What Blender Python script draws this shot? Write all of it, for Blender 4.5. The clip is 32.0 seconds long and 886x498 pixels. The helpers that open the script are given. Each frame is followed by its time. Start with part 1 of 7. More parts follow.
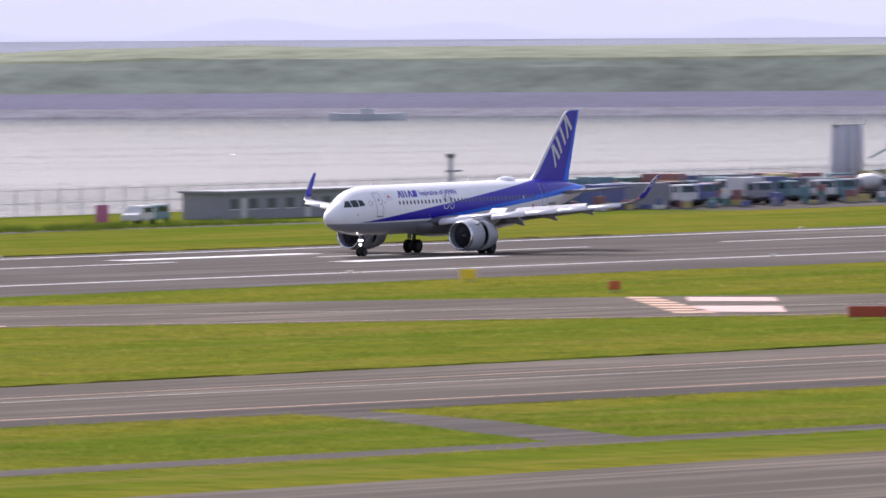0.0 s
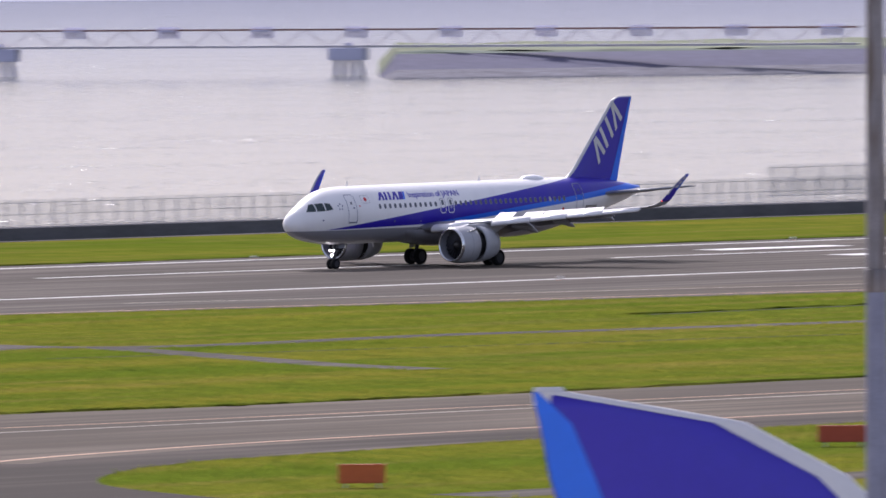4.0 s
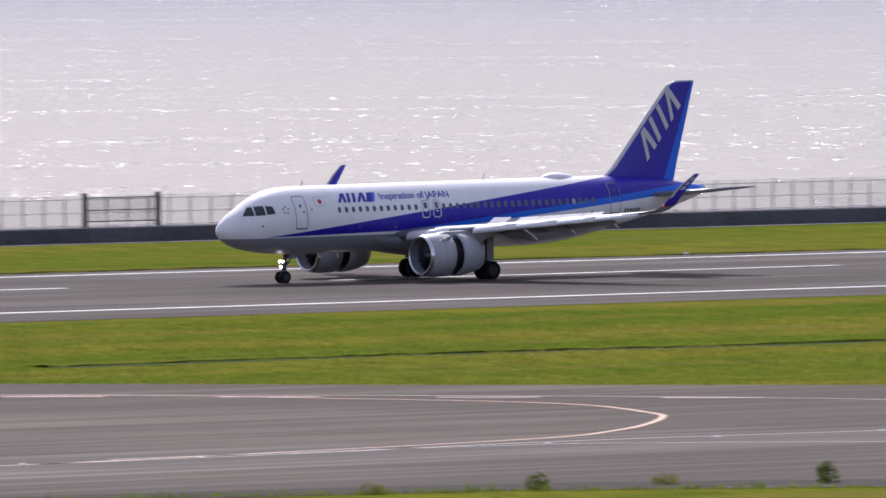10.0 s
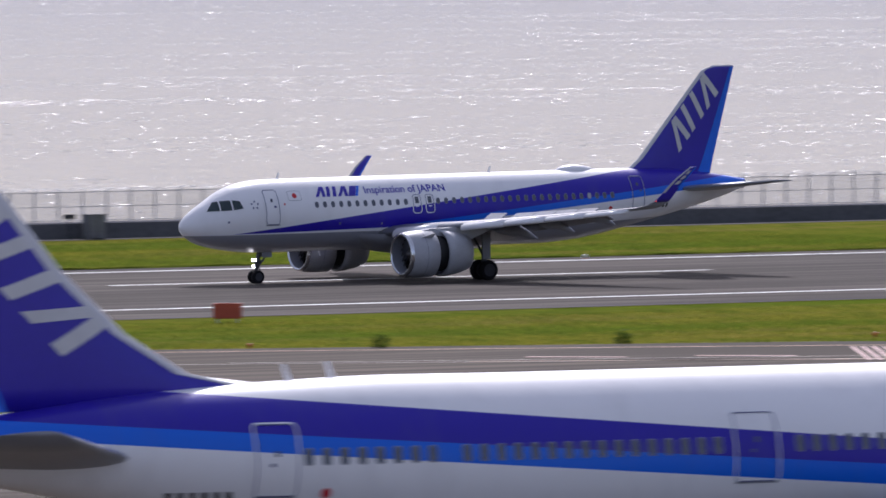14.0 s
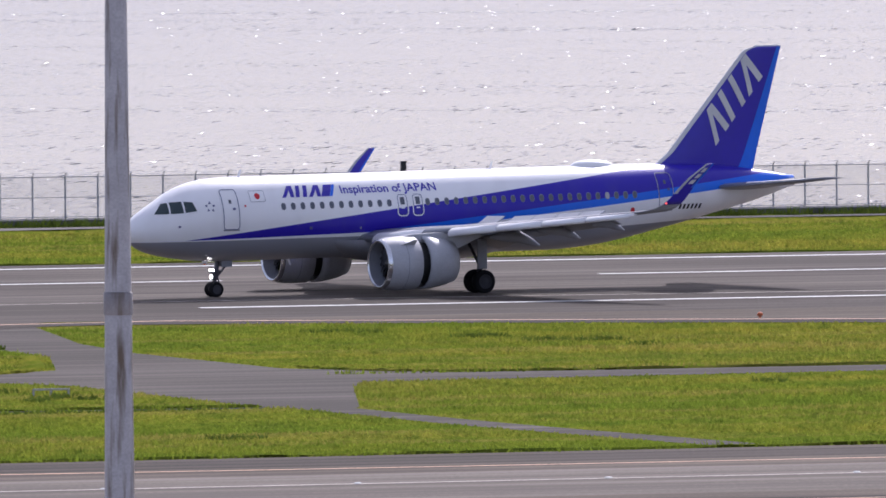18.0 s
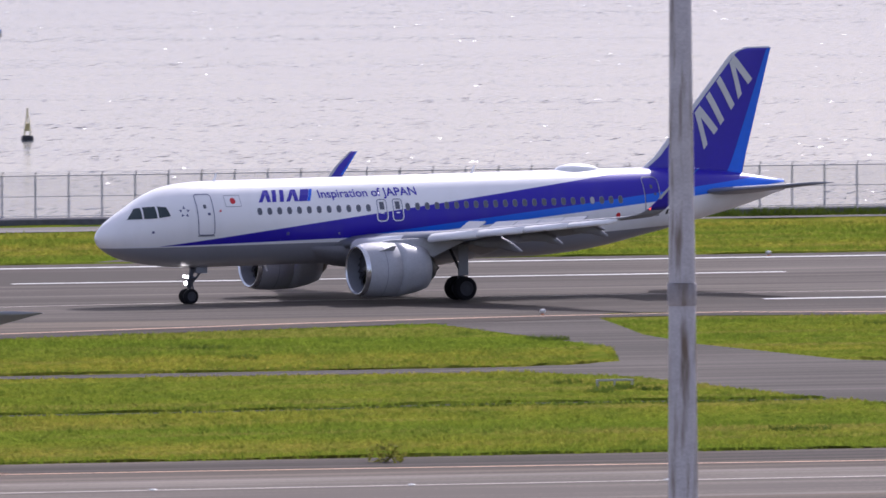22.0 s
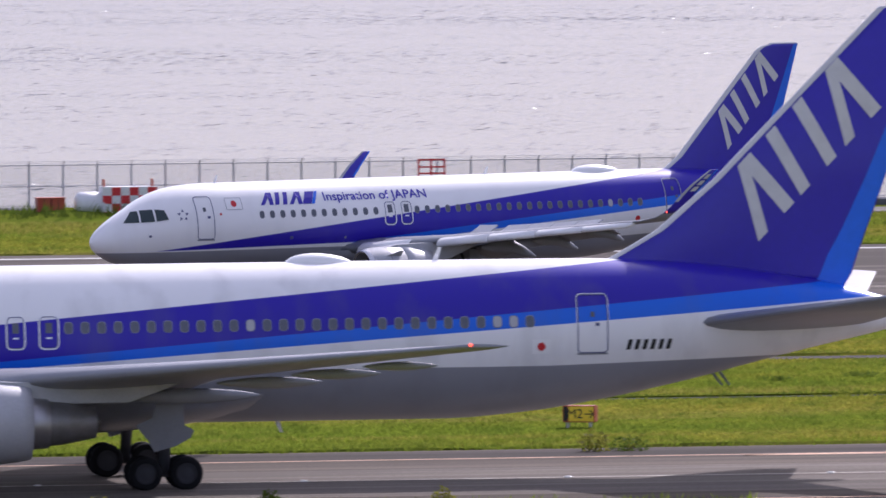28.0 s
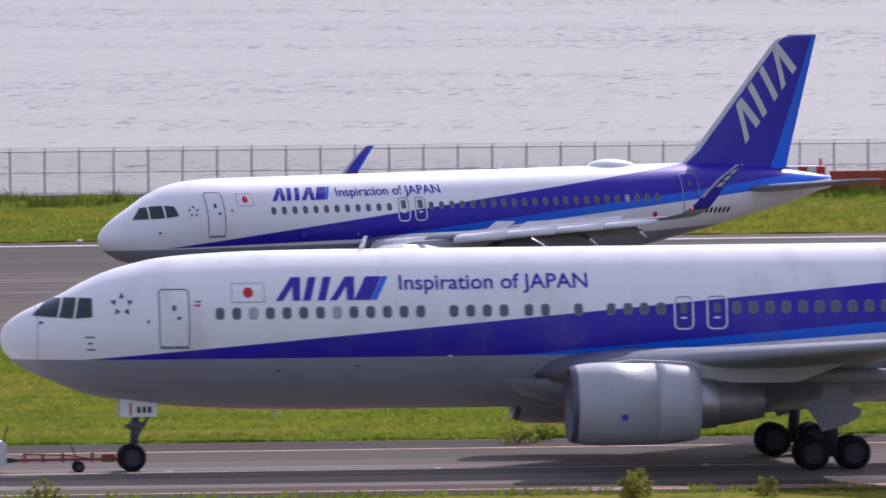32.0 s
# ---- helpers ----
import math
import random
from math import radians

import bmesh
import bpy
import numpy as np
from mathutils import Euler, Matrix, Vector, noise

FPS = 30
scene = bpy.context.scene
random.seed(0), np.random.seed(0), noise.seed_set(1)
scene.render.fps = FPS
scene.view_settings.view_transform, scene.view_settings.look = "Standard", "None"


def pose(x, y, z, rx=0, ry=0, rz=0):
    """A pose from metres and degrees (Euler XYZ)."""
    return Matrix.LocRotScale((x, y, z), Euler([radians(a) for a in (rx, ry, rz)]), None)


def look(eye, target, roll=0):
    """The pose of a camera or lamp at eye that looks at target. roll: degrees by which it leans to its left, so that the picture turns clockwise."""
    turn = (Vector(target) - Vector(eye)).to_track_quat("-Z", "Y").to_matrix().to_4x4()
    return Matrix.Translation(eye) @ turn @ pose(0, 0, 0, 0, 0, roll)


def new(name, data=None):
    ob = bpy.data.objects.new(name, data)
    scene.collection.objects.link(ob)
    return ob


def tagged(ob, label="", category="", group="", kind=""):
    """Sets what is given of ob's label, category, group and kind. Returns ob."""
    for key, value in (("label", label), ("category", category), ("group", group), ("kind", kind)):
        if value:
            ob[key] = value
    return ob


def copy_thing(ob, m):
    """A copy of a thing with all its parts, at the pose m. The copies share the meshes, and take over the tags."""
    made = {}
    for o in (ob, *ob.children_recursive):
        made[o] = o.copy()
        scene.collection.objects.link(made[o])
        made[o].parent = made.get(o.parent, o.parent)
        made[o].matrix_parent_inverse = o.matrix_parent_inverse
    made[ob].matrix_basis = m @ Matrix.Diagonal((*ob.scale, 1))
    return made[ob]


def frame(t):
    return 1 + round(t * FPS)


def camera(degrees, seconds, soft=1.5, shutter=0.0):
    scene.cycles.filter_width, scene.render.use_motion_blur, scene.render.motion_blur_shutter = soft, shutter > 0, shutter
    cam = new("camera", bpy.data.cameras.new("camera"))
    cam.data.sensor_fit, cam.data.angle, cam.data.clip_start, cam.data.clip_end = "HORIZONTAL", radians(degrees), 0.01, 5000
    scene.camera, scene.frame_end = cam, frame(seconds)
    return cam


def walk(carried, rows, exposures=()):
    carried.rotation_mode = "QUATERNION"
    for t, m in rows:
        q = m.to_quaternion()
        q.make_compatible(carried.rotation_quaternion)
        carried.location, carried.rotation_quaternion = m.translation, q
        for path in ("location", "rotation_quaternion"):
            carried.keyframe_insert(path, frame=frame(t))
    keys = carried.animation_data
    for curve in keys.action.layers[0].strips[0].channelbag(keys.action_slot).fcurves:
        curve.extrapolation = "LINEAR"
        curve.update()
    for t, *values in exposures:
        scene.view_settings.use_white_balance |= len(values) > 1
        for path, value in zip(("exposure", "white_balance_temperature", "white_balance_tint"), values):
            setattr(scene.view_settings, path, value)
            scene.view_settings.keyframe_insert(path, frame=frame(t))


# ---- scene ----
cam = camera(3.7270, 32.0, soft=1.6, shutter=0.5)
EYE = (0.0, 0.0, 26.048)


def aim(pan, tilt, roll):
    p, q = radians(pan), radians(tilt)
    return look(EYE, (EYE[0] + 100 * math.sin(p) * math.cos(q), EYE[1] + 100 * math.cos(p) * math.cos(q), EYE[2] + 100 * math.sin(q)), roll)


# a fixed stand that pans with the landing airliner: seconds, pan, tilt, roll
walk(cam, [(t, aim(p, q, r)) for t, p, q, r in (
    (0, 54.6688, -1.2825, -0.328), (0.5, 53.8634, -1.3055, -0.361), (1, 53.0307, -1.3295, -0.362), (1.5, 52.2107, -1.3481, -0.364),
    (2, 51.3452, -1.3678, -0.373), (2.5, 50.4300, -1.3952, -0.353), (3, 49.4458, -1.4192, -0.355), (3.5, 48.3878, -1.4383, -0.381),
    (4, 47.3459, -1.4558, -0.402), (4.5, 46.4252, -1.4749, -0.390), (5, 45.5901, -1.4957, -0.352), (5.5, 44.7227, -1.5172, -0.378),
    (6, 43.8486, -1.5387, -0.384), (6.5, 42.9843, -1.5594, -0.352), (7, 42.1250, -1.5752, -0.386), (7.5, 41.2813, -1.5893, -0.412),
    (8, 40.4784, -1.6077, -0.366), (8.5, 39.6950, -1.6262, -0.380), (9, 38.9170, -1.6408, -0.343), (9.5, 38.1589, -1.6494, -0.344),
    (10, 37.4093, -1.6625, -0.340), (10.5, 36.6748, -1.6832, -0.341), (11, 35.9398, -1.6986, -0.370), (11.5, 35.1784, -1.7150, -0.360),
    (12, 34.3764, -1.7339, -0.367), (12.5, 33.5561, -1.7580, -0.374), (13, 32.7519, -1.7767, -0.327), (13.5, 31.9456, -1.7881, -0.362),
    (14, 31.1518, -1.8002, -0.361), (14.5, 30.2862, -1.8220, -0.386), (15, 29.5836, -1.8379, -0.387), (15.5, 28.8671, -1.8493, -0.360),
    (16, 26.6903, -1.8832, -0.343), (16.5, 22.6760, -1.9434, -0.344), (17, 18.5075, -2.0020, -0.359), (17.5, 16.3743, -2.0313, -0.385),
    (18, 16.0801, -2.0367, -0.416), (18.5, 15.7845, -2.0412, -0.421), (19, 15.4858, -2.0414, -0.391), (19.5, 15.1828, -2.0433, -0.406),
    (20, 14.8683, -2.0445, -0.395), (20.5, 14.5507, -2.0483, -0.378), (21, 14.2614, -2.0500, -0.376), (21.5, 13.9876, -2.0521, -0.387),
    (22, 13.7055, -2.0584, -0.388), (22.5, 13.4119, -2.0610, -0.402), (23, 13.1010, -2.0643, -0.392), (23.5, 12.7846, -2.0694, -0.391),
    (24, 12.4653, -2.0766, -0.397), (24.5, 12.1414, -2.0820, -0.412), (25, 11.8023, -2.0863, -0.409), (25.5, 11.4616, -2.0892, -0.422),
    (26, 11.1255, -2.0936, -0.423), (26.5, 10.7841, -2.1004, -0.410), (27, 10.4370, -2.1085, -0.399), (27.5, 10.0851, -2.1166, -0.402),
    (28, 9.7518, -2.1245, -0.419), (28.5, 9.4104, -2.1325, -0.436), (29, 9.0577, -2.1401, -0.430), (29.5, 8.6986, -2.1514, -0.389),
    (30, 8.3429, -2.1590, -0.410), (30.5, 7.9829, -2.1636, -0.413), (31, 7.6398, -2.1690, -0.411), (31.5, 7.2859, -2.1780, -0.412),
    (32, 6.9374, -2.1907, -0.411),
)], exposures=((0.0, -0.15, 6150, 20), (2.5, -0.25, 6130, 20), (6.0, -0.39, 6080, 19), (9.0, -0.46, 6000, 19), (11.0, -0.50, 5920, 19), (13.0, -0.72, 5820, 18), (15.5, -0.64, 5800, 18), (18.0, -0.27, 5880, 20), (21.0, -0.24, 5920, 21), (25.0, -0.19, 5920, 23), (32.0, -0.30, 5890, 24)))

# ---------------------------------------------------------------- light
SUN_PAN, SUN_ELEV = 31.0, 38.0
world = bpy.data.worlds.new("sky")
scene.world = world
world.use_nodes = True
wn = world.node_tree.nodes
sky = wn.new("ShaderNodeTexSky")
sky.sky_type, sky.sun_disc = "NISHITA", False
sky.sun_elevation, sky.sun_rotation = radians(SUN_ELEV), radians(SUN_PAN)
sky.air_density, sky.dust_density, sky.ozone_density = 0.8, 2.6, 1.0
wn["Background"].inputs[1].default_value = 0.13
world.node_tree.links.new(sky.outputs[0], wn["Background"].inputs[0])
# summer haze: an even pale veil over the whole sky
veil, both = wn.new("ShaderNodeBackground"), wn.new("ShaderNodeAddShader")
veil.inputs[0].default_value, veil.inputs[1].default_value = (0.84, 0.82, 0.89, 1), 0.44
world.node_tree.links.new(wn["Background"].outputs[0], both.inputs[0])
world.node_tree.links.new(veil.outputs[0], both.inputs[1])
world.node_tree.links.new(both.outputs[0], wn["World Output"].inputs[0])
sun = new("sun", bpy.data.lights.new("sun", "SUN"))
sun.data.energy, sun.data.angle, sun.data.color = 5.0, radians(0.6), (1.0, 0.94, 0.88)
sun.matrix_world = look((0, 0, 0), (-math.sin(radians(SUN_PAN)) * math.cos(radians(SUN_ELEV)),
                                   -math.cos(radians(SUN_PAN)) * math.cos(radians(SUN_ELEV)), -math.sin(radians(SUN_ELEV))))


# ---------------------------------------------------------------- materials
def nodes_of(mat):
    mat.use_nodes = True
    t = mat.node_tree
    return t, t.nodes["Principled BSDF"]


def plain(name, col, rough=0.5, metal=0.0, spread=0.12, scale=3.0, bump=0.0, fine=40.0, coat=0.0):
    """A surface with grain at two sizes."""
    m = bpy.data.materials.new(name)
    t, b = nodes_of(m)
    n, l = t.nodes, t.links
    tc = n.new("ShaderNodeTexCoord")
    n1, n2 = n.new("ShaderNodeTexNoise"), n.new("ShaderNodeTexNoise")
    n1.inputs["Scale"].default_value, n2.inputs["Scale"].default_value = scale, fine
    n1.inputs["Detail"].default_value, n2.inputs["Detail"].default_value = 4, 3
    for q in (n1, n2):
        l.new(tc.outputs["Object"], q.inputs["Vector"])
    mix = n.new("ShaderNodeMath")
    mix.operation = "ADD"
    l.new(n1.outputs[0], mix.inputs[0]), l.new(n2.outputs[0], mix.inputs[1])
    r = n.new("ShaderNodeMapRange")
    r.inputs[1].default_value, r.inputs[2].default_value = 0.6, 1.4
    r.inputs[3].default_value, r.inputs[4].default_value = 1 - spread, 1 + spread
    l.new(mix.outputs[0], r.inputs[0])
    mul = n.new("ShaderNodeMix")
    mul.data_type, mul.blend_type = "RGBA", "MULTIPLY"
    mul.inputs["Factor"].default_value = 1
    mul.inputs[6].default_value = (*col, 1)
    comb = n.new("ShaderNodeCombineColor")
    for k in range(3):
        l.new(r.outputs[0], comb.inputs[k])
    l.new(comb.outputs[0], mul.inputs[7])
    l.new(mul.outputs[2], b.inputs["Base Color"])
    b.inputs["Roughness"].default_value, b.inputs["Metallic"].default_value = rough, metal
    b.inputs["Coat Weight"].default_value = coat
    if rough >= 0.85:
        b.inputs["Specular IOR Level"].default_value = 0.1
    if bump:
        bp = n.new("ShaderNodeBump")
        bp.inputs["Strength"].default_value, bp.inputs["Distance"].default_value = 1.0, bump
        l.new(mix.outputs[0], bp.inputs["Height"]), l.new(bp.outputs[0], b.inputs["Normal"])
    return m


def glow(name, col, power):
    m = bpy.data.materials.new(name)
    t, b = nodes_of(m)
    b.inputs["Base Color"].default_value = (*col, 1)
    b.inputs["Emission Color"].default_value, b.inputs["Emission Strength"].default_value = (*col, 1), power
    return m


def leaf(name, col, spread=0.4):
    """Thin leaves or blades: light also comes through them."""
    m = plain(name, col, 0.7, spread=spread, scale=0.4, fine=3)
    t = m.node_tree
    b = t.nodes["Principled BSDF"]
    b.inputs["Specular IOR Level"].default_value = 0.1
    tr, mx = t.nodes.new("ShaderNodeBsdfTranslucent"), t.nodes.new("ShaderNodeMixShader")
    mx.inputs[0].default_value = 0.55
    t.links.new(b.inputs["Base Color"].links[0].from_socket, tr.inputs[0])
    t.links.new(b.outputs[0], mx.inputs[1]), t.links.new(tr.outputs[0], mx.inputs[2])
    t.links.new(mx.outputs[0], t.nodes["Material Output"].inputs[0])
    return m


def math_node(t, op, a, b=None):
    q = t.nodes.new("ShaderNodeMath")
    q.operation = op
    for k, v in enumerate((a, b)):
        if v is None:
            continue
        if isinstance(v, (int, float)):
            q.inputs[k].default_value = v
        else:
            t.links.new(v, q.inputs[k])
    return q.outputs[0]


def mix_col(t, f, a, b):
    q = t.nodes.new("ShaderNodeMix")
    q.data_type = "RGBA"
    t.links.new(f, q.inputs["Factor"]) if not isinstance(f, (int, float)) else None
    for k, v in ((6, a), (7, b)):
        if isinstance(v, tuple):
            q.inputs[k].default_value = (*v, 1)
        else:
            t.links.new(v, q.inputs[k])
    return q.outputs[2]


WHITE, NAVY, SKYBLUE, GREY = (0.89, 0.885, 0.885), (0.031, 0.017, 0.39), (0.014, 0.15, 0.78), (0.30, 0.305, 0.34)


def livery(name, off, dark_top, dark_low, blue_top, blue_low, belly, dirt=0.1):
    """Airliner paint: white crown, a navy and a bright blue wedge that climb to the tail, a grey belly.
    Each border is (station from the nose, height, slope); off is the station of the thing's origin."""
    m = bpy.data.materials.new(name)
    t, b = nodes_of(m)
    tc, sep = t.nodes.new("ShaderNodeTexCoord"), t.nodes.new("ShaderNodeSeparateXYZ")
    t.links.new(tc.outputs["Object"], sep.inputs[0])
    x, z = sep.outputs[0], sep.outputs[2]

    def line(a0, z0, slope):
        return math_node(t, "ADD", math_node(t, "MULTIPLY", x, slope), z0 + slope * (off - a0))

    def under(height):
        q = math_node(t, "SUBTRACT", height, z)
        return math_node(t, "MINIMUM", math_node(t, "MAXIMUM", math_node(t, "MULTIPLY", q, 60.0), 0.0), 1.0)

    top = under(line(*dark_top))
    low = under(math_node(t, "MAXIMUM", line(*dark_low), line(*blue_low)))
    mid = under(math_node(t, "MAXIMUM", line(*blue_top), line(*dark_low)))
    grey = under(math_node(t, "MAXIMUM", line(belly[0], belly[1], 0.0), line(*belly)))
    c = mix_col(t, top, WHITE, NAVY)
    c = mix_col(t, mid, c, SKYBLUE)
    c = mix_col(t, low, c, WHITE)
    c = mix_col(t, grey, c, GREY)
    ns = t.nodes.new("ShaderNodeTexNoise")
    ns.inputs["Scale"].default_value, ns.inputs["Detail"].default_value = 0.7, 6
    mp = t.nodes.new("ShaderNodeMapping")
    mp.inputs["Scale"].default_value = (1, 1, 0.35)
    t.links.new(tc.outputs["Object"], mp.inputs[0]), t.links.new(mp.outputs[0], ns.inputs["Vector"])
    f = math_node(t, "MULTIPLY", math_node(t, "MAXIMUM", math_node(t, "SUBTRACT", ns.outputs[0], 0.5), 0.0), dirt * 4)
    c = mix_col(t, f, c, (0.16, 0.15, 0.15))
    t.links.new(c, b.inputs["Base Color"])
    b.inputs["Roughness"].default_value = 0.32
    b.inputs["Specular IOR Level"].default_value = 0.3
    b.inputs["Coat Weight"].default_value, b.inputs["Coat Roughness"].default_value = 0.08, 0.12
    return m


def grass_colour(t):
    """Mown grass: mowing bands, straw, weeds and fine clumps. Returns the colour and a height."""
    tc = t.nodes.new("ShaderNodeTexCoord")

    def noise_at(wide, deep, detail=5, turn=-15.0):
        mp, q = t.nodes.new("ShaderNodeMapping"), t.nodes.new("ShaderNodeTexNoise")
        mp.vector_type = "TEXTURE"
        mp.inputs["Scale"].default_value, mp.inputs["Rotation"].default_value = (wide, deep, 1), (0, 0, radians(turn))
        q.inputs["Scale"].default_value, q.inputs["Detail"].default_value = 1.0, detail
        t.links.new(tc.outputs["Object"], mp.inputs[0]), t.links.new(mp.outputs[0], q.inputs["Vector"])
        return q.outputs[0]

    def ramp(v, lo, hi, most=1.0):
        q = t.nodes.new("ShaderNodeMapRange")
        q.inputs[1].default_value, q.inputs[2].default_value, q.inputs[4].default_value = lo, hi, most
        t.links.new(v, q.inputs[0])
        return q.outputs[0]

    fine, mid = noise_at(0.35, 2.6, 4), noise_at(2.4, 7.0, 6)
    c = mix_col(t, ramp(noise_at(90.0, 14.0, 4, 0.0), 0.40, 0.62), (0.120, 0.160, 0.018), (0.200, 0.188, 0.028))
    c = mix_col(t, ramp(mid, 0.45, 0.68, 0.65), c, (0.078, 0.115, 0.016))
    c = mix_col(t, ramp(noise_at(40.0, 5.0, 6, 0.0), 0.50, 0.66, 0.55), c, (0.225, 0.180, 0.050))
    c = mix_col(t, ramp(fine, 0.44, 0.64, 0.48), c, (0.082, 0.120, 0.010))
    c = mix_col(t, ramp(noise_at(0.9, 5.0, 6), 0.59, 0.71, 0.58), c, (0.042, 0.075, 0.010))
    return c, math_node(t, "ADD", fine, mid)


def grass_mat():
    m = bpy.data.materials.new("mown_grass")
    t, b = nodes_of(m)
    c, height = grass_colour(t)
    t.links.new(c, b.inputs["Base Color"])
    b.inputs["Roughness"].default_value = 1.0
    b.inputs["Specular IOR Level"].default_value = 0.0
    bp = t.nodes.new("ShaderNodeBump")
    bp.inputs["Distance"].default_value = 0.12
    t.links.new(height, bp.inputs["Height"]), t.links.new(bp.outputs[0], b.inputs["Normal"])
    return m


def blade_mat():
    """Single blades in the colours of the sward, a little different one from the next; light comes through them."""
    m = bpy.data.materials.new("sward_blades")
    t, b = nodes_of(m)
    c, _ = grass_colour(t)
    geo, q = t.nodes.new("ShaderNodeNewGeometry"), t.nodes.new("ShaderNodeMapRange")
    q.inputs[3].default_value, q.inputs[4].default_value = 0.98, 1.62
    t.links.new(geo.outputs["Random Per Island"], q.inputs[0])
    sc = t.nodes.new("ShaderNodeVectorMath")
    sc.operation = "SCALE"
    t.links.new(c, sc.inputs[0]), t.links.new(q.outputs[0], sc.inputs["Scale"])
    t.links.new(sc.outputs[0], b.inputs["Base Color"])
    b.inputs["Roughness"].default_value, b.inputs["Specular IOR Level"].default_value = 0.8, 0.1
    tr, mx = t.nodes.new("ShaderNodeBsdfTranslucent"), t.nodes.new("ShaderNodeMixShader")
    mx.inputs[0].default_value = 0.6
    t.links.new(sc.outputs[0], tr.inputs[0])
    t.links.new(b.outputs[0], mx.inputs[1]), t.links.new(tr.outputs[0], mx.inputs[2])
    t.links.new(mx.outputs[0], t.nodes["Material Output"].inputs[0])
    return m


def asphalt_mat(name, col, rough=0.92):
    m = bpy.data.materials.new(name)
    t, b = nodes_of(m)
    tc = t.nodes.new("ShaderNodeTexCoord")

    def noise_at(sx, sy, scale, detail=5):
        mp, q = t.nodes.new("ShaderNodeMapping"), t.nodes.new("ShaderNodeTexNoise")
        mp.inputs["Scale"].default_value = (sx, sy, 1)
        q.inputs["Scale"].default_value, q.inputs["Detail"].default_value = scale, detail
        t.links.new(tc.outputs["Object"], mp.inputs[0]), t.links.new(mp.outputs[0], q.inputs["Vector"])
        return q.outputs[0]

    streak, blot, grain = noise_at(0.012, 0.5, 1.0, 4), noise_at(0.3, 0.8, 0.08), noise_at(1, 1, 6.0)
    q = t.nodes.new("ShaderNodeMapRange")
    q.inputs[1].default_value, q.inputs[2].default_value, q.inputs[3].default_value, q.inputs[4].default_value = 1.17, 1.83, 0.5, 1.5
    t.links.new(math_node(t, "ADD", math_node(t, "ADD", streak, blot), math_node(t, "MULTIPLY", grain, 0.5)), q.inputs[0])
    mul = t.nodes.new("ShaderNodeMix")
    mul.data_type, mul.blend_type = "RGBA", "MULTIPLY"
    mul.inputs["Factor"].default_value = 1
    mul.inputs[6].default_value = (*col, 1)
    comb = t.nodes.new("ShaderNodeCombineColor")
    for k in range(3):
        t.links.new(q.outputs[0], comb.inputs[k])
    t.links.new(comb.outputs[0], mul.inputs[7])
    t.links.new(mul.outputs[2], b.inputs["Base Color"])
    b.inputs["Roughness"].default_value = rough
    b.inputs["Specular IOR Level"].default_value = 0.08
    return m


def water_mat():
    """Choppy water: gentle facets at three sizes and small ruffled crests, strung out in bands, that lean towards the shore."""
    m = bpy.data.materials.new("bay_water")
    t, b = nodes_of(m)
    tc = t.nodes.new("ShaderNodeTexCoord")

    def ripple(wide, deep, detail, turn=-27.0):
        """Noise whose patches are that many metres wide and deep, turned with the wind."""
        mp, q = t.nodes.new("ShaderNodeMapping"), t.nodes.new("ShaderNodeTexNoise")
        mp.vector_type = "TEXTURE"
        mp.inputs["Scale"].default_value, mp.inputs["Rotation"].default_value = (wide, deep, 1), (0, 0, radians(turn))
        q.inputs["Scale"].default_value, q.inputs["Detail"].default_value = 1.0, detail
        t.links.new(tc.outputs["Object"], mp.inputs[0]), t.links.new(mp.outputs[0], q.inputs["Vector"])
        return q

    def vec(op, a, b):
        e = t.nodes.new("ShaderNodeVectorMath")
        e.operation = op
        for k, v in ((0, a), (1, b)):
            if isinstance(v, tuple):
                e.inputs[k].default_value = v
            elif v is not None:
                t.links.new(v, e.inputs[k])
        return e.outputs[0]

    total = (0.0, 0.0, 1.0)
    for wide, deep, w in ((9.0, 14.0, 0.018), (1.6, 4.0, 0.020), (0.3, 1.6, 0.135)):
        v = vec("SUBTRACT", ripple(wide, deep, 2).outputs["Color"], (0.5, 0.5, 0.5))
        total = vec("ADD", total, vec("MULTIPLY", v, (w, w, 0.0)))
    band = math_node(t, "MULTIPLY", math_node(t, "SUBTRACT", ripple(120.0, 30.0, 3).outputs[0], 0.5), 0.36)
    crest = None
    for wide, deep, cut in ((0.28, 3.0, 0.655), (0.6, 5.0, 0.675)):
        c = math_node(t, "MULTIPLY", math_node(t, "SUBTRACT", math_node(t, "ADD", ripple(wide, deep, 1.5).outputs[0], band), cut), 22.0)
        c = math_node(t, "MINIMUM", math_node(t, "MAXIMUM", c, 0.0), 1.0)
        crest = c if crest is None else math_node(t, "MAXIMUM", crest, c)
    # each crest leans its own way about the wind
    lean = vec("ADD", vec("MULTIPLY", vec("SUBTRACT", ripple(0.8, 5.0, 0).outputs["Color"], (0.5, 0.5, 0.5)), (1.7, 1.7, 0.0)), (-0.20, -0.21, 0.0))
    amount = t.nodes.new("ShaderNodeCombineXYZ")
    t.links.new(crest, amount.inputs[0]), t.links.new(crest, amount.inputs[1])
    t.links.new(vec("NORMALIZE", vec("ADD", total, vec("MULTIPLY", lean, amount.outputs[0])), None), b.inputs["Normal"])
    b.inputs["Base Color"].default_value = (0.05, 0.06, 0.07, 1)
    t.links.new(math_node(t, "ADD", math_node(t, "MULTIPLY", crest, 0.10), 0.14), b.inputs["Roughness"])
    t.links.new(math_node(t, "ADD", math_node(t, "MULTIPLY", crest, 0.14), 1.07), b.inputs["IOR"])
    return m


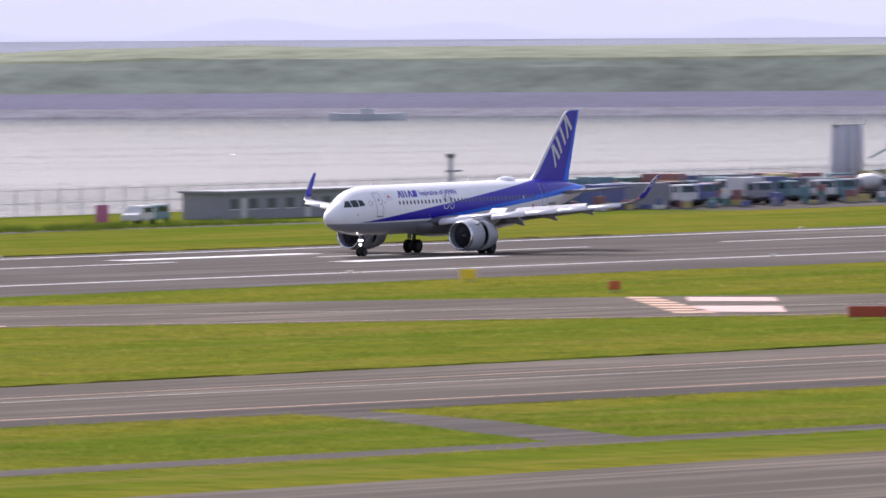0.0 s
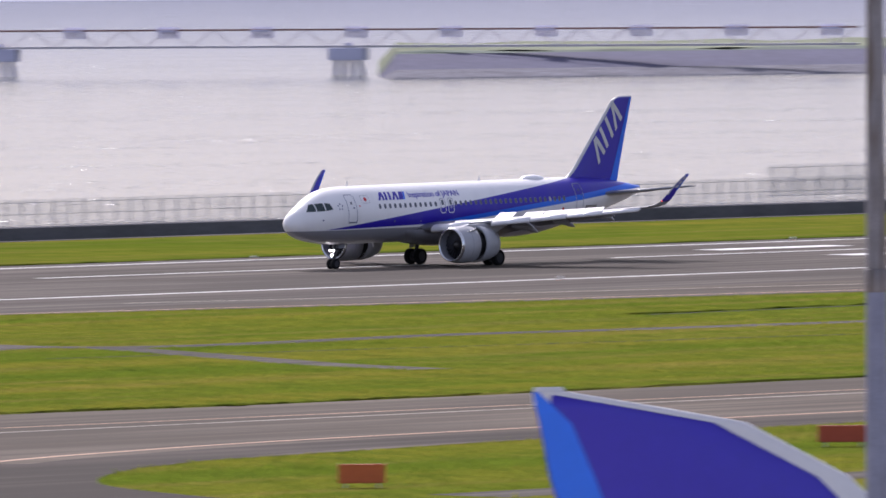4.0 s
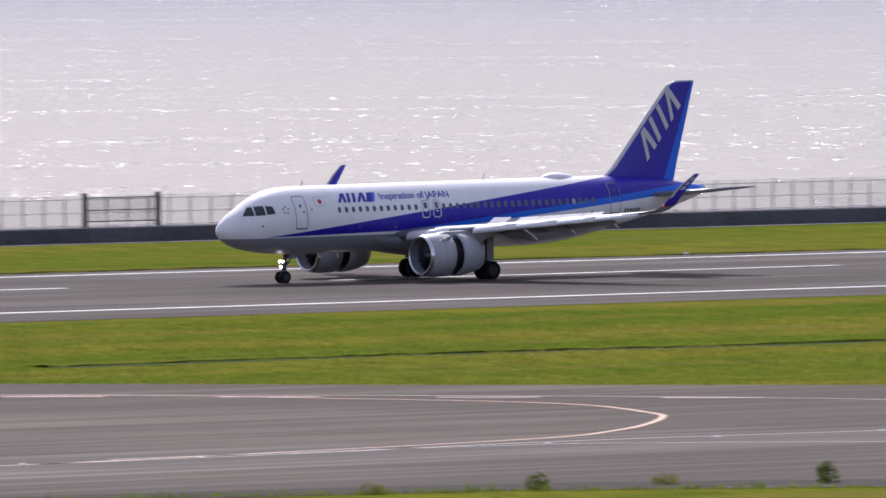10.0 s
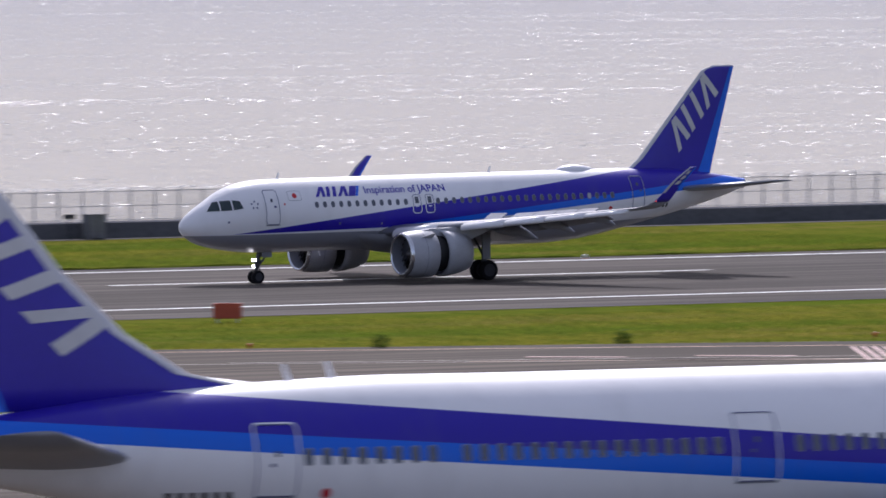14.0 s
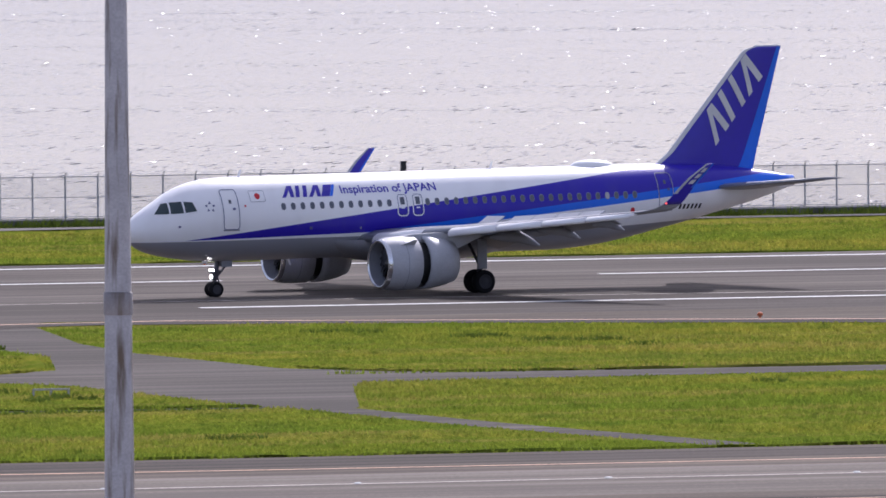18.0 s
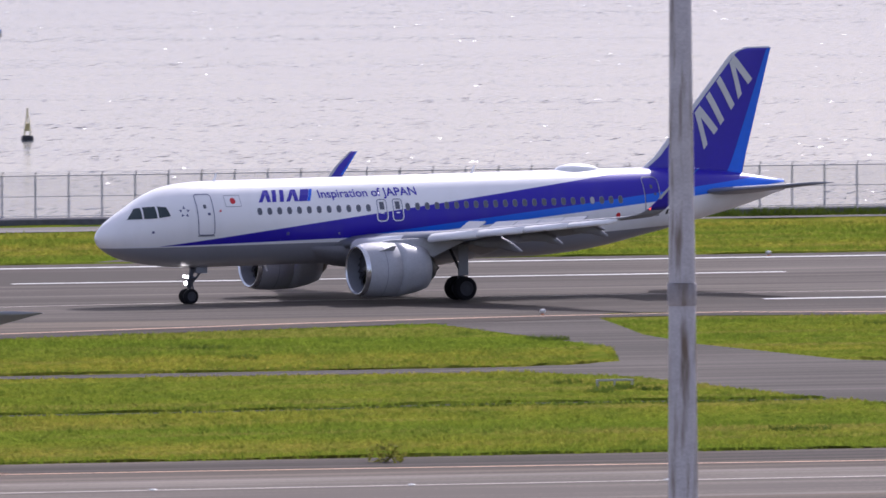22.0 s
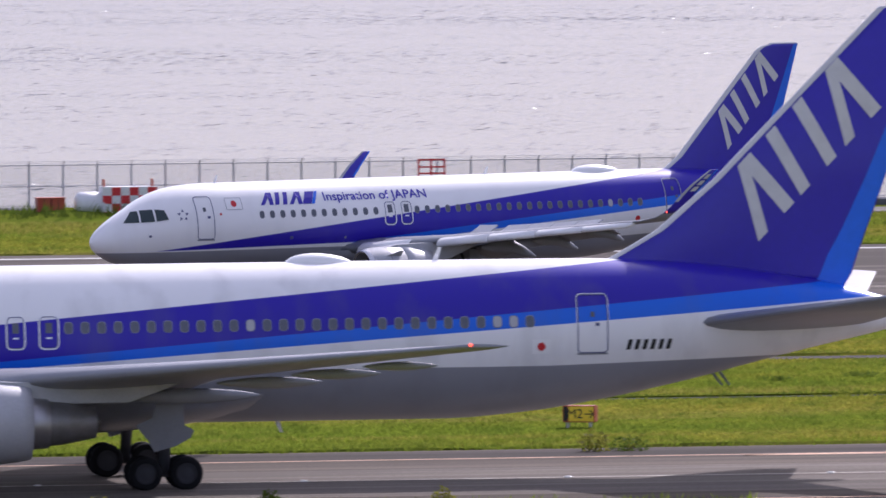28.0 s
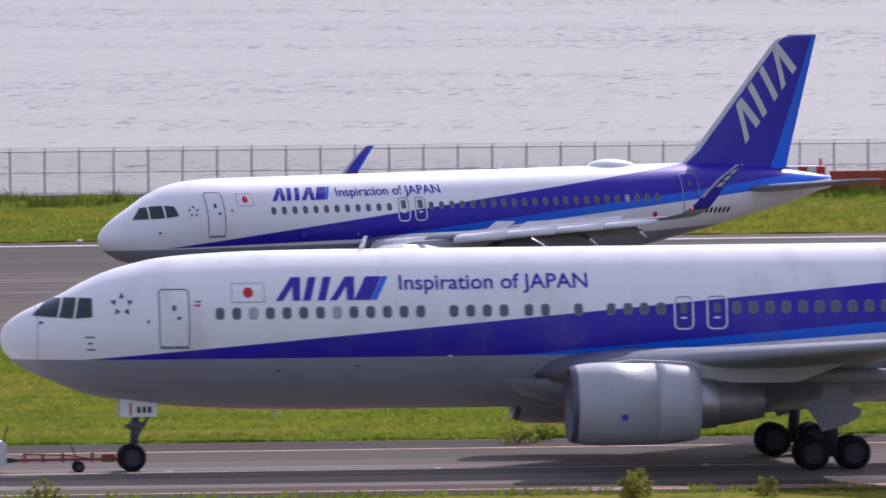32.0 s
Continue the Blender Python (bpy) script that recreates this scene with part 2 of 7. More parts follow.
M_GRASS, M_WATER = grass_mat(), water_mat()
M_RUNWAY = asphalt_mat("runway_asphalt", (0.130, 0.111, 0.096))
M_TAXI = asphalt_mat("taxiway_asphalt", (0.158, 0.129, 0.102))
M_PATH = asphalt_mat("service_road_asphalt", (0.115, 0.100, 0.088))
M_WHITE = plain("marking_white", (0.64, 0.64, 0.62), 0.6, spread=0.35, scale=0.5, fine=4)
M_ORANGE = plain("marking_orange", (0.62, 0.36, 0.22), 0.7, spread=0.3, scale=0.5, fine=4)
M_FAINT = plain("worn_taxi_line", (0.50, 0.45, 0.39), 0.8, spread=0.4, scale=0.4, fine=3)
M_PINK = plain("marking_faded_red", (0.58, 0.36, 0.31), 0.7, spread=0.3, scale=0.5, fine=4)
M_CONC = plain("weathered_concrete", (0.20, 0.20, 0.20), 0.85, spread=0.3, scale=0.6, fine=9, bump=0.02)
M_GALV = plain("galvanised_steel", (0.36, 0.37, 0.40), 0.5, 0.6, spread=0.2, scale=4)
M_TYRE = plain("tyre_rubber", (0.016, 0.016, 0.018), 0.88, spread=0.2)
M_HUB = plain("wheel_hub", (0.06, 0.06, 0.067), 0.86, 0.0)
M_STRUT = plain("gear_leg_paint", (0.10, 0.103, 0.12), 0.45, 0.3)
M_AIRGREY = plain("wing_grey_paint", (0.24, 0.25, 0.28), 0.38, spread=0.10, scale=0.8, fine=12)
M_NACELLE = plain("nacelle_grey_paint", (0.42, 0.43, 0.46), 0.46, spread=0.12, scale=0.8, fine=10, coat=0.08)
M_CHROME = plain("polished_metal", (0.70, 0.71, 0.73), 0.22, 0.95, spread=0.06)
M_DARKMETAL = plain("burnt_metal", (0.10, 0.095, 0.09), 0.45, 0.8, spread=0.25)
M_BRIGHTMETAL = plain("worn_bright_metal", (0.42, 0.41, 0.42), 0.42, 0.85, spread=0.2)
M_FAN = plain("dark_fan_blade", (0.035, 0.036, 0.045), 0.6)
M_BLACK = plain("dark_opening", (0.012, 0.012, 0.014), 0.6)
M_PAINTWHITE = plain("white_paint", WHITE, 0.3, spread=0.04, coat=0.3)
M_NAVY = plain("navy_paint", NAVY, 0.34, spread=0.08, coat=0.06)
M_BLUE = plain("bright_blue_paint", SKYBLUE, 0.34, spread=0.08, coat=0.06)
M_LOGOWHITE = plain("logo_white_paint", (0.62, 0.62, 0.62), 0.35, spread=0.12, scale=1.5)
M_RED = plain("red_paint", (0.60, 0.02, 0.03), 0.4)
M_GLASS = plain("cockpit_glass", (0.03, 0.05, 0.055), 0.05, spread=0.1)
M_PANE = plain("cabin_pane", (0.11, 0.12, 0.15), 0.12, spread=0.2)
# some cabin blinds are drawn
_t = M_PANE.node_tree
_b = _t.nodes["Principled BSDF"]
_oi = _t.nodes.new("ShaderNodeObjectInfo")
_t.links.new(mix_col(_t, math_node(_t, "GREATER_THAN", _oi.outputs["Random"], 0.955), _b.inputs["Base Color"].links[0].from_socket, (0.45, 0.45, 0.47)), _b.inputs["Base Color"])
M_LAMP = glow("landing_light_glow", (1.0, 0.95, 0.85), 40)
M_NAVRED = glow("red_light_glow", (1.0, 0.10, 0.05), 3)


# ---------------------------------------------------------------- mesh tools
def part(name, bm, mat, parent=None, label="", smooth=False):
    me = bpy.data.meshes.new(name)
    bmesh.ops.recalc_face_normals(bm, faces=bm.faces)
    bm.to_mesh(me)
    bm.free()
    if smooth:
        me.polygons.foreach_set("use_smooth", [True] * len(me.polygons))
    me.materials.append(mat)
    ob = new(name, me)
    ob.parent = parent
    if label:
        tagged(ob, label)
    return ob


def thing(name, label, category, group="", m=None):
    ob = new(name)
    tagged(ob, label, category, group)
    if m is not None:
        ob.matrix_basis = m
    return ob


def box(bm, x0, x1, y0, y1, z0, z1, bevel=0.0, m=None):
    vs = [bm.verts.new((x, y, z)) for x in (x0, x1) for y in (y0, y1) for z in (z0, z1)]
    fs = [bm.faces.new([vs[k] for k in q]) for q in ((0, 1, 3, 2), (4, 6, 7, 5), (0, 4, 5, 1), (2, 3, 7, 6), (0, 2, 6, 4), (1, 5, 7, 3))]
    if bevel:
        bmesh.ops.bevel(bm, geom=list({e for f in fs for e in f.edges}), offset=bevel, segments=2, affect="EDGES")
    if m is not None:
        bmesh.ops.transform(bm, matrix=m, verts=[v for v in bm.verts if v in set(vs)] if not bevel else bm.verts)
    return bm


def boxed(*a, **k):
    return box(bmesh.new(), *a, **k)


def loft(bm, rings, cap=True, closed=True):
    rows = [[bm.verts.new(p) for p in r] for r in rings]
    n = len(rows[0])
    for a, b in zip(rows, rows[1:]):
        for k in range(n if closed else n - 1):
            bm.faces.new((a[k], a[(k + 1) % n], b[(k + 1) % n], b[k]))
    if cap:
        bm.faces.new(rows[0]), bm.faces.new(rows[-1])
    return bm


def revolve(bm, prof, axis_o, n=32, cap=False):
    """prof: (x, r) along +x from the origin axis_o."""
    ox, oy, oz = axis_o
    return loft(bm, [[(ox + x, oy + r * math.cos(2 * math.pi * k / n), oz + r * math.sin(2 * math.pi * k / n)) for k in range(n)] for x, r in prof], cap)


def rod(bm, a, b, r0, r1=None, n=10):
    r1 = r0 if r1 is None else r1
    a, b = Vector(a), Vector(b)
    q = (b - a).to_track_quat("Z", "Y")
    ring = [Vector((math.cos(2 * math.pi * k / n), math.sin(2 * math.pi * k / n), 0)) for k in range(n)]
    return loft(bm, [[a + q @ (v * r0) for v in ring], [b + q @ (v * r1) for v in ring]])


def ribbon(bm, pts, w, z):
    """A flat band of width w along a plan line."""
    rows = []
    for k, p in enumerate(pts):
        d = Vector(pts[min(k + 1, len(pts) - 1)]) - Vector(pts[max(k - 1, 0)])
        d = d.normalized()
        nrm = Vector((-d.y, d.x)) * w / 2
        rows.append([(*(Vector(p) + nrm), z), (*(Vector(p) - nrm), z)])
    return loft(bm, rows, cap=False, closed=False)


def smooth_line(pts, steps=8):
    """A Catmull-Rom line through plan points."""
    out = []
    for k in range(len(pts) - 1):
        p0, p1, p2, p3 = (Vector(pts[max(0, min(len(pts) - 1, k + j))]) for j in (-1, 0, 1, 2))
        for s in range(steps):
            u = s / steps
            out.append(tuple(0.5 * (2 * p1 + (p2 - p0) * u + (2 * p0 - 5 * p1 + 4 * p2 - p3) * u * u + (3 * p1 - p0 - 3 * p2 + p3) * u ** 3)))
    return out + [tuple(pts[-1])]


def curve_at(table, x):
    """Smooth value of a table of (x, v, ...) rows at x."""
    xs = [r[0] for r in table]
    k = max(0, min(len(xs) - 2, sum(1 for q in xs if q <= x) - 1))
    u = (x - xs[k]) / (xs[k + 1] - xs[k])
    out = []
    for c in range(1, len(table[0])):
        v = [r[c] for r in table]
        def slope(j):
            if j <= 0 or j >= len(xs) - 1:
                return 0.0 if j > 0 else (v[1] - v[0]) / (xs[1] - xs[0])
            a, b = (v[j] - v[j - 1]) / (xs[j] - xs[j - 1]), (v[j + 1] - v[j]) / (xs[j + 1] - xs[j])
            return 0.0 if a * b <= 0 else 2 * a * b / (a + b)
        h = xs[k + 1] - xs[k]
        m0, m1 = slope(k) * h, slope(k + 1) * h
        out.append((2 * u ** 3 - 3 * u * u + 1) * v[k] + (u ** 3 - 2 * u * u + u) * m0 + (3 * u * u - 2 * u ** 3) * v[k + 1] + (u ** 3 - u * u) * m1)
    return out


# ---------------------------------------------------------------- airliners
# Stations run aft from the nose, heights from the ground; a thing's origin lies on the ground between its main wheels.
def fuselage_ring(sp, a, n=40):
    zc, hh, hw = curve_at(sp["sections"], a)
    return [(a - sp["off"], hw * math.sin(2 * math.pi * k / n), zc + hh * math.cos(2 * math.pi * k / n)) for k in range(n)]


def skin(sp, a, z, side=1, lift=0.0):
    """A point of the hull at a station and height (side 1: port) and its outward normal."""
    zc, hh, hw = curve_at(sp["sections"], a)
    c = max(-0.999, min(0.999, (z - zc) / hh))
    s = math.sqrt(1 - c * c)
    nrm = Vector((0, -side * s / hw, c / hh)).normalized()
    return Vector((a - sp["off"], -side * hw * s, zc + hh * c)) + nrm * lift, nrm


def skin_patch(sp, poly, side, lift, cuts=2):
    """A thin plate laid on the hull over a polygon of (station, height)."""
    bm = bmesh.new()
    f = bm.faces.new([bm.verts.new((a, 0, z)) for a, z in poly])
    bm.normal_update()
    bmesh.ops.triangulate(bm, faces=[f], quad_method="FIXED", ngon_method="EAR_CLIP")
    if cuts:
        bmesh.ops.subdivide_edges(bm, edges=bm.edges[:], cuts=cuts, use_grid_fill=True)
    for v in bm.verts:
        v.co = skin(sp, v.co.x, v.co.z, side, lift)[0]
    return bm


def skin_outline(sp, a0, a1, z0, z1, side, w=0.045, lift=0.016, r=0.12):
    """The frame of a door or hatch with rounded corners."""
    loop = []
    for ca, cz, t0 in ((a1 - r, z1 - r, 0), (a0 + r, z1 - r, 90), (a0 + r, z0 + r, 180), (a1 - r, z0 + r, 270)):
        loop += [((ca + r * math.cos(q), cz + r * math.sin(q)), (ca + (r + w) * math.cos(q), cz + (r + w) * math.sin(q))) for q in (radians(t0 + d) for d in (0, 30, 60, 90))]
    bm = bmesh.new()
    rows = []
    for (p, q), (p2, q2) in zip(loop, loop[1:] + loop[:1]):
        cuts = max(1, int(math.hypot(p2[0] - p[0], p2[1] - p[1]) / 0.15))
        for k in range(cuts):
            u = k / cuts
            rows.append([bm.verts.new(skin(sp, c[0] + (d[0] - c[0]) * u, c[1] + (d[1] - c[1]) * u, side, lift)[0]) for c, d in ((p, p2), (q, q2))])
    rows.append(rows[0])
    for p, q in zip(rows, rows[1:]):
        bm.faces.new((p[0], p[1], q[1], q[0]))
    return bm


def foil(chord, thick, n=9, up_=1.15, lo_=0.85):
    """An aerofoil outline (x aft, z up)."""
    up, lo = [], []
    for k in range(n + 1):
        x = (1 - math.cos(math.pi * k / n)) / 2
        y = thick * 5 * (0.2969 * math.sqrt(x) - 0.126 * x - 0.3516 * x * x + 0.2843 * x ** 3 - 0.1036 * x ** 4)
        up.append((x * chord, y * chord * up_)), lo.append((x * chord, -y * chord * lo_))
    return up + lo[-2:0:-1]


def wing_mesh(sp, rows, side, upright=False):
    """rows: (span or height, station, chord, height or sideways, thickness). upright for a fin."""
    bm = bmesh.new()
    rings = []
    for s, a, c, h, t in rows:
        if upright:
            rings.append([(a + x - sp["off"], h + y, s) for x, y in foil(c, t, 14, 1.0, 1.0)])
        else:
            rings.append([(a + x - sp["off"], -side * s, h + y) for x, y in foil(c, t)])
    return loft(bm, rings)


def at_span(rows, s):
    for p, q in zip(rows, rows[1:]):
        if p[0] <= s <= q[0]:
            u = (s - p[0]) / (q[0] - p[0])
            return [p[k] + (q[k] - p[k]) * u for k in range(5)]
    return rows[-1]


def wheel(parent, x, y, z, r, w, name="wheel"):
    bm = revolve(bmesh.new(), [(-w / 2, r * 0.62), (-w / 2, r * 0.86), (-w * 0.36, r * 0.97), (0, r), (w * 0.36, r * 0.97), (w / 2, r * 0.86), (w / 2, r * 0.62)], (0, 0, 0), 28)
    bmesh.ops.rotate(bm, verts=bm.verts, cent=(0, 0, 0), matrix=Matrix.Rotation(radians(90), 3, "Z"))
    ty = part(name, bm, M_TYRE, parent, "black rubber aircraft tyre", True)
    ty.location = (x, y, z)
    bm = revolve(bmesh.new(), [(-w * 0.42, 0.0), (-w * 0.42, r * 0.28), (-w * 0.30, r * 0.50), (-w * 0.45, r * 0.64), (w * 0.45, r * 0.64), (w * 0.30, r * 0.50), (w * 0.42, r * 0.28), (w * 0.42, 0.0)], (0, 0, 0), 20)
    bmesh.ops.rotate(bm, verts=bm.verts, cent=(0, 0, 0), matrix=Matrix.Rotation(radians(90), 3, "Z"))
    part("rim", bm, M_HUB, ty, "grey metal rim", True)
    return ty


def lamp_at(leg, x, y, z, k=1.0):
    lamp = part("taxi_light", revolve(bmesh.new(), [(0.0, 0.080 * k), (-0.012, 0.085 * k), (-0.012, 0.098 * k), (0.10, 0.09 * k), (0.15, 0.04 * k), (0.15, 0.0)], (x, y, z), 16), M_STRUT, leg, "metal lamp housing on the leg", True)
    part("lens", revolve(bmesh.new(), [(0.0, 0.080 * k), (-0.04 * k, 0.070 * k), (-0.075 * k, 0.04 * k), (-0.085 * k, 0.0)], (x, y, z), 16), M_LAMP, lamp, "bright lens")


def engine(sp, th, side):
    e = sp["engine"]
    o = (e["a"] - sp["off"], -side * e["s"], e["z"])
    r, n = e["r"], e["len"]
    # the fan cowl ends at cut; the sleeve behind it narrows to the nozzle radius
    cut, out = e.get("cut", 0.52), e.get("out", 0.80)
    sl_n = (1.0 - cut) * n / 0.48
    prof = [(0.62 * r, 0.0), (0.62 * r, 0.86 * r), (0.28 * r, 0.84 * r), (0.06 * r, 0.86 * r)]
    lip = [(0.06 * r, 0.86 * r), (0.0, 0.90 * r), (0.02 * r, 0.95 * r), (0.10 * r, 0.985 * r), (0.17 * r, 1.0 * r)]
    front = [(0.17 * r, 1.0 * r), (0.5 * r, 1.05 * r), (0.30 * n, 1.07 * r), (cut * n, 1.06 * r), (cut * n, 0.99 * r)]
    sleeve = [(0.0, 0.97 * r), (0.0, 1.06 * r), (0.12 * sl_n, 1.045 * r), (0.34 * sl_n, (0.5 * out + 0.53) * r), (0.48 * sl_n, out * r), (0.48 * sl_n, (out - 0.03) * r), (0.2 * sl_n, 0.85 * r), (0.0, 0.94 * r)]
    nac = part("engine", revolve(bmesh.new(), front, o, 40), M_NACELLE, th, e["label"], True)
    part("inlet_lip", revolve(bmesh.new(), lip, o, 40), e.get("lip", M_CHROME), nac, "metal inlet lip", True)
    if cut < 0.6:
        part("cowl_seam", revolve(bmesh.new(), [(0.295 * n, 1.071 * r), (0.30 * n, 1.076 * r), (0.305 * n, 1.071 * r)], o, 40), M_AIRGREY, nac, "", True)
    part("inlet_duct", revolve(bmesh.new(), prof[1:], o, 40), M_AIRGREY, nac, "", True)
    part("duct_core", revolve(bmesh.new(), [(0.50 * n, 0.80 * r), (0.55 * n, 0.84 * r), (0.74 * n, 0.80 * r)], o, 32), M_BLACK, nac, "dark reverser cascade")
    sl = part("reverser_sleeve", revolve(bmesh.new(), sleeve, (o[0] + (cut + 0.005) * n, o[1], o[2]), 40), M_NACELLE, nac, "grey sliding fan cowl", True)
    tl = e.get("tail", 1.25) * n
    part("exhaust_nozzle", revolve(bmesh.new(), [(0.70 * n, 0.70 * r), (0.9 * n, 0.66 * r), (0.5 * n + 0.5 * tl, 0.56 * r), (tl, 0.40 * r), (tl, 0.36 * r), (tl - 0.2 * n, 0.45 * r)], o, 32), e.get("nozzle", M_DARKMETAL), nac, "heat-stained metal nozzle", True)
    if e.get("band"):
        part("nozzle_band", revolve(bmesh.new(), [(q * n, k * r) for q, k in ((0.98, 0.672), (0.99, 0.682), (1.14, 0.648), (1.15, 0.63))], o, 40), M_BRIGHTMETAL, nac, "brighter metal ring round the nozzle", True)
    part("exhaust_plug", revolve(bmesh.new(), [(tl - 0.2 * n, 0.34 * r), (tl, 0.26 * r), (tl + e.get("plug", 0.2) * n, 0.05 * r), (tl + e.get("plug", 0.2) * n + 0.05, 0.0)], o, 24), M_DARKMETAL, nac, "", True)
    sp_ob = part("spinner", revolve(bmesh.new(), [(0.30 * r, 0.0), (0.36 * r, 0.10 * r), (0.5 * r, 0.22 * r), (0.64 * r, 0.29 * r)], o, 24), M_DARKMETAL, nac, "dark spinner", True)
    rows = []
    for rr, tw in ((0.28, 0.9), (0.55, 0.6), (0.85, 0.35)):
        wd = 0.099 / rr
        rows.append([((0.56 - 0.10 * tw) * r, rr * r * math.cos(-wd), rr * r * math.sin(-wd)), ((0.60 + 0.06 * tw) * r, rr * r * math.cos(wd), rr * r * math.sin(wd))])
    blade = part("fan_blade", loft(bmesh.new(), rows, cap=False, closed=False), M_FAN, nac)
    blade.location = o
    for k in range(1, 20):
        q = new("fan_blade", blade.data)
        q.parent = nac
        q.location, q.rotation_euler = o, (2 * math.pi * k / 20, 0, 0)
    part("fan_disc", revolve(bmesh.new(), [(0.66 * r, 0.0), (0.67 * r, 0.87 * r)], o, 32), M_BLACK, nac)
    # pylon
    bm = bmesh.new()
    w = 0.16 * r
    wz, wa, wc = e["wing_z"], e["wing_a"], e["wing_c"]
    side_pts = [(o[0] + 0.28 * n, o[2] + 1.03 * r), (o[0] + 0.5 * n, o[2] + 1.13 * r), (wa - sp["off"] + 0.2, wz + 0.05), (wa - sp["off"] + wc * 0.55 + 2.0 * e.get("aft", 0.0), wz - 0.15 + 0.15 * e.get("aft", 0.0)),
                (o[0] + tl + e.get("aft", 0.0), o[2] + (0.42 + 0.06 * e.get("aft", 0.0)) * r), (o[0] + 0.95 * n, o[2] + 0.5 * r), (o[0] + 0.5 * n, o[2] + 0.9 * r)]
    loft(bm, [[(x, o[1] + d, z) for x, z in side_pts] for d in (-w, w)])
    bmesh.ops.bevel(bm, geom=bm.edges[:], offset=0.03, segments=1, affect="EDGES")
    part("pylon", bm, M_NACELLE, th)
    if e.get("mark"):
        rings = [[(o[0] + 0.40 * n + 0.13 * math.cos(t), o[1] - side * y, o[2] - 0.40 + 0.13 * math.sin(t)) for t in [2 * math.pi * j / 20 for j in range(20)]] for y in (0.9 * r, 1.04 * r)]
        part("maker_mark", loft(bmesh.new(), rings), M_NAVY, nac, "plain round blue mark")
    if e.get("strake"):
        bm = loft(bmesh.new(), [[(o[0] + q * n, o[1] - side * (0.74 * r + u * 0.9 + d), o[2] + 0.74 * r + u) for q, u in ((0.22, 0.0), (0.44, 0.0), (0.45, 0.20 * r), (0.40, 0.20 * r))] for d in (-0.02, 0.02)])
        part("nacelle_strake", bm, M_NACELLE, nac)
    return nac, sl


def lettered(sp, text, a, z, size, side, mat, parent, shear=0.0, squeeze=1.0):
    """Words painted along the hull. a: station of the first letter."""
    cu = bpy.data.curves.new("words", "FONT")
    cu.body, cu.size, cu.shear, cu.offset = text, size, shear, 0.012 * size
    ob = new("words", cu)
    dg = bpy.context.evaluated_depsgraph_get()
    me = bpy.data.meshes.new_from_object(ob.evaluated_get(dg))
    bpy.data.objects.remove(ob)
    sgn = 1 if side > 0 else -1
    # one mesh for each word: cut where the gap between letters is wide
    bm = bmesh.new()
    bm.from_mesh(me)
    bpy.data.meshes.remove(me)
    xs = sorted((min(v.co.x for v in f.verts), max(v.co.x for v in f.verts)) for f in bm.faces)
    cuts, end = [-1.0], xs[0][1]
    for lo, hi in xs:
        if lo > end + 0.16 * size:
            cuts.append((lo + end) / 2)
        end = max(end, hi)
    cuts.append(1e6)
    for c0, c1 in zip(cuts, cuts[1:]):
        word = bm.copy()
        bmesh.ops.delete(word, geom=[v for v in word.verts if not c0 < v.co.x < c1], context="VERTS")
        for v in word.verts:
            v.co = skin(sp, a + sgn * v.co.x * squeeze, z + v.co.y, side, 0.02)[0]
        me = bpy.data.meshes.new("lettering")
        word.to_mesh(me)
        word.free()
        me.materials.append(mat)
        ob = new("lettering", me)
        ob.parent = parent
    bm.free()


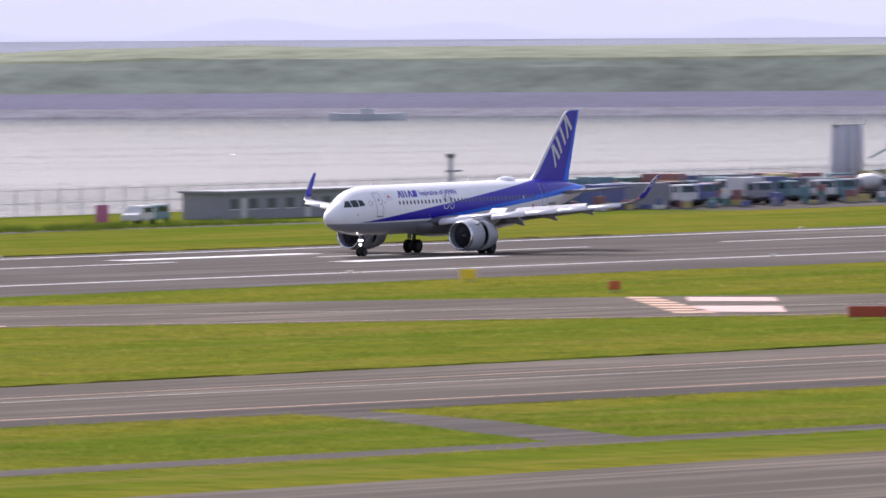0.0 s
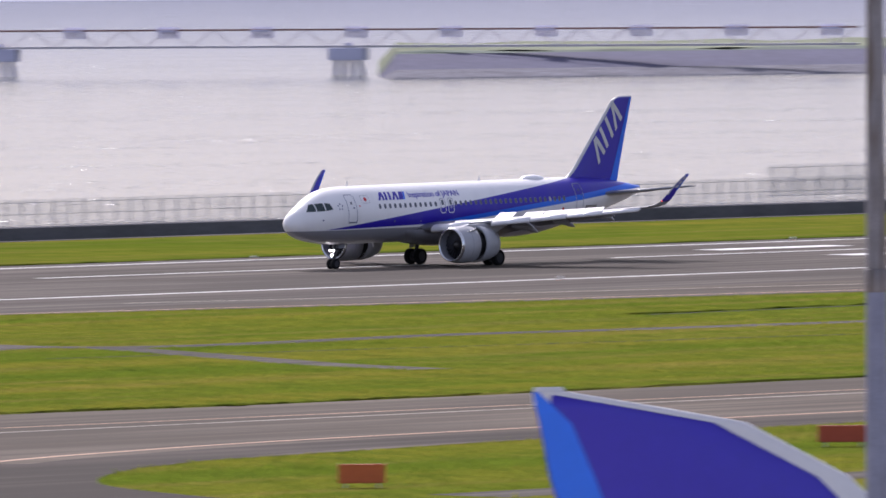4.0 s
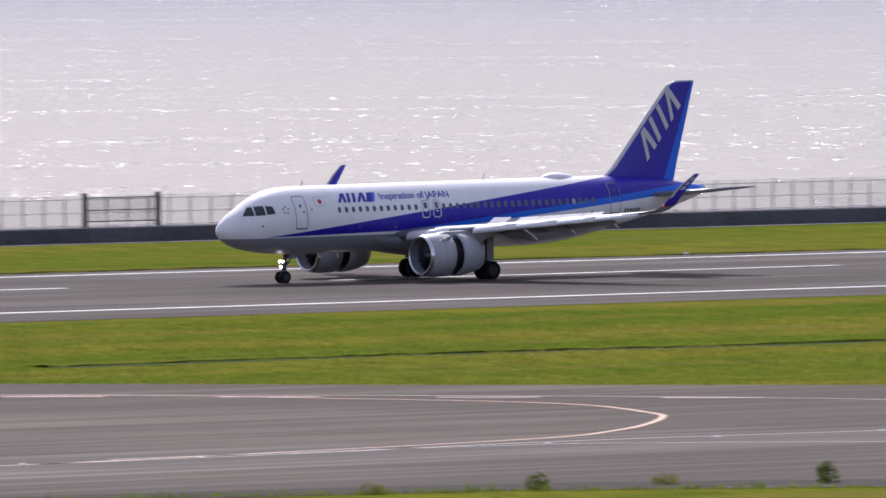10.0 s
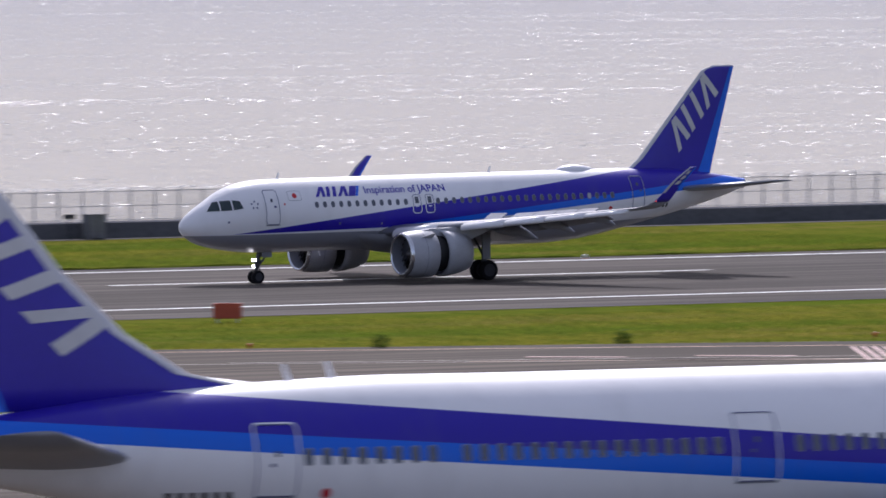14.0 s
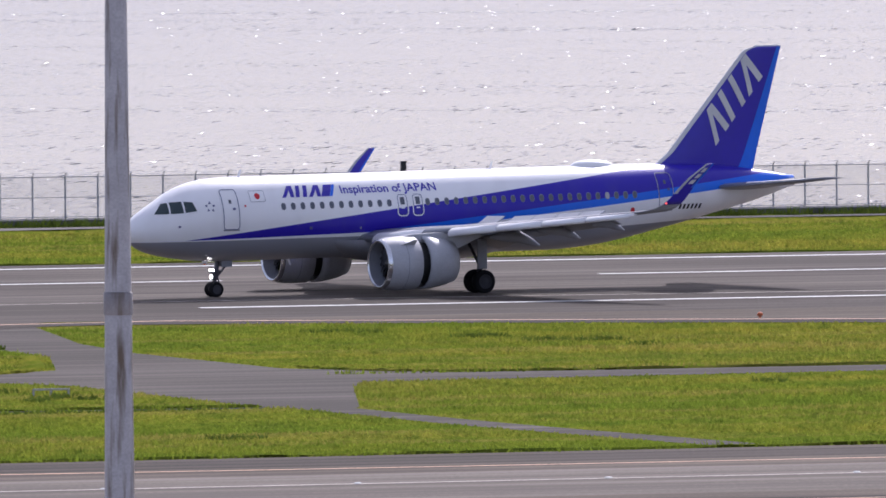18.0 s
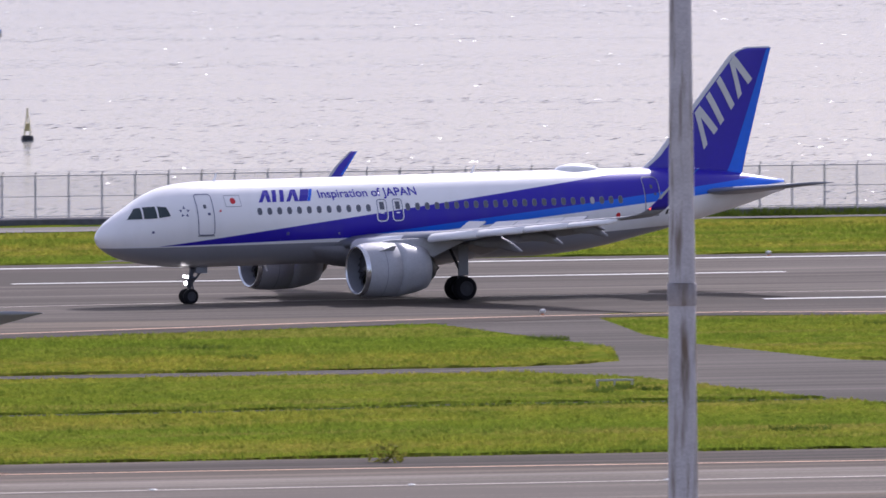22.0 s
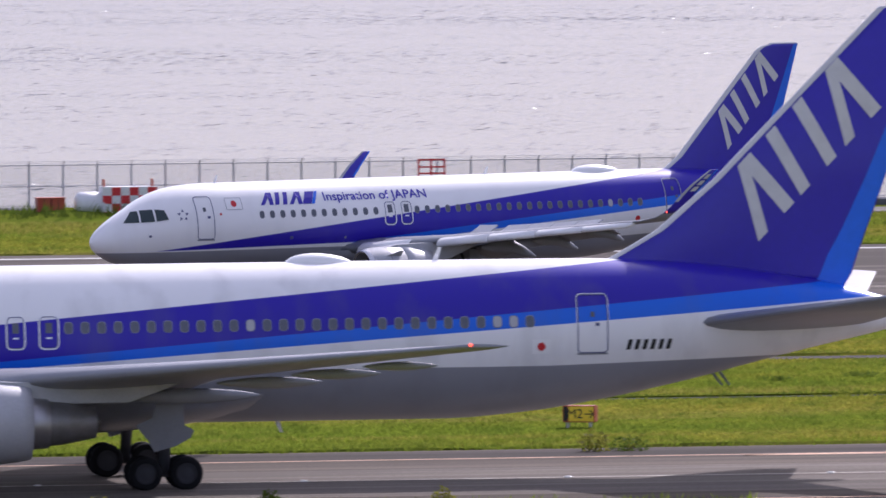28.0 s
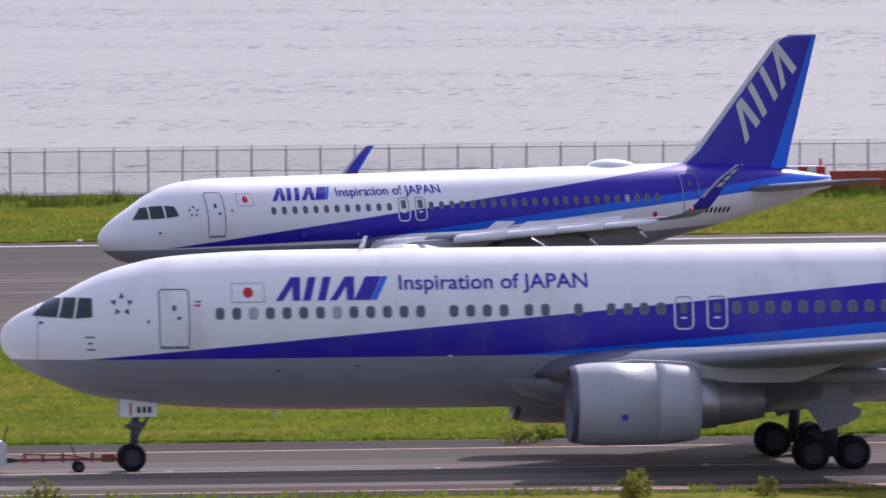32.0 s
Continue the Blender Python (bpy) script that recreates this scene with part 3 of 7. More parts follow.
def airliner(name, label, sp):
    th = thing(name, label, "airliner")
    off, L = sp["off"], sp["sections"][-1][0]
    paint = sp["paint"]
    # hull
    bm = bmesh.new()
    stations = sorted(set([L * (k / 64) for k in range(65)] + [L * 0.12 * (k / 22) ** 2 for k in range(1, 23)]))
    stations[0] = sp["sections"][0][0]
    loft(bm, [fuselage_ring(sp, a) for a in stations])
    hull = part("fuselage", bm, paint, th, sp["hull_label"], True)
    # cockpit panes
    for side in (1, -1):
        for poly in sp["cockpit"]:
            part("cockpit_window", skin_patch(sp, poly, side, 0.022, 5), M_GLASS, hull, "dark cockpit pane")
    # cabin windows
    w, h = sp["pane"]
    bm = bmesh.new()
    for rr, zz, y in ((1.0, 1.0, 0.0),):
        ring = []
        for cx, cz, t0 in ((w - 0.09, h - 0.11, 0), (-w + 0.09, h - 0.11, 90), (-w + 0.09, -h + 0.11, 180), (w - 0.09, -h + 0.11, 270)):
            ring += [(cx + 0.09 * math.cos(radians(t0 + q)), cz + 0.11 * math.sin(radians(t0 + q))) for q in (0, 45, 90)]
        loft(bm, [[(x * 0.95, -0.004, z * 0.96) for x, z in ring], [(x * 1.12, 0.01, z * 1.09) for x, z in ring]])
    pane_me = None
    for side in (1, -1):
        for a in sp["windows"]:
            p, nrm = skin(sp, a, sp["window_z"], side, 0.010)
            if pane_me is None:
                first = part("cabin_window", bm, M_PANE, hull)
                pane_me = first.data
                pane_me.materials.append(M_AIRGREY)
                for poly in pane_me.polygons:
                    poly.material_index = 0 if len(poly.vertices) > 4 else 1
                ob = first
            else:
                ob = new("cabin_window", pane_me)
                ob.parent = hull
            ob.matrix_basis = Matrix.Translation(p) @ (Matrix.Rotation(math.atan2(nrm.z, abs(nrm.y)) * -1, 4, "X") if side > 0 else Matrix.Rotation(math.pi, 4, "Z") @ Matrix.Rotation(-math.atan2(nrm.z, abs(nrm.y)), 4, "X"))
    # doors and overwing exits
    for side in (1, -1):
        for a0, a1, z0, z1 in sp["doors"]:
            d = part("cabin_door", skin_outline(sp, a0, a1, z0, z1, side, sp.get("door_w", 0.05)), M_PAINTWHITE, hull, "closed door with an outlined frame")
            part("door_seam", skin_outline(sp, a0, a1, z0, z1, side, 0.036, 0.022), M_SEAM, d, "dark door seam")
            am = (a0 + a1) / 2
            part("door_window", skin_patch(sp, [(am - 0.07, z0 + 1.24), (am + 0.07, z0 + 1.24), (am + 0.07, z0 + 1.42), (am - 0.07, z0 + 1.42)], side, 0.014), M_PANE, d)
            part("door_handle", skin_patch(sp, [(am + 0.10, z0 + 0.92), (am + 0.24, z0 + 0.92), (am + 0.24, z0 + 1.03), (am + 0.10, z0 + 1.03)], side, 0.02, 0), M_SEAM, d)
            part("door_sill", skin_patch(sp, [(a0 - 0.03, z0 - 0.09), (a1 + 0.03, z0 - 0.09), (a1 + 0.03, z0 - 0.03), (a0 - 0.03, z0 - 0.03)], side, 0.02), M_AIRGREY, d)
        for a0, a1, z0, z1 in sp["exits"]:
            d = part("overwing_exit", skin_outline(sp, a0, a1, z0, z1, side, 0.08), M_PAINTWHITE, hull, "exit hatch with a white outline")
            part("exit_seam", skin_outline(sp, a0, a1, z0, z1, side, 0.03, 0.022), M_SEAM, d, "dark hatch seam")
            am = (a0 + a1) / 2
            part("exit_label", skin_patch(sp, [(am - 0.10, z0 + 0.30), (am + 0.10, z0 + 0.30), (am + 0.10, z0 + 0.36), (am - 0.10, z0 + 0.36)], side, 0.02, 0), M_PAINTWHITE, d)
            part("exit_window", skin_patch(sp, [(am - 0.12, z0 + 0.50), (am + 0.12, z0 + 0.50), (am + 0.12, z0 + 0.86), (am - 0.12, z0 + 0.86)], side, 0.014), M_PANE, d)
        # flag, star, slanted logo blocks, registration bar
        fa, fz, fw, fh = sp["flag"]
        fl = part("flag_panel", skin_patch(sp, [(fa, fz), (fa + fw, fz), (fa + fw, fz + fh), (fa, fz + fh)], side, 0.012), M_PAINTWHITE, hull, "white flag with a red disc")
        part("flag_disc", skin_patch(sp, [(fa + fw / 2 + fh * 0.29 * math.cos(radians(q)), fz + fh / 2 + fh * 0.29 * math.sin(radians(q))) for q in range(0, 360, 24)], side, 0.024, 1), M_RED, fl)
        part("flag_border", skin_outline(sp, fa, fa + fw, fz, fz + fh, side, 0.02, 0.016, 0.03), M_AIRGREY, fl)
        if sp.get("tail_flag"):
            ga, gz, gr = sp["tail_flag"]
            tf = part("tail_flag", skin_patch(sp, [(ga - 2.2 * gr, gz - 1.7 * gr), (ga + 2.2 * gr, gz - 1.7 * gr), (ga + 2.2 * gr, gz + 1.7 * gr), (ga - 2.2 * gr, gz + 1.7 * gr)], side, 0.014, 1), M_PAINTWHITE, hull, "small white flag with a red disc")
            part("flag_disc", skin_patch(sp, [(ga + gr * math.cos(radians(q)), gz + gr * math.sin(radians(q))) for q in range(0, 360, 30)], side, 0.022, 0), M_RED, tf)
        la, lz, lw, lh = sp["logo"]
        u = lw / 4.0
        sgn = 0.30 * lh
        for k in range(4):
            x0 = la + k * u * 1.02
            if k == 3:
                sgn = 0.55 * lh
                x0 -= 0.12 * lh
                poly = [(x0, lz), (x0 + u * 0.62, lz), (x0 + u * 0.62 + sgn, lz + lh), (x0 + sgn, lz + lh)]
            elif k == 1:
                poly = [(x0, lz), (x0 + u * 0.30, lz), (x0 + u * 0.30 + sgn, lz + lh), (x0 + sgn, lz + lh)]
                q2 = [(x0 + u * 0.56, lz), (x0 + u * 0.86, lz), (x0 + u * 0.86 + sgn, lz + lh), (x0 + u * 0.56 + sgn, lz + lh)]
                part("logo_block", skin_patch(sp, [(2 * la + lw - p, q) if side < 0 else (p, q) for p, q in q2], side, 0.016, 1), M_NAVY, hull, "plain navy logo block")
            else:
                poly = [(x0, lz), (x0 + u * 0.28, lz), (x0 + u * 0.50 + sgn * 0.6, lz + lh * 0.62), (x0 + u * 0.64, lz), (x0 + u * 0.92, lz), (x0 + u * 0.72 + sgn, lz + lh), (x0 + u * 0.36 + sgn, lz + lh)]
            flip = (lambda p: 2 * la + lw - p) if side < 0 else (lambda p: p)
            poly = [(flip(p), q) for p, q in poly]
            lb = part("logo_block", skin_patch(sp, poly, side, 0.016, 1), M_NAVY, hull, "plain navy logo block")
            if k == 3:
                part("logo_strip", skin_patch(sp, [(flip(x0 + u * 0.64), lz), (flip(x0 + u * 0.86), lz), (flip(x0 + u * 0.86 + sgn), lz + lh), (flip(x0 + u * 0.64 + sgn), lz + lh)], side, 0.016, 1), M_BLUE, lb, "bright blue strip")
        ra, rz, rw, rh = sp["registration"]
        for k in range(6):
            part("marking_bar", skin_patch(sp, [(ra + k * rw / 6, rz), (ra + (k + 0.52) * rw / 6, rz), (ra + (k + 0.52) * rw / 6 + 0.25 * rh, rz + rh), (ra + k * rw / 6 + 0.25 * rh, rz + rh)], side, 0.014, 1), M_BLACK, hull)
        sa, sz, sr = sp["star"]
        for k in range(5):
            t = radians(90 + 72 * k)
            c = (sa + sr * math.cos(t), sz + sr * math.sin(t))
            part("star_mark", skin_patch(sp, [(c[0] + sr * 0.42 * math.cos(t + q), c[1] + sr * 0.42 * math.sin(t + q)) for q in (0, 2.2, 4.08)], side, 0.014, 1), M_SEAM, hull)
        ta, tz, ts = sp["slogan"]
        lettered(sp, "Inspiration of JAPAN", ta if side > 0 else ta + sp["slogan_len"], tz, ts, side, M_NAVY, hull, 0.0, sp.get("squeeze", 1.0))
        for fa, fz, fl, fh, fm in sp.get("fittings", ()):
            part("hull_fitting", skin_patch(sp, [(fa, fz), (fa + fl, fz), (fa + fl, fz + fh), (fa, fz + fh)], side, 0.02, 0), fm, hull)
    # radome seam
    if sp.get("radome"):
        rings = []
        for q in (sp["radome"], sp["radome"] + 0.02):
            rings.append([(x, y * 1.003, z + (z - curve_at(sp["sections"], q)[0]) * 0.003) for x, y, z in fuselage_ring(sp, q, 48)])
        part("radome_seam", loft(bmesh.new(), rings, cap=False), M_AIRGREY, hull, "", True)
    # satellite dome, aerials
    da, dl, dh = sp["dome"]
    top = sum(curve_at(sp["sections"], da + dl / 2)[:2])
    rings = []
    for k in range(13):
        u = k / 12
        hgt = dh * max(0.02, math.sin(math.pi * u ** 0.85)) ** 0.55
        wid = dl * 0.21 * max(0.05, math.sin(math.pi * u ** 0.9)) ** 0.5
        rings.append([(da + dl * u - off, wid * math.cos(t), top - 0.06 + hgt * math.sin(t)) for t in [math.pi * j / 10 for j in range(11)]])
    part("antenna_dome", loft(bmesh.new(), rings, cap=False, closed=False), M_PAINTWHITE, hull, "white streamlined antenna dome", True)
    for a, hgt, up in sp["aerials"]:
        zc, hh, hw = curve_at(sp["sections"], a)
        z = zc + hh if up > 0 else zc - hh
        bm = bmesh.new()
        loft(bm, [[(a - off + x, d, z + up * q) for x, q in ((0, -0.05), (0.42 * hgt, -0.05), (0.75 * hgt, hgt), (0.5 * hgt, hgt))] for d in (-0.02, 0.02)])
        part("blade_aerial", bm, M_PAINTWHITE, hull)
    # wings
    for side in (1, -1):
        wg = part("wing", wing_mesh(sp, sp["wing"], side), M_AIRGREY, th, "light grey swept wing", True)
        for s0, s1, defl in sp["flaps"]:
            rows = []
            for s in (s0, s1):
                _, a, c, hgt, tk = at_span(sp["wing"], s)
                te, ch = a + c, c * 0.24
                ring = []
                for x, y in foil(ch, 0.14, 6):
                    ring.append((te - ch * 0.25 + x * math.cos(defl) + y * math.sin(defl) - off, -side * s, hgt - 0.10 - x * math.sin(defl) + y * math.cos(defl)))
                rows.append(ring)
            part("flap", loft(bmesh.new(), rows), M_AIRGREY, wg, "extended grey flap", True)
        for s0, s1, up in sp["spoilers"]:
            rows = []
            for s in (s0, s1):
                _, a, c, hgt, tk = at_span(sp["wing"], s)
                x0 = a + c * 0.70 - off
                zt = hgt + c * 0.045
                ln = c * 0.17
                rows.append([(x0, -side * s, zt), (x0, -side * s, zt + 0.05), (x0 + ln * math.cos(up), -side * s, zt + 0.05 + ln * math.sin(up)), (x0 + ln * math.cos(up) + 0.02, -side * s, zt + ln * math.sin(up))])
            part("spoiler", loft(bmesh.new(), rows), M_NACELLE, wg, "raised pale grey spoiler panel")
        for s0, s1 in sp.get("slats", ()):
            rows = []
            for s in (s0, s1):
                _, a, c, hgt, tk = at_span(sp["wing"], s)
                rows.append([(a - 0.32 + x * 0.95 - off, -side * s, hgt - 0.20 + y * 1.05 + x * 0.26) for x, y in foil(0.17 * c + 0.30, 0.40, 6)])
            part("slat", loft(bmesh.new(), rows), M_PAINTWHITE, wg, "white leading-edge slat", True)
        for s, ln, r in sp["fairings"]:
            _, a, c, hgt, tk = at_span(sp["wing"], s)
            rings = []
            for k in range(11):
                u = k / 10
                rr = r * (0.06 + math.sin(math.pi * min(1, u * 0.98 + 0.01)) ** 0.7)
                x = a + c * 0.55 + ln * u - off
                drop = 0.10 * c * 0.5 + r * 0.6 + max(0, u - 0.55) * ln * sp.get("fair_drop", 0.25)
                rings.append([(x, -side * s + rr * 0.7 * math.cos(t), hgt - drop + rr * math.sin(t)) for t in [2 * math.pi * j / 10 for j in range(10)]])
            part("flap_track_fairing", loft(bmesh.new(), rings), M_AIRGREY, wg, "grey canoe fairing", True)
        if sp.get("winglet"):
            rings = []
            for s, a, c, hgt, lean, tk in sp["winglet"]:
                rings.append([(a + x - off, -side * (s - y * math.sin(lean)), hgt + y * math.cos(lean)) for x, y in foil(c, tk)])
            wl = part("winglet", loft(bmesh.new(), rings), M_NAVY, wg, "navy blended winglet", True)
            # bright trailing band
            s0, s1 = sp["winglet"][-3], sp["winglet"][-1]
            bm = bmesh.new()
            loft(bm, [[(q[1] + q[2] * u - off, -side * (q[0] + e), q[3]) for u, e in ((0.80, 0.05), (0.99, 0.02), (0.99, -0.02), (0.80, -0.05))] for q in (s0, s1)])
            part("winglet_band", bm, M_BLUE, wl)
            bm = bmesh.new()
            loft(bm, [[(q[1] + q[2] * u - off, -side * (q[0] + e), q[3]) for u, e in ((-0.02, 0.01), (0.17, 0.05), (0.17, -0.05), (-0.02, -0.01))] for q in sp["winglet"][2:]])
            part("winglet_leading_edge", bm, M_NACELLE, wl, "pale grey leading edge")
            # white mark on the outer face, plain bars
            for f0, f1 in ((0.16, 0.34), (0.40, 0.58), (0.64, 0.82)):
                bm, ends = bmesh.new(), []
                for f in (f0, f1):
                    q = [p + (w - p) * f for p, w in zip(sp["winglet"][-3], sp["winglet"][-1])]
                    ends.append([(q[1] + q[2] * u - off, -side * (q[0] + e), q[3]) for u, e in ((0.30, 0.058), (0.66, 0.058), (0.66, 0.0), (0.30, 0.0))])
                part("winglet_mark", loft(bm, ends), M_LOGOWHITE, wl, "plain white mark")
            _, a, c, hgt, tk = sp["wing"][-1]
        tip = sp["wing"][-1]
        bm = bmesh.new()
        bmesh.ops.create_icosphere(bm, subdivisions=2, radius=sp.get("tip_lamp", 0.09), matrix=Matrix.Translation((tip[1] + tip[2] * 0.15 - off, -side * (tip[0] + 0.02), tip[3] + 0.05)))
        part("navigation_light", bm, M_NAVRED if side > 0 else M_PAINTWHITE, wg, "small tip light")
        nac, sl = engine(sp, th, side)
        sp.setdefault("sleeves", []).append(sl)
    # wing root fairing
    f = sp["belly_fairing"]
    rings = []
    for k in range(15):
        u = k / 14
        g = math.sin(math.pi * u) ** 0.45
        a = f[0] + (f[1] - f[0]) * u
        rings.append([(a - off, f[2] * (0.6 + 0.4 * g) * math.cos(t), f[3] + (f[4] * (0.02 + 0.98 * g)) * math.sin(t)) for t in [math.pi + math.pi * j / 14 for j in range(15)]])
    part("belly_fairing", loft(bmesh.new(), rings, cap=False, closed=False), sp["grey"], th, "grey belly fairing", True)
    # tail
    fin = part("fin", wing_mesh(sp, sp["fin"], 1, True), M_NAVY, th, "navy fin with a pale leading edge", True)
    fr = sp["fin"]
    def fin_x(z, u):
        _, a, c, hh, tk = at_span(fr, z)
        x = u * c
        y = tk * 5 * c * (0.2969 * math.sqrt(max(u, 0)) - 0.126 * u - 0.3516 * u * u + 0.2843 * u ** 3 - 0.1036 * u ** 4)
        return a + x - off, y
    zs = [r[0] for r in fr]
    fin_levels = sorted(set(zs + [zs[0] + (zs[-1] - zs[0]) * k / 18 for k in range(19)]))
    fin_levels[-1] -= 0.004
    for side in (1, -1):
        # bright rudder band
        rows = []
        for z in fin_levels:
            u0 = sp["band"][0] + (sp["band"][1] - sp["band"][0]) * (z - fr[0][0]) / (fr[-1][0] - fr[0][0])
            row = []
            for j in range(9):
                u = u0 + (0.995 - u0) * j / 8
                x, y = fin_x(z, u)
                row.append((x, -side * (y + 0.012), z))
            rows.append(row)
        part("rudder_band", loft(bmesh.new(), rows, cap=False, closed=False), M_BLUE, fin, "bright blue rudder band", True)
        # plain logo shapes
        for poly in sp["fin_logo"]:
            bm = bmesh.new()
            f = bm.faces.new([bm.verts.new((a, 0, z)) for a, z in poly])
            bm.normal_update()
            bmesh.ops.triangulate(bm, faces=[f], quad_method="FIXED", ngon_method="EAR_CLIP")
            bmesh.ops.subdivide_edges(bm, edges=bm.edges[:], cuts=3, use_grid_fill=True)
            for v in bm.verts:
                _, fa, fc, _, _ = at_span(fr, v.co.z)
                x, y = fin_x(v.co.z, max(0.02, min(0.99, (v.co.x - fa) / fc)))
                v.co = (x, -side * (y + 0.03), v.co.z)
            part("logo_block", bm, M_LOGOWHITE, fin, "plain white logo block")
    # pale leading edge and tip cap
    rows = []
    for z in fin_levels:
        _, a, c, hh, tk = at_span(fr, z)
        row = []
        eg = min(0.9, sp["edge"] * 5.0 / c)
        for u in (eg, eg * 0.7, eg * 0.4, eg * 0.2, eg * 0.08, eg * 0.02, 0):
            x, y = fin_x(z, u)
            row.append((x - 0.015, -(y + 0.022), z))
        row += [(p[0], -p[1], p[2]) for p in row[-2::-1]]
        rows.append(row)
    part("fin_leading_edge", loft(bmesh.new(), rows, cap=False, closed=False), M_PALE, fin, "pale grey leading edge", True)
    zt, at_, ct, _, tk = fr[-1]
    bm = loft(bmesh.new(), [[(at_ + (x - 0.5 * ct) * q + 0.5 * ct - off, y * q, zt + d) for x, y in foil(ct, tk)] for q, d in ((1.02, -sp["cap"]), (1.02, 0.0), (0.9, 0.07))])
    part("fin_cap", bm, M_PALE, fin, "pale grey fin cap", True)
    for side in (1, -1):
        st = part("tailplane", wing_mesh(sp, sp["stab"], side), M_AIRGREY, th, "grey tailplane", True)
    zc, hh, hw = curve_at(sp["sections"], L - 0.01)
    cone = sp.get("apu", 0.35)
    rings = []
    for k in range(6):
        a = L - cone + cone * k / 5
        rings.append([(x, y * 1.02, zc_ + (z - zc_) * 1.02) for zc_ in (curve_at(sp["sections"], a)[0],) for x, y, z in fuselage_ring(sp, a, 24)])
    rings += [[(rings[-1][0][0] - d, y * q, zc + (z - zc) * q) for x, y, z in rings[5]] for d, q in ((0.0, 0.8), (0.3, 0.7))]
    part("apu_exhaust", loft(bmesh.new(), rings, cap=False), M_CONEMETAL, hull, "bare metal exhaust cone", True)
    for a, ln in sp.get("drains", ()):
        zc, hh, hw = curve_at(sp["sections"], a)
        for d in (0.0, 0.28):
            part("drain_mast", rod(bmesh.new(), (a + d - off, 0, zc - hh + 0.05), (a + d + 0.35 - off, 0, zc - hh - ln), 0.05, 0.03), M_SEAM, hull, "short dark drain mast")
    # landing gear
    g = sp["nose_gear"]
    x, foot = g["a"] - off, g["r"] + g.get("lift", 0.0)
    zc, hh, hw = curve_at(sp["sections"], g["a"])
    leg = part("nose_gear", rod(bmesh.new(), (x - 0.12, 0, foot), (x + 0.12, 0, zc - hh * 0.9), 0.085 * g["r"] / 0.38, 0.13 * g["r"] / 0.38), M_STRUT, th, "metal nose gear leg", True)
    part("axle", rod(bmesh.new(), (x - 0.12, -g["t"], foot), (x - 0.12, g["t"], foot), 0.07), M_STRUT, leg)
    part("drag_brace", rod(bmesh.new(), (x - 0.05, 0, foot + 0.5), (x + 0.9, 0, zc - hh * 0.92), 0.05), M_STRUT, leg)
    k = g["r"] / 0.38
    part("steering_collar", rod(bmesh.new(), (x - 0.02, 0, foot + 0.72 * k), (x + 0.02, 0, foot + 0.98 * k), 0.15 * k), M_STRUT, leg, "", True)
    for sd in (-1, 1):
        part("steering_jack", rod(bmesh.new(), (x - 0.25 * k, sd * 0.16 * k, foot + 0.84 * k), (x + 0.28 * k, sd * 0.16 * k, foot + 0.90 * k), 0.05 * k), M_STRUT, leg)
    part("hydraulic_hose", rod(bmesh.new(), (x - 0.16, 0.06, foot + 0.1), (x - 0.10, 0.08, foot + 0.9 * k), 0.02), M_TYRE, leg)
    part("torque_link", rod(bmesh.new(), (x + 0.20, 0, foot + 0.15), (x + 0.05, 0, foot + 0.75), 0.04), M_STRUT, leg)
    for side in (1, -1):
        wheel(leg, x - 0.12, side * g["t"], foot, g["r"], g["w"])
        bm = boxed(x + g.get("door", (-0.55, 0.75))[0], x + g.get("door", (-0.55, 0.75))[1], side * (g["dw"] - 0.02), side * (g["dw"] + 0.02), zc - hh - g["dh"], zc - hh * 0.93)
        gd = part("gear_door", bm, M_PAINTWHITE if g.get("white") else M_AIRGREY, leg, "open nose gear door")
        if g.get("white"):
            yy, z0 = side * (g["dw"] + 0.026), zc - hh - g["dh"]
            for q in range(3):
                part("marking_bar", boxed(x + 0.05 + q * 0.19, x + 0.17 + q * 0.19, yy - 0.004, yy + 0.004, z0 + 0.14, z0 + 0.36), M_BLACK, gd)
            part("marking_strip", boxed(x - 0.22, x - 0.14, yy - 0.004, yy + 0.004, z0 + 0.06, z0 + 0.5), M_SIGNORANGE, gd)
        if sp.get("lamps"):
            lamp_at(leg, x - 0.22, side * 0.17, foot + 0.95, 0.85)
    if sp.get("lamps"):
        lamp_at(leg, x - 0.24, 0, foot + 0.62, 1.2)
    g = sp["main_gear"]
    for side in (1, -1):
        s = g["s"]
        leg = part("main_gear", rod(bmesh.new(), (0, -side * s, g["r"] + g.get("up", 0)), (0.25, -side * (s - 0.25), g["top"]), g["leg"], g["leg"] * 1.25), M_STRUT, th, "metal main gear leg", True)
        part("side_brace", rod(bmesh.new(), (0.05, -side * s, g["r"] + 0.7), (0.1, -side * (s - 1.5), g["top"]), 0.07), M_STRUT, leg)
        bm = boxed(-0.75 * g["dscale"], 0.75 * g["dscale"], -side * (s + 0.33) - 0.03, -side * (s + 0.33) + 0.03, g["door0"], g["top"])
        bmesh.ops.bevel(bm, geom=bm.edges[:], offset=0.02, segments=1, affect="EDGES")
        if g.get("plate"):
            bm.free()
            bm = loft(bmesh.new(), [[(x, -side * (s + 0.75) + d, z) for x, z in g["plate"]] for d in (-0.04, 0.04)])
        part("gear_door", bm, M_AIRGREY, leg, "grey gear leg door")
        for dx in g["dx"]:
            part("axle", rod(bmesh.new(), (dx, -side * s - g["t"], g["r"]), (dx, -side * s + g["t"], g["r"]), 0.10), M_STRUT, leg)
            for dy in (-g["t"], g["t"]):
                wheel(leg, dx, -side * s + dy, g["r"], g["r"], g["w"])
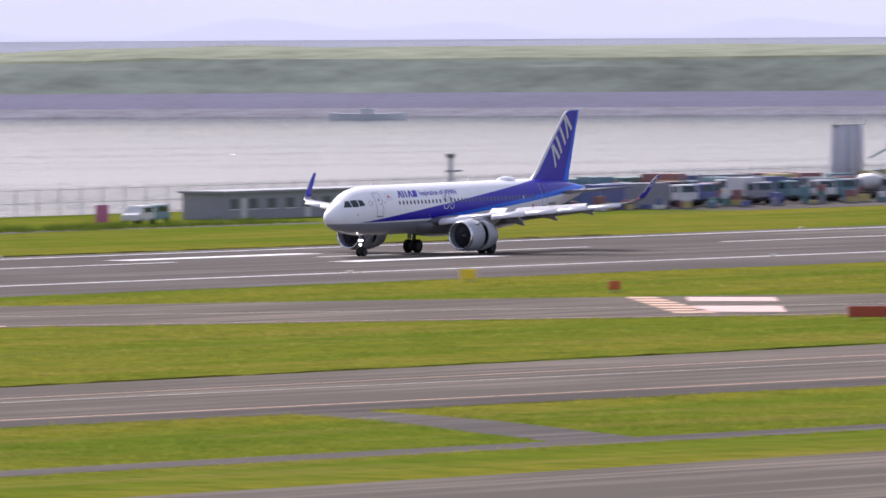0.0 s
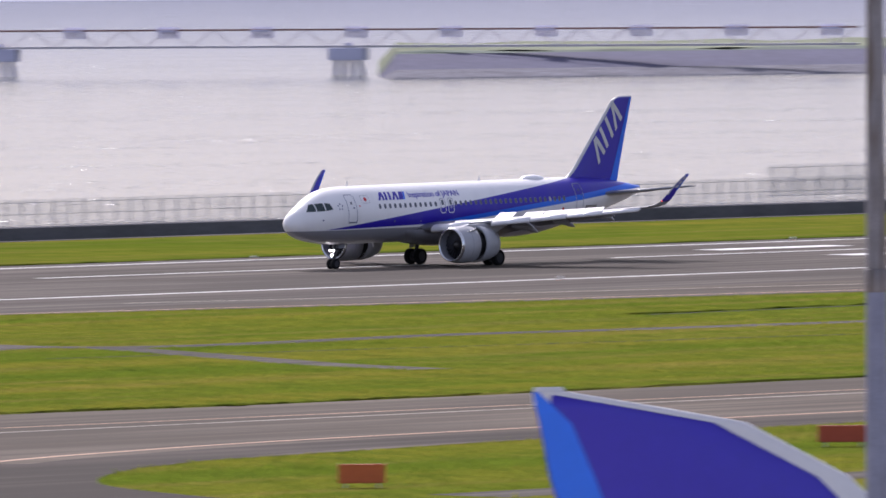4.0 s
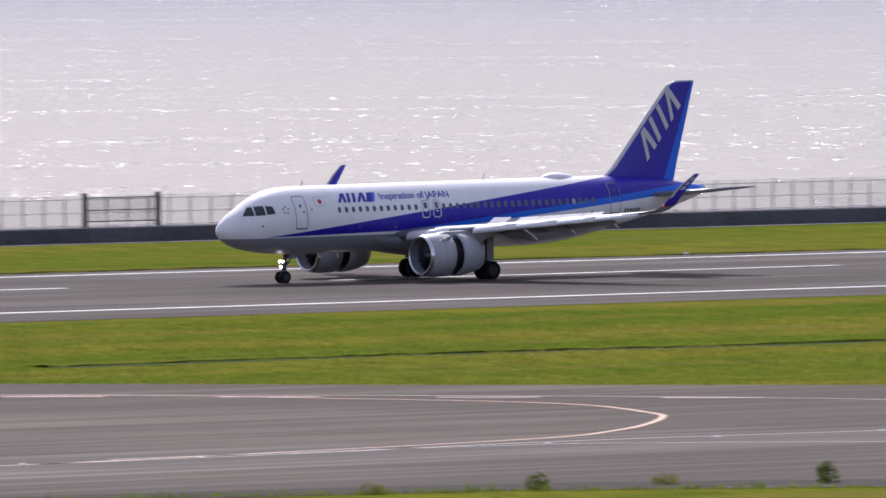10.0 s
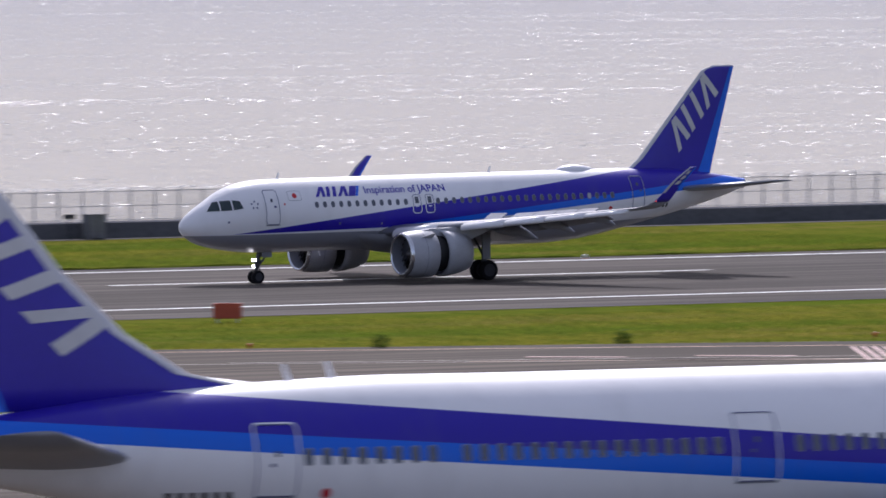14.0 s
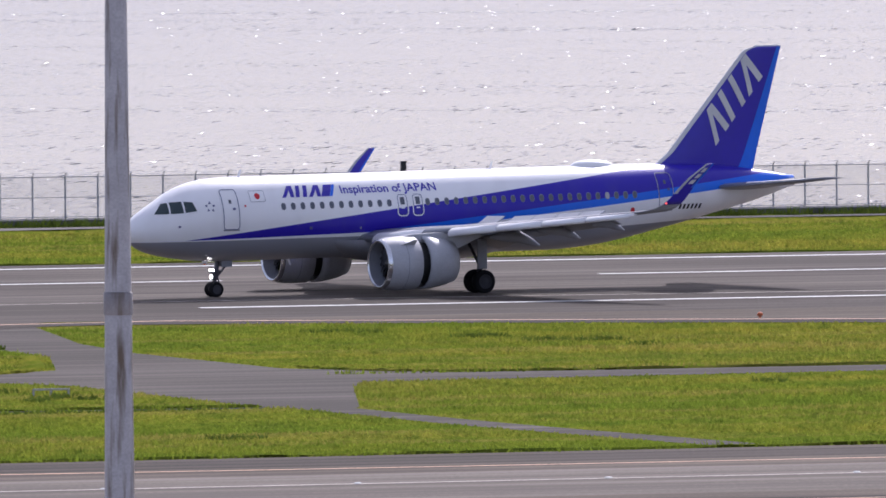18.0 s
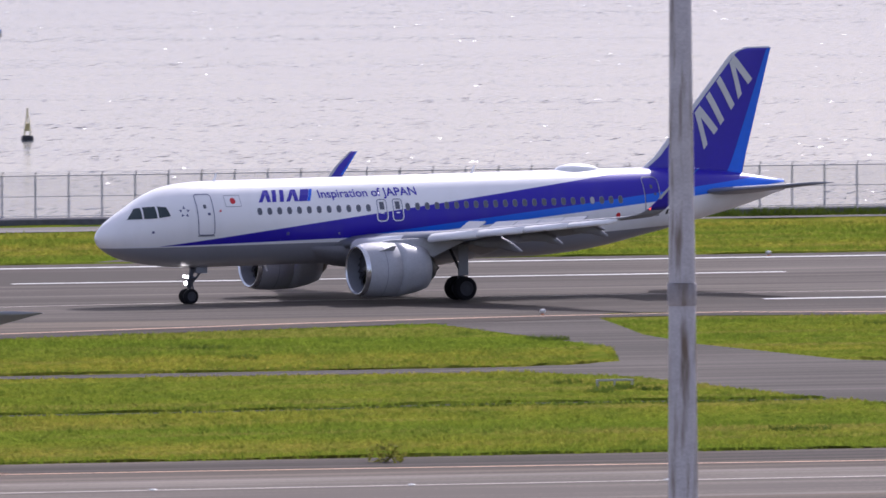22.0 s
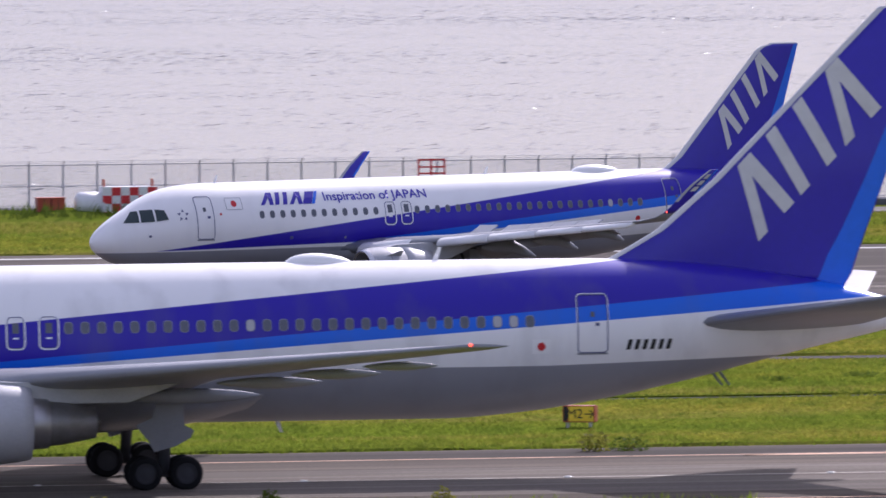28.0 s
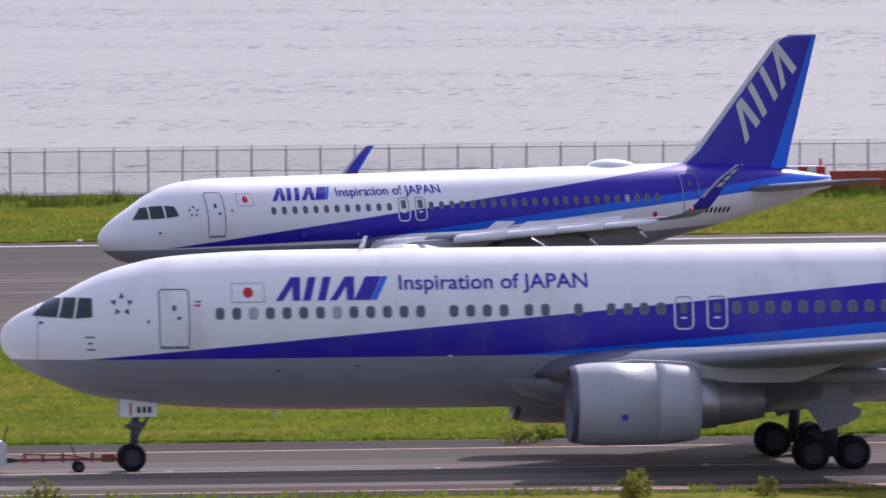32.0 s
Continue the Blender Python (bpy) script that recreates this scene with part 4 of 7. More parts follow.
        if len(g["dx"]) > 1:
            part("bogie_beam", rod(bmesh.new(), (g["dx"][0], -side * s, g["r"]), (g["dx"][1], -side * s, g["r"]), 0.16), M_STRUT, leg)
    return th


def span_windows(a0, a1, pitch, skip=()):
    n = int(round((a1 - a0) / pitch))
    return [a0 + (a1 - a0) * k / n for k in range(n + 1) if not any(p <= a0 + (a1 - a0) * k / n <= q for p, q in skip)]


M_PALE = plain("pale_grey_paint", (0.62, 0.62, 0.64), 0.35, spread=0.06)
M_CONEMETAL = plain("tail_cone_metal", (0.24, 0.235, 0.235), 0.45, 0.6, spread=0.25)
M_SEAM = plain("seam_grey_blue", (0.09, 0.10, 0.22), 0.5)
M_GREYBELLY = plain("belly_grey_paint", GREY, 0.32, spread=0.10, scale=0.8, fine=10, coat=0.3)
NARROW = dict(
    off=17.7,
    sections=[(0.0, 3.40, 0.02, 0.02), (0.12, 3.40, 0.30, 0.31), (0.45, 3.42, 0.62, 0.66), (1.0, 3.46, 0.98, 1.02), (1.7, 3.56, 1.30, 1.30), (2.5, 3.72, 1.62, 1.55), (3.4, 3.84, 1.87, 1.76),
              (4.5, 3.90, 2.02, 1.90), (5.8, 3.92, 2.07, 1.97), (7.5, 3.92, 2.07, 1.975), (23.5, 3.92, 2.07, 1.975), (25.5, 3.98, 2.01, 1.94), (27.5, 4.12, 1.87, 1.83), (29.5, 4.32, 1.66, 1.66),
              (31.5, 4.50, 1.42, 1.40), (33.5, 4.66, 1.12, 1.07), (35.3, 4.76, 0.79, 0.74), (36.6, 4.84, 0.50, 0.47), (37.62, 4.91, 0.27, 0.25)],
    paint=livery("narrow_body_livery", 17.7, (3.1, 3.02, 0.111), (3.1, 2.98, 0.014), (15.5, 3.41, 0.0965), (21.67, 3.66, 0.088), (26.0, 2.93, 0.045)),
    grey=M_GREYBELLY, hull_label="white hull with navy and blue wedge stripes and a grey belly",
    cockpit=[[(1.30, 4.28), (1.95, 4.30), (2.02, 4.82), (1.78, 4.78)], [(2.02, 4.30), (2.62, 4.33), (2.62, 4.88), (2.10, 4.84)], [(2.70, 4.34), (3.25, 4.42), (3.12, 4.84), (2.72, 4.88)]],
    pane=(0.115, 0.17), windows=span_windows(7.9, 27.6, 0.533, ((14.15, 15.75),)), window_z=4.52,
    doors=[(4.62, 5.42, 3.50, 5.38), (29.05, 29.85, 3.75, 5.50)], door_mat=M_NACELLE, exits=[(14.25, 14.72, 3.92, 4.88), (15.10, 15.57, 3.92, 4.88)],
    flag=(6.15, 4.80, 0.80, 0.50), logo=(7.92, 4.94, 2.9, 0.55), registration=(30.25, 3.72, 1.5, 0.24), tail_flag=(27.45, 3.76, 0.13), fittings=[(2.3, 3.62, 0.12, 0.10, M_SEAM), (5.75, 4.55, 0.10, 0.10, M_RED), (9.3, 3.35, 0.16, 0.14, M_SEAM), (12.1, 3.30, 0.10, 0.10, M_AIRGREY)], star=(3.95, 4.60, 0.20), slogan=(11.18, 5.06, 0.54), slogan_len=5.3, squeeze=1.17,
    dome=(24.9, 2.5, 0.34), aerials=[(6.3, 0.35, 1), (20.3, 0.35, 1), (9.0, 0.3, -1)],
    wing=[(1.6, 12.0, 6.7, 2.75, 0.13), (6.4, 14.8, 4.0, 3.25, 0.115), (11.5, 17.45, 2.75, 3.75, 0.11), (16.6, 19.85, 1.45, 4.25, 0.10), (17.05, 20.40, 1.10, 4.42, 0.09), (17.20, 20.75, 0.98, 4.62, 0.08)],
    winglet=[(17.20, 20.75, 0.98, 4.62, 0.95, 0.08), (17.28, 20.95, 0.93, 4.80, 1.05, 0.08), (17.40, 21.25, 0.84, 5.12, 1.15, 0.08), (17.46, 21.5, 0.78, 5.4, 1.2, 0.08), (17.60, 22.0, 0.66, 5.90, 1.25, 0.08), (17.80, 22.85, 0.42, 6.55, 1.3, 0.08)],
    flaps=[(2.2, 6.2, 0.45), (6.5, 12.8, 0.42)], spoilers=[(4.3, 5.8, 0.6), (6.6, 8.05, 0.55), (8.1, 9.55, 0.55), (9.6, 11.05, 0.55), (11.1, 12.55, 0.55)], slats=[(2.7, 4.9), (6.5, 9.0), (9.03, 11.4), (11.43, 13.8), (13.83, 16.2)], fairings=[(6.3, 2.8, 0.30), (9.2, 2.4, 0.26), (12.4, 1.95, 0.22)], fair_drop=0.40,
    engine=dict(a=11.05, s=5.75, z=1.70, r=1.24, len=3.6, tail=1.14, plug=0.1, wing_z=3.1, wing_a=14.4, wing_c=4.6, strake=True, label="large grey turbofan with a deep inlet"),
    belly_fairing=(10.4, 22.0, 2.25, 2.75, 1.30),
    fin=[(5.20, 28.9, 6.35, 0, 0.07), (5.72, 29.3, 6.08, 0, 0.08), (6.0, 29.85, 5.60, 0, 0.09), (6.5, 30.5, 5.07, 0, 0.09), (11.40, 34.78, 2.17, 0, 0.08), (11.55, 35.02, 1.97, 0, 0.08), (11.66, 35.45, 1.57, 0, 0.08)],
    band=(0.85, 0.875), edge=0.045, cap=0.10,
    fin_logo=[],
    stab=[(0.5, 32.3, 4.3, 4.66, 0.09), (6.22, 35.6, 1.5, 5.18, 0.08)],
    nose_gear=dict(a=5.07, r=0.38, t=0.25, w=0.22, dw=0.30, dh=0.28, door=(0.15, 0.75), lift=0.105), lamps=True, tip_lamp=0.05,
    main_gear=dict(s=3.8, r=0.585, t=0.46, w=0.42, dx=(0.0,), leg=0.14, top=2.7, door0=1.2, dscale=0.36))


def block_letters(a, z, da, dz, ea, ez):
    """Three plain shapes along a fin: an arrow head, a slab and an arrow head. (a, z): foot; (da, dz): run; (ea, ez): rise."""
    def p(u, v):
        return (a + da * u + ea * v, z + dz * u + ez * v)
    out = []
    for k in (0, 2):
        b = k * 0.345
        out.append([p(b, 0), p(b + 0.075, 0), p(b + 0.155, 0.74), p(b + 0.205, 0.0), p(b + 0.285, 0.0), p(b + 0.215, 1), p(b + 0.115, 1)])
    out.append([p(0.335, 0), p(0.41, 0), p(0.41, 1), p(0.335, 1)])
    out.append([p(0.545, 0), p(0.62, 0), p(0.62, 1), p(0.545, 1)])
    return out


NARROW["fin_logo"] = block_letters(33.1, 6.75, 2.9, 3.5, -0.78, 1.42)


M_DARKLIP = plain("dark_inlet_ring", (0.10, 0.10, 0.14), 0.4, 0.3)
WIDE = dict(
    drains=((49.3, 0.42),),
    off=28.8,
    sections=[(0.0, 4.72, 0.02, 0.02), (0.15, 4.72, 0.42, 0.42), (0.6, 4.70, 0.85, 0.85), (1.2, 4.68, 1.18, 1.15), (2.0, 4.68, 1.52, 1.48), (3.0, 4.75, 1.98, 1.85), (4.0, 4.86, 2.28, 2.12), (6.0, 4.94, 2.62, 2.42),
              (9.0, 4.94, 2.78, 2.50), (12.0, 4.93, 2.82, 2.52), (39.5, 4.93, 2.82, 2.52), (42.5, 5.03, 2.72, 2.44), (45.5, 5.24, 2.48, 2.24), (48.5, 5.48, 2.10, 1.90), (51.0, 5.62, 1.62, 1.48), (53.5, 5.68, 1.10, 1.02), (55.5, 5.64, 0.62, 0.58), (56.4, 5.60, 0.30, 0.28)],
    paint=livery("wide_body_livery", 28.8, (3.2, 4.07, 0.0848), (3.2, 4.03, 0.0005), (24.1, 4.53, 0.0786), (35.6, 4.99, 0.066), (43.0, 4.04, 0.022), 0.22),
    grey=M_GREYBELLY, hull_label="white hull with navy and blue wedge stripes and a grimy grey belly",
    cockpit=[[(1.08, 5.56), (1.92, 5.50), (2.12, 6.16), (1.72, 6.14)], [(1.99, 5.50), (2.46, 5.47), (2.62, 6.18), (2.20, 6.17)], [(2.54, 5.47), (3.12, 5.52), (3.14, 6.16), (2.70, 6.18)]],
    pane=(0.145, 0.20), windows=[a for a in span_windows(7.55, 42.3, 0.5865) if not any(p < a < q for p, q in ((14.8, 15.4), (17.7, 25.7)))] + [18.44, 19.03, 20.20, 21.36, 21.95, 22.53, 23.12], window_z=5.62, tip_lamp=0.06,
    doors=[(5.45, 6.45, 4.50, 6.45), (44.05, 45.10, 4.50, 6.50)], door_w=0.06, door_mat=M_NAVY, exits=[(23.66, 24.20, 4.95, 6.0), (24.82, 25.40, 4.95, 6.0)],
    flag=(8.0, 6.02, 1.12, 0.62), logo=(9.52, 6.04, 3.74, 0.80), registration=(45.8, 4.56, 1.75, 0.36), radome=1.25, fittings=[(2.85, 4.80, 0.34, 0.05, M_SEAM), (2.95, 4.58, 0.16, 0.06, M_SEAM), (2.9, 4.37, 0.30, 0.05, M_SEAM), (6.65, 5.88, 0.22, 0.06, M_RED), (6.70, 6.02, 0.20, 0.05, M_SEAM), (5.0, 5.3, 0.08, 0.12, M_SEAM), (1.3, 5.28, 0.16, 0.08, M_SEAM), (9.5, 3.55, 0.16, 0.08, M_SEAM), (12.3, 3.7, 0.2, 0.08, M_SEAM), (15.6, 4.02, 0.12, 0.06, M_PAINTWHITE)], tail_flag=(42.7, 4.72, 0.15), star=(4.15, 5.95, 0.30), slogan=(13.85, 6.38, 0.71), slogan_len=6.8, squeeze=1.12,
    dome=(33.9, 2.4, 0.36), aerials=[(12.7, 0.45, 1), (39.2, 0.45, 1), (33.5, 0.4, -1), (9.6, 0.3, -1)],
    wing=[(2.0, 18.6, 11.4, 3.35, 0.13), (8.0, 23.4, 7.0, 4.05, 0.115), (15.0, 28.8, 4.6, 4.75, 0.11), (22.6, 34.7, 2.6, 5.55, 0.10), (23.8, 36.2, 1.6, 5.72, 0.09)],
    flaps=[], spoilers=[], fairings=[(7.0, 5.0, 0.28), (12.0, 3.7, 0.21), (15.5, 3.1, 0.18), (18.6, 2.6, 0.15)], fair_drop=0.0,
    engine=dict(a=19.1, s=7.9, z=2.56, r=1.36, len=4.5, tail=1.52, plug=0.04, nozzle=M_CONEMETAL, wing_z=3.95, wing_a=23.0, wing_c=7.0, lip=M_DARKLIP, mark=True, cut=0.66, out=0.93, aft=1.15, band=True, label="large grey turbofan with a dark inlet ring"),
    belly_fairing=(17.0, 33.5, 2.75, 3.2, 1.45),
    fin=[(6.62, 45.0, 9.12, 0, 0.06), (7.1, 45.1, 9.3, 0, 0.07), (7.72, 45.6, 9.0, 0, 0.08), (8.7, 47.32, 7.65, 0, 0.09), (10.48, 49.38, 6.25, 0, 0.09), (16.52, 55.38, 2.32, 0, 0.08)],
    band=(0.875, 0.89), edge=0.05, cap=0.28, fin_logo=block_letters(50.95, 8.25, 4.65, 4.85, -1.25, 2.15),
    stab=[(0.9, 47.75, 6.85, 5.30, 0.10), (9.3, 55.3, 1.9, 6.75, 0.08)],
    nose_gear=dict(a=4.75, r=0.50, t=0.30, w=0.32, dw=0.42, dh=0.52, white=True),
    main_gear=dict(s=4.65, r=0.60, t=0.57, w=0.46, dx=(-0.72, 0.72), leg=0.2, top=3.6, door0=1.35, dscale=0.75, plate=[(-0.25, 3.4), (0.55, 3.4), (0.66, 2.28), (0.98, 2.12), (0.88, 1.85), (0.3, 1.55), (-0.42, 1.36), (-0.62, 1.75), (-1.08, 2.3), (-0.5, 2.55)]))

LONG = dict(
    off=36.0,
    sections=[(0.0, 4.25, 0.02, 0.02), (0.2, 4.27, 0.50, 0.50), (0.9, 4.27, 0.97, 1.0), (2.0, 4.30, 1.30, 1.40), (3.4, 4.42, 1.70, 1.82), (5.2, 4.66, 2.20, 2.24), (7.5, 4.92, 2.57, 2.55), (11.0, 5.13, 2.88, 2.80),
              (15.0, 5.18, 2.97, 2.90), (48.0, 5.18, 2.97, 2.90), (53.0, 5.30, 2.88, 2.78), (58.0, 5.52, 2.52, 2.40), (62.0, 5.80, 2.04, 1.90), (66.0, 6.03, 1.38, 1.28), (69.8, 6.09, 0.80, 0.74), (72.0, 6.04, 0.42, 0.40), (72.8, 6.00, 0.24, 0.23)],
    paint=livery("long_body_livery", 36.0, (16.2, 4.24, 0.0794), (10.0, 3.85, 0.002), (32.0, 4.72, 0.0660), (41.0, 4.66, 0.0690), (50.0, 3.62, 0.02)),
    grey=M_GREYBELLY, hull_label="long white hull with navy and blue wedge stripes",
    cockpit=[[(1.9, 5.00), (2.8, 4.94), (3.2, 5.50), (2.55, 5.50)], [(2.95, 4.94), (3.7, 4.98), (3.85, 5.52), (3.35, 5.52)]],
    pane=(0.15, 0.26), windows=[a for a in span_windows(8.7, 57.4, 0.63) if not any(p < a < q for p, q in ((14.2, 14.9), (21.2, 23.6), (39.4, 42.0), (52.0, 52.6)))], window_z=5.72,
    doors=[(6.15, 7.65, 4.2, 6.45), (21.7, 23.25, 4.4, 6.55), (39.95, 41.5, 4.55, 6.72), (57.8, 59.2, 4.5, 6.74)], door_w=0.09, door_mat=M_NACELLE, exits=[],
    flag=(10.5, 6.08, 1.0, 0.62), logo=(12.3, 5.98, 4.1, 0.95), registration=(59.9, 4.30, 2.4, 0.36), star=(4.9, 5.55, 0.3), slogan=(24.8, 6.44, 0.85), slogan_len=8.1, squeeze=1.12,
    dome=(24.7, 2.6, 0.36), aerials=[(55.0, 0.5, 1), (56.6, 0.5, 1)],
    wing=[(2.4, 23.5, 13.0, 3.6, 0.12), (9.0, 28.4, 8.2, 4.2, 0.11), (18.0, 34.5, 6.2, 5.4, 0.10), (25.0, 39.9, 4.4, 6.3, 0.09), (27.2, 42.0, 3.1, 6.72, 0.08), (28.6, 44.2, 1.7, 7.05, 0.08), (29.4, 46.0, 0.35, 7.25, 0.08)],
    flaps=[], spoilers=[], fairings=[(8.5, 6.5, 0.42), (14.0, 5.0, 0.36)], fair_drop=0.05,
    engine=dict(a=22.0, s=9.7, z=2.75, r=1.72, len=5.2, wing_z=4.4, wing_a=28.0, wing_c=7.5, label="huge white turbofan"),
    belly_fairing=(20.0, 44.0, 3.1, 3.4, 1.6),
    fin=[(7.3, 57.6, 10.6, 0, 0.06), (8.02, 58.7, 9.85, 0, 0.07), (8.38, 60.5, 8.2, 0, 0.08), (9.70, 62.8, 6.5, 0, 0.09), (11.72, 65.1, 5.1, 0, 0.09), (14.3, 67.3, 4.05, 0, 0.09), (16.4, 69.5, 2.8, 0, 0.08), (17.12, 70.4, 2.2, 0, 0.07), (17.46, 71.5, 1.25, 0, 0.06)],
    band=(0.90, 0.74), edge=0.11, apu=1.8, tail_flag=(56.75, 4.55, 0.17), cap=0.10, fin_logo=block_letters(70.3, 14.0, -5.2, -5.1, -2.4, 0.75),
    stab=[(1.2, 63.2, 7.2, 5.75, 0.09), (9.9, 70.7, 2.2, 7.05, 0.08)],
    nose_gear=dict(a=6.2, r=0.5, t=0.35, w=0.34, dw=0.5, dh=0.6),
    main_gear=dict(s=4.9, r=0.66, t=0.6, w=0.48, dx=(-0.75, 0.75), leg=0.22, top=3.6, door0=1.4, dscale=0.8))

LARGE = dict(LONG, fin=[(7.5, 57.5, 11.0, 0, 0.06), (8.3, 59.2, 9.9, 0, 0.07), (10.0, 61.2, 8.6, 0, 0.09), (16.0, 67.0, 5.4, 0, 0.09), (17.1, 68.1, 4.65, 0, 0.09), (17.95, 69.7, 3.2, 0, 0.08), (18.17, 70.9, 2.05, 0, 0.08), (18.45, 72.5, 0.5, 0, 0.08)],
             band=(0.90, 0.84), edge=0.10, cap=0.22, fin_logo=block_letters(69.9, 14.2, -5.2, -5.1, -2.4, 0.75))
# ---------------------------------------------------------------- ground
PAVED, LANES = [], []


def sheet(name, poly, z, mat, label, kind="structure", cell=60.0):
    if z > 0:
        PAVED.append(poly)
    bm = bmesh.new()
    bm.faces.new([bm.verts.new((x, y, z)) for x, y in poly])
    bm.normal_update()
    bmesh.ops.triangulate(bm, faces=bm.faces[:], quad_method="FIXED", ngon_method="EAR_CLIP")
    # cut wide sheets into a coarse grid
    for ax in (0, 1):
        lo, hi = min(p[ax] for p in poly), max(p[ax] for p in poly)
        step = cell * (2 if hi - lo > 4000 and ax == 0 else 1)
        for k in range(1, int((hi - lo) / step) + 1):
            co = [0.0, 0.0, 0.0]
            co[ax] = lo + k * step
            bmesh.ops.bisect_plane(bm, geom=bm.verts[:] + bm.edges[:] + bm.faces[:], plane_co=co, plane_no=(1 - ax, ax, 0))
    ob = part(name, bm, mat)
    for f in ob.data.polygons:
        if f.normal.z < 0:
            f.flip()
    return tagged(ob, label, "", "", kind)


ground = sheet("ground", [(-1500, -400), (3200, -400), (3200, 742.2), (1100, 742.2), (1080, 792), (920, 792), (900, 742.2), (-1500, 742.2)], 0.0, M_GRASS, "mown green airfield grass")
sheet("ground", [(1080, 743.5), (3200, 743.5), (3200, 800), (1080, 800)], -0.05, M_PATH, "grey works yard behind the runway")
water = sheet("water", [(-4200, 745), (4700, 745), (4700, 3400), (3400, 4700), (-2600, 4700), (-4200, 3400)], -2.2, M_WATER, "bright choppy bay water glittering against the sun", cell=160.0)
runway = sheet("runway", [(-1500, 619), (3000, 619), (3000, 690), (-1500, 690)], 0.020, M_RUNWAY, "long grey asphalt runway with rubber streaks")
sheet("runway_shoulder", [(600, 611.5), (3000, 611.5), (3000, 619.2), (600, 619.2)], 0.016, M_RUNWAY, "asphalt shoulder of the runway")
# exits that fan out from the runway
sheet("exit_taxiway", [(560, 620), (600, 613), (650, 600), (697, 590), (725, 574), (750, 557), (775, 540), (794, 525), (872, 466), (965, 466), (841, 556), (815, 577), (785, 596), (766, 611), (760, 620)], 0.012, M_TAXI, "curved asphalt exit taxiway")
sheet("exit_taxiway", [(160, 620), (166, 615), (199, 601), (250, 577), (293, 555), (314, 546), (326, 532), (327, 512), (315, 494), (300, 480), (470, 480), (530, 486), (510, 487), (475, 492.5), (453, 499.5), (435, 506),
                       (420, 515), (405, 530.5), (392, 546), (383, 559), (367, 570.5), (346, 579), (312.6, 592.5), (258, 620)], 0.012, M_TAXI, "wide asphalt exit where taxiways meet")
sheet("exit_taxiway", [(160, 620), (156, 616), (126, 605), (90, 590), (50, 573), (0, 552), (-120, 494), (-260, 494), (-60, 620)], 0.012, M_TAXI, "curved asphalt exit taxiway")
sheet("taxiway", [(-1500, 459), (80, 459), (300, 451), (315, 447), (340, 440), (353, 432), (366, 420), (372, 398), (430, 398), (429, 412), (433, 421), (439, 428), (449, 435), (461, 440), (484, 443.5), (560, 446), (600, 447), (664, 441), (3000, 441), (3000, 485.5), (530, 486), (300, 494), (-1500, 494)], 0.020, M_TAXI, "grey asphalt taxiway")
M_TAXIPALE = asphalt_mat("worn_taxiway_asphalt", (0.232, 0.200, 0.170))
sheet("taxiway_centre", [(-1500, 464.5), (80, 464.5), (300, 462), (350, 463.5), (385, 464.5), (412, 459), (412, 476), (385, 477.5), (350, 480), (300, 481), (80, 481.5), (-1500, 481.5)], 0.0235, M_TAXIPALE, "pale worn centre of the taxiway")
# out-of-view pale concrete, added to bounce sunlight onto the shaded hull sides
M_BOUNCESLAB = plain("apron_bounce_concrete", (0.47, 0.45, 0.42), 0.85, spread=0.2, scale=0.15, fine=3)
sheet("apron", [(-1500, -390), (3000, -390), (3000, 330), (-1500, 330)], 0.016, M_BOUNCESLAB, "unseen pale concrete apron added to bounce light")
sheet("apron", [(-1500, 330), (3000, 330), (3000, 384), (437, 384), (430, 399), (372, 399), (360, 396), (-1500, 396)], 0.016, M_TAXI, "grey asphalt apron")
# service roads
M_PERIM = asphalt_mat("pale_perimeter_asphalt", (0.21, 0.195, 0.18))
sheet("service_road", [(148, 619.5), (149.9, 583), (146.7, 569.5), (141.4, 565.8), (124, 565.5), (60, 565.5), (60, 563.8), (110, 563.2), (140.3, 561.1), (143.7, 555), (146.1, 532.5), (149.5, 531), (154.3, 549), (156, 553.5), (182.6, 554.4),
                       (285, 556.5), (285, 559.0), (184.3, 559.4), (162, 560.5), (156.2, 567.3), (154.3, 584.6), (154.5, 595.3), (158, 619.5)], 0.010, M_PATH, "narrow asphalt service road across the grass")


def band(name, pts, w, mat, label, z=0.035):
    if w > 0.6:
        LANES.append((smooth_line(pts, 4), w))
    return tagged(part(name, ribbon(bmesh.new(), smooth_line(pts), w, z), mat), label, "", "", "structure")


band("service_road", [(148, 532), (150.5, 515), (155, 495)], 2.2, M_PATH, "narrow asphalt service road", 0.008)
band("service_road", [(588, 612), (586, 606), (580, 590), (576.5, 574), (574.5, 563), (577, 557.5), (583, 555.3), (591, 555.5), (605, 556), (620, 553), (660, 549), (700, 552)], 3.4, M_PATH, "narrow asphalt service road", 0.009)
band("service_road", [(516, 557.5), (535, 558.5), (552, 561), (564, 560), (574, 562.5)], 2.8, M_PATH, "narrow asphalt service road", 0.007)
band("service_road", [(576, 557.5), (570.5, 545.5), (566, 536), (561.5, 526), (559, 516)], 3.0, M_PATH, "narrow asphalt service road", 0.005)
band("service_road", [(440, 404), (500, 404), (540, 406.5), (600, 404), (700, 400), (900, 396)], 5.0, M_PATH, "narrow asphalt service road", 0.008)
band("service_road", [(616, 446), (606, 430), (595, 416), (586, 405)], 6.0, M_PATH, "narrow asphalt service road", 0.006)
band("perimeter_road", [(900, 738.8), (945, 740), (973, 745), (990, 748.5), (1010, 749), (1040, 746)], 3.0, M_PERIM, "narrow pale perimeter road on the verge", 0.022)
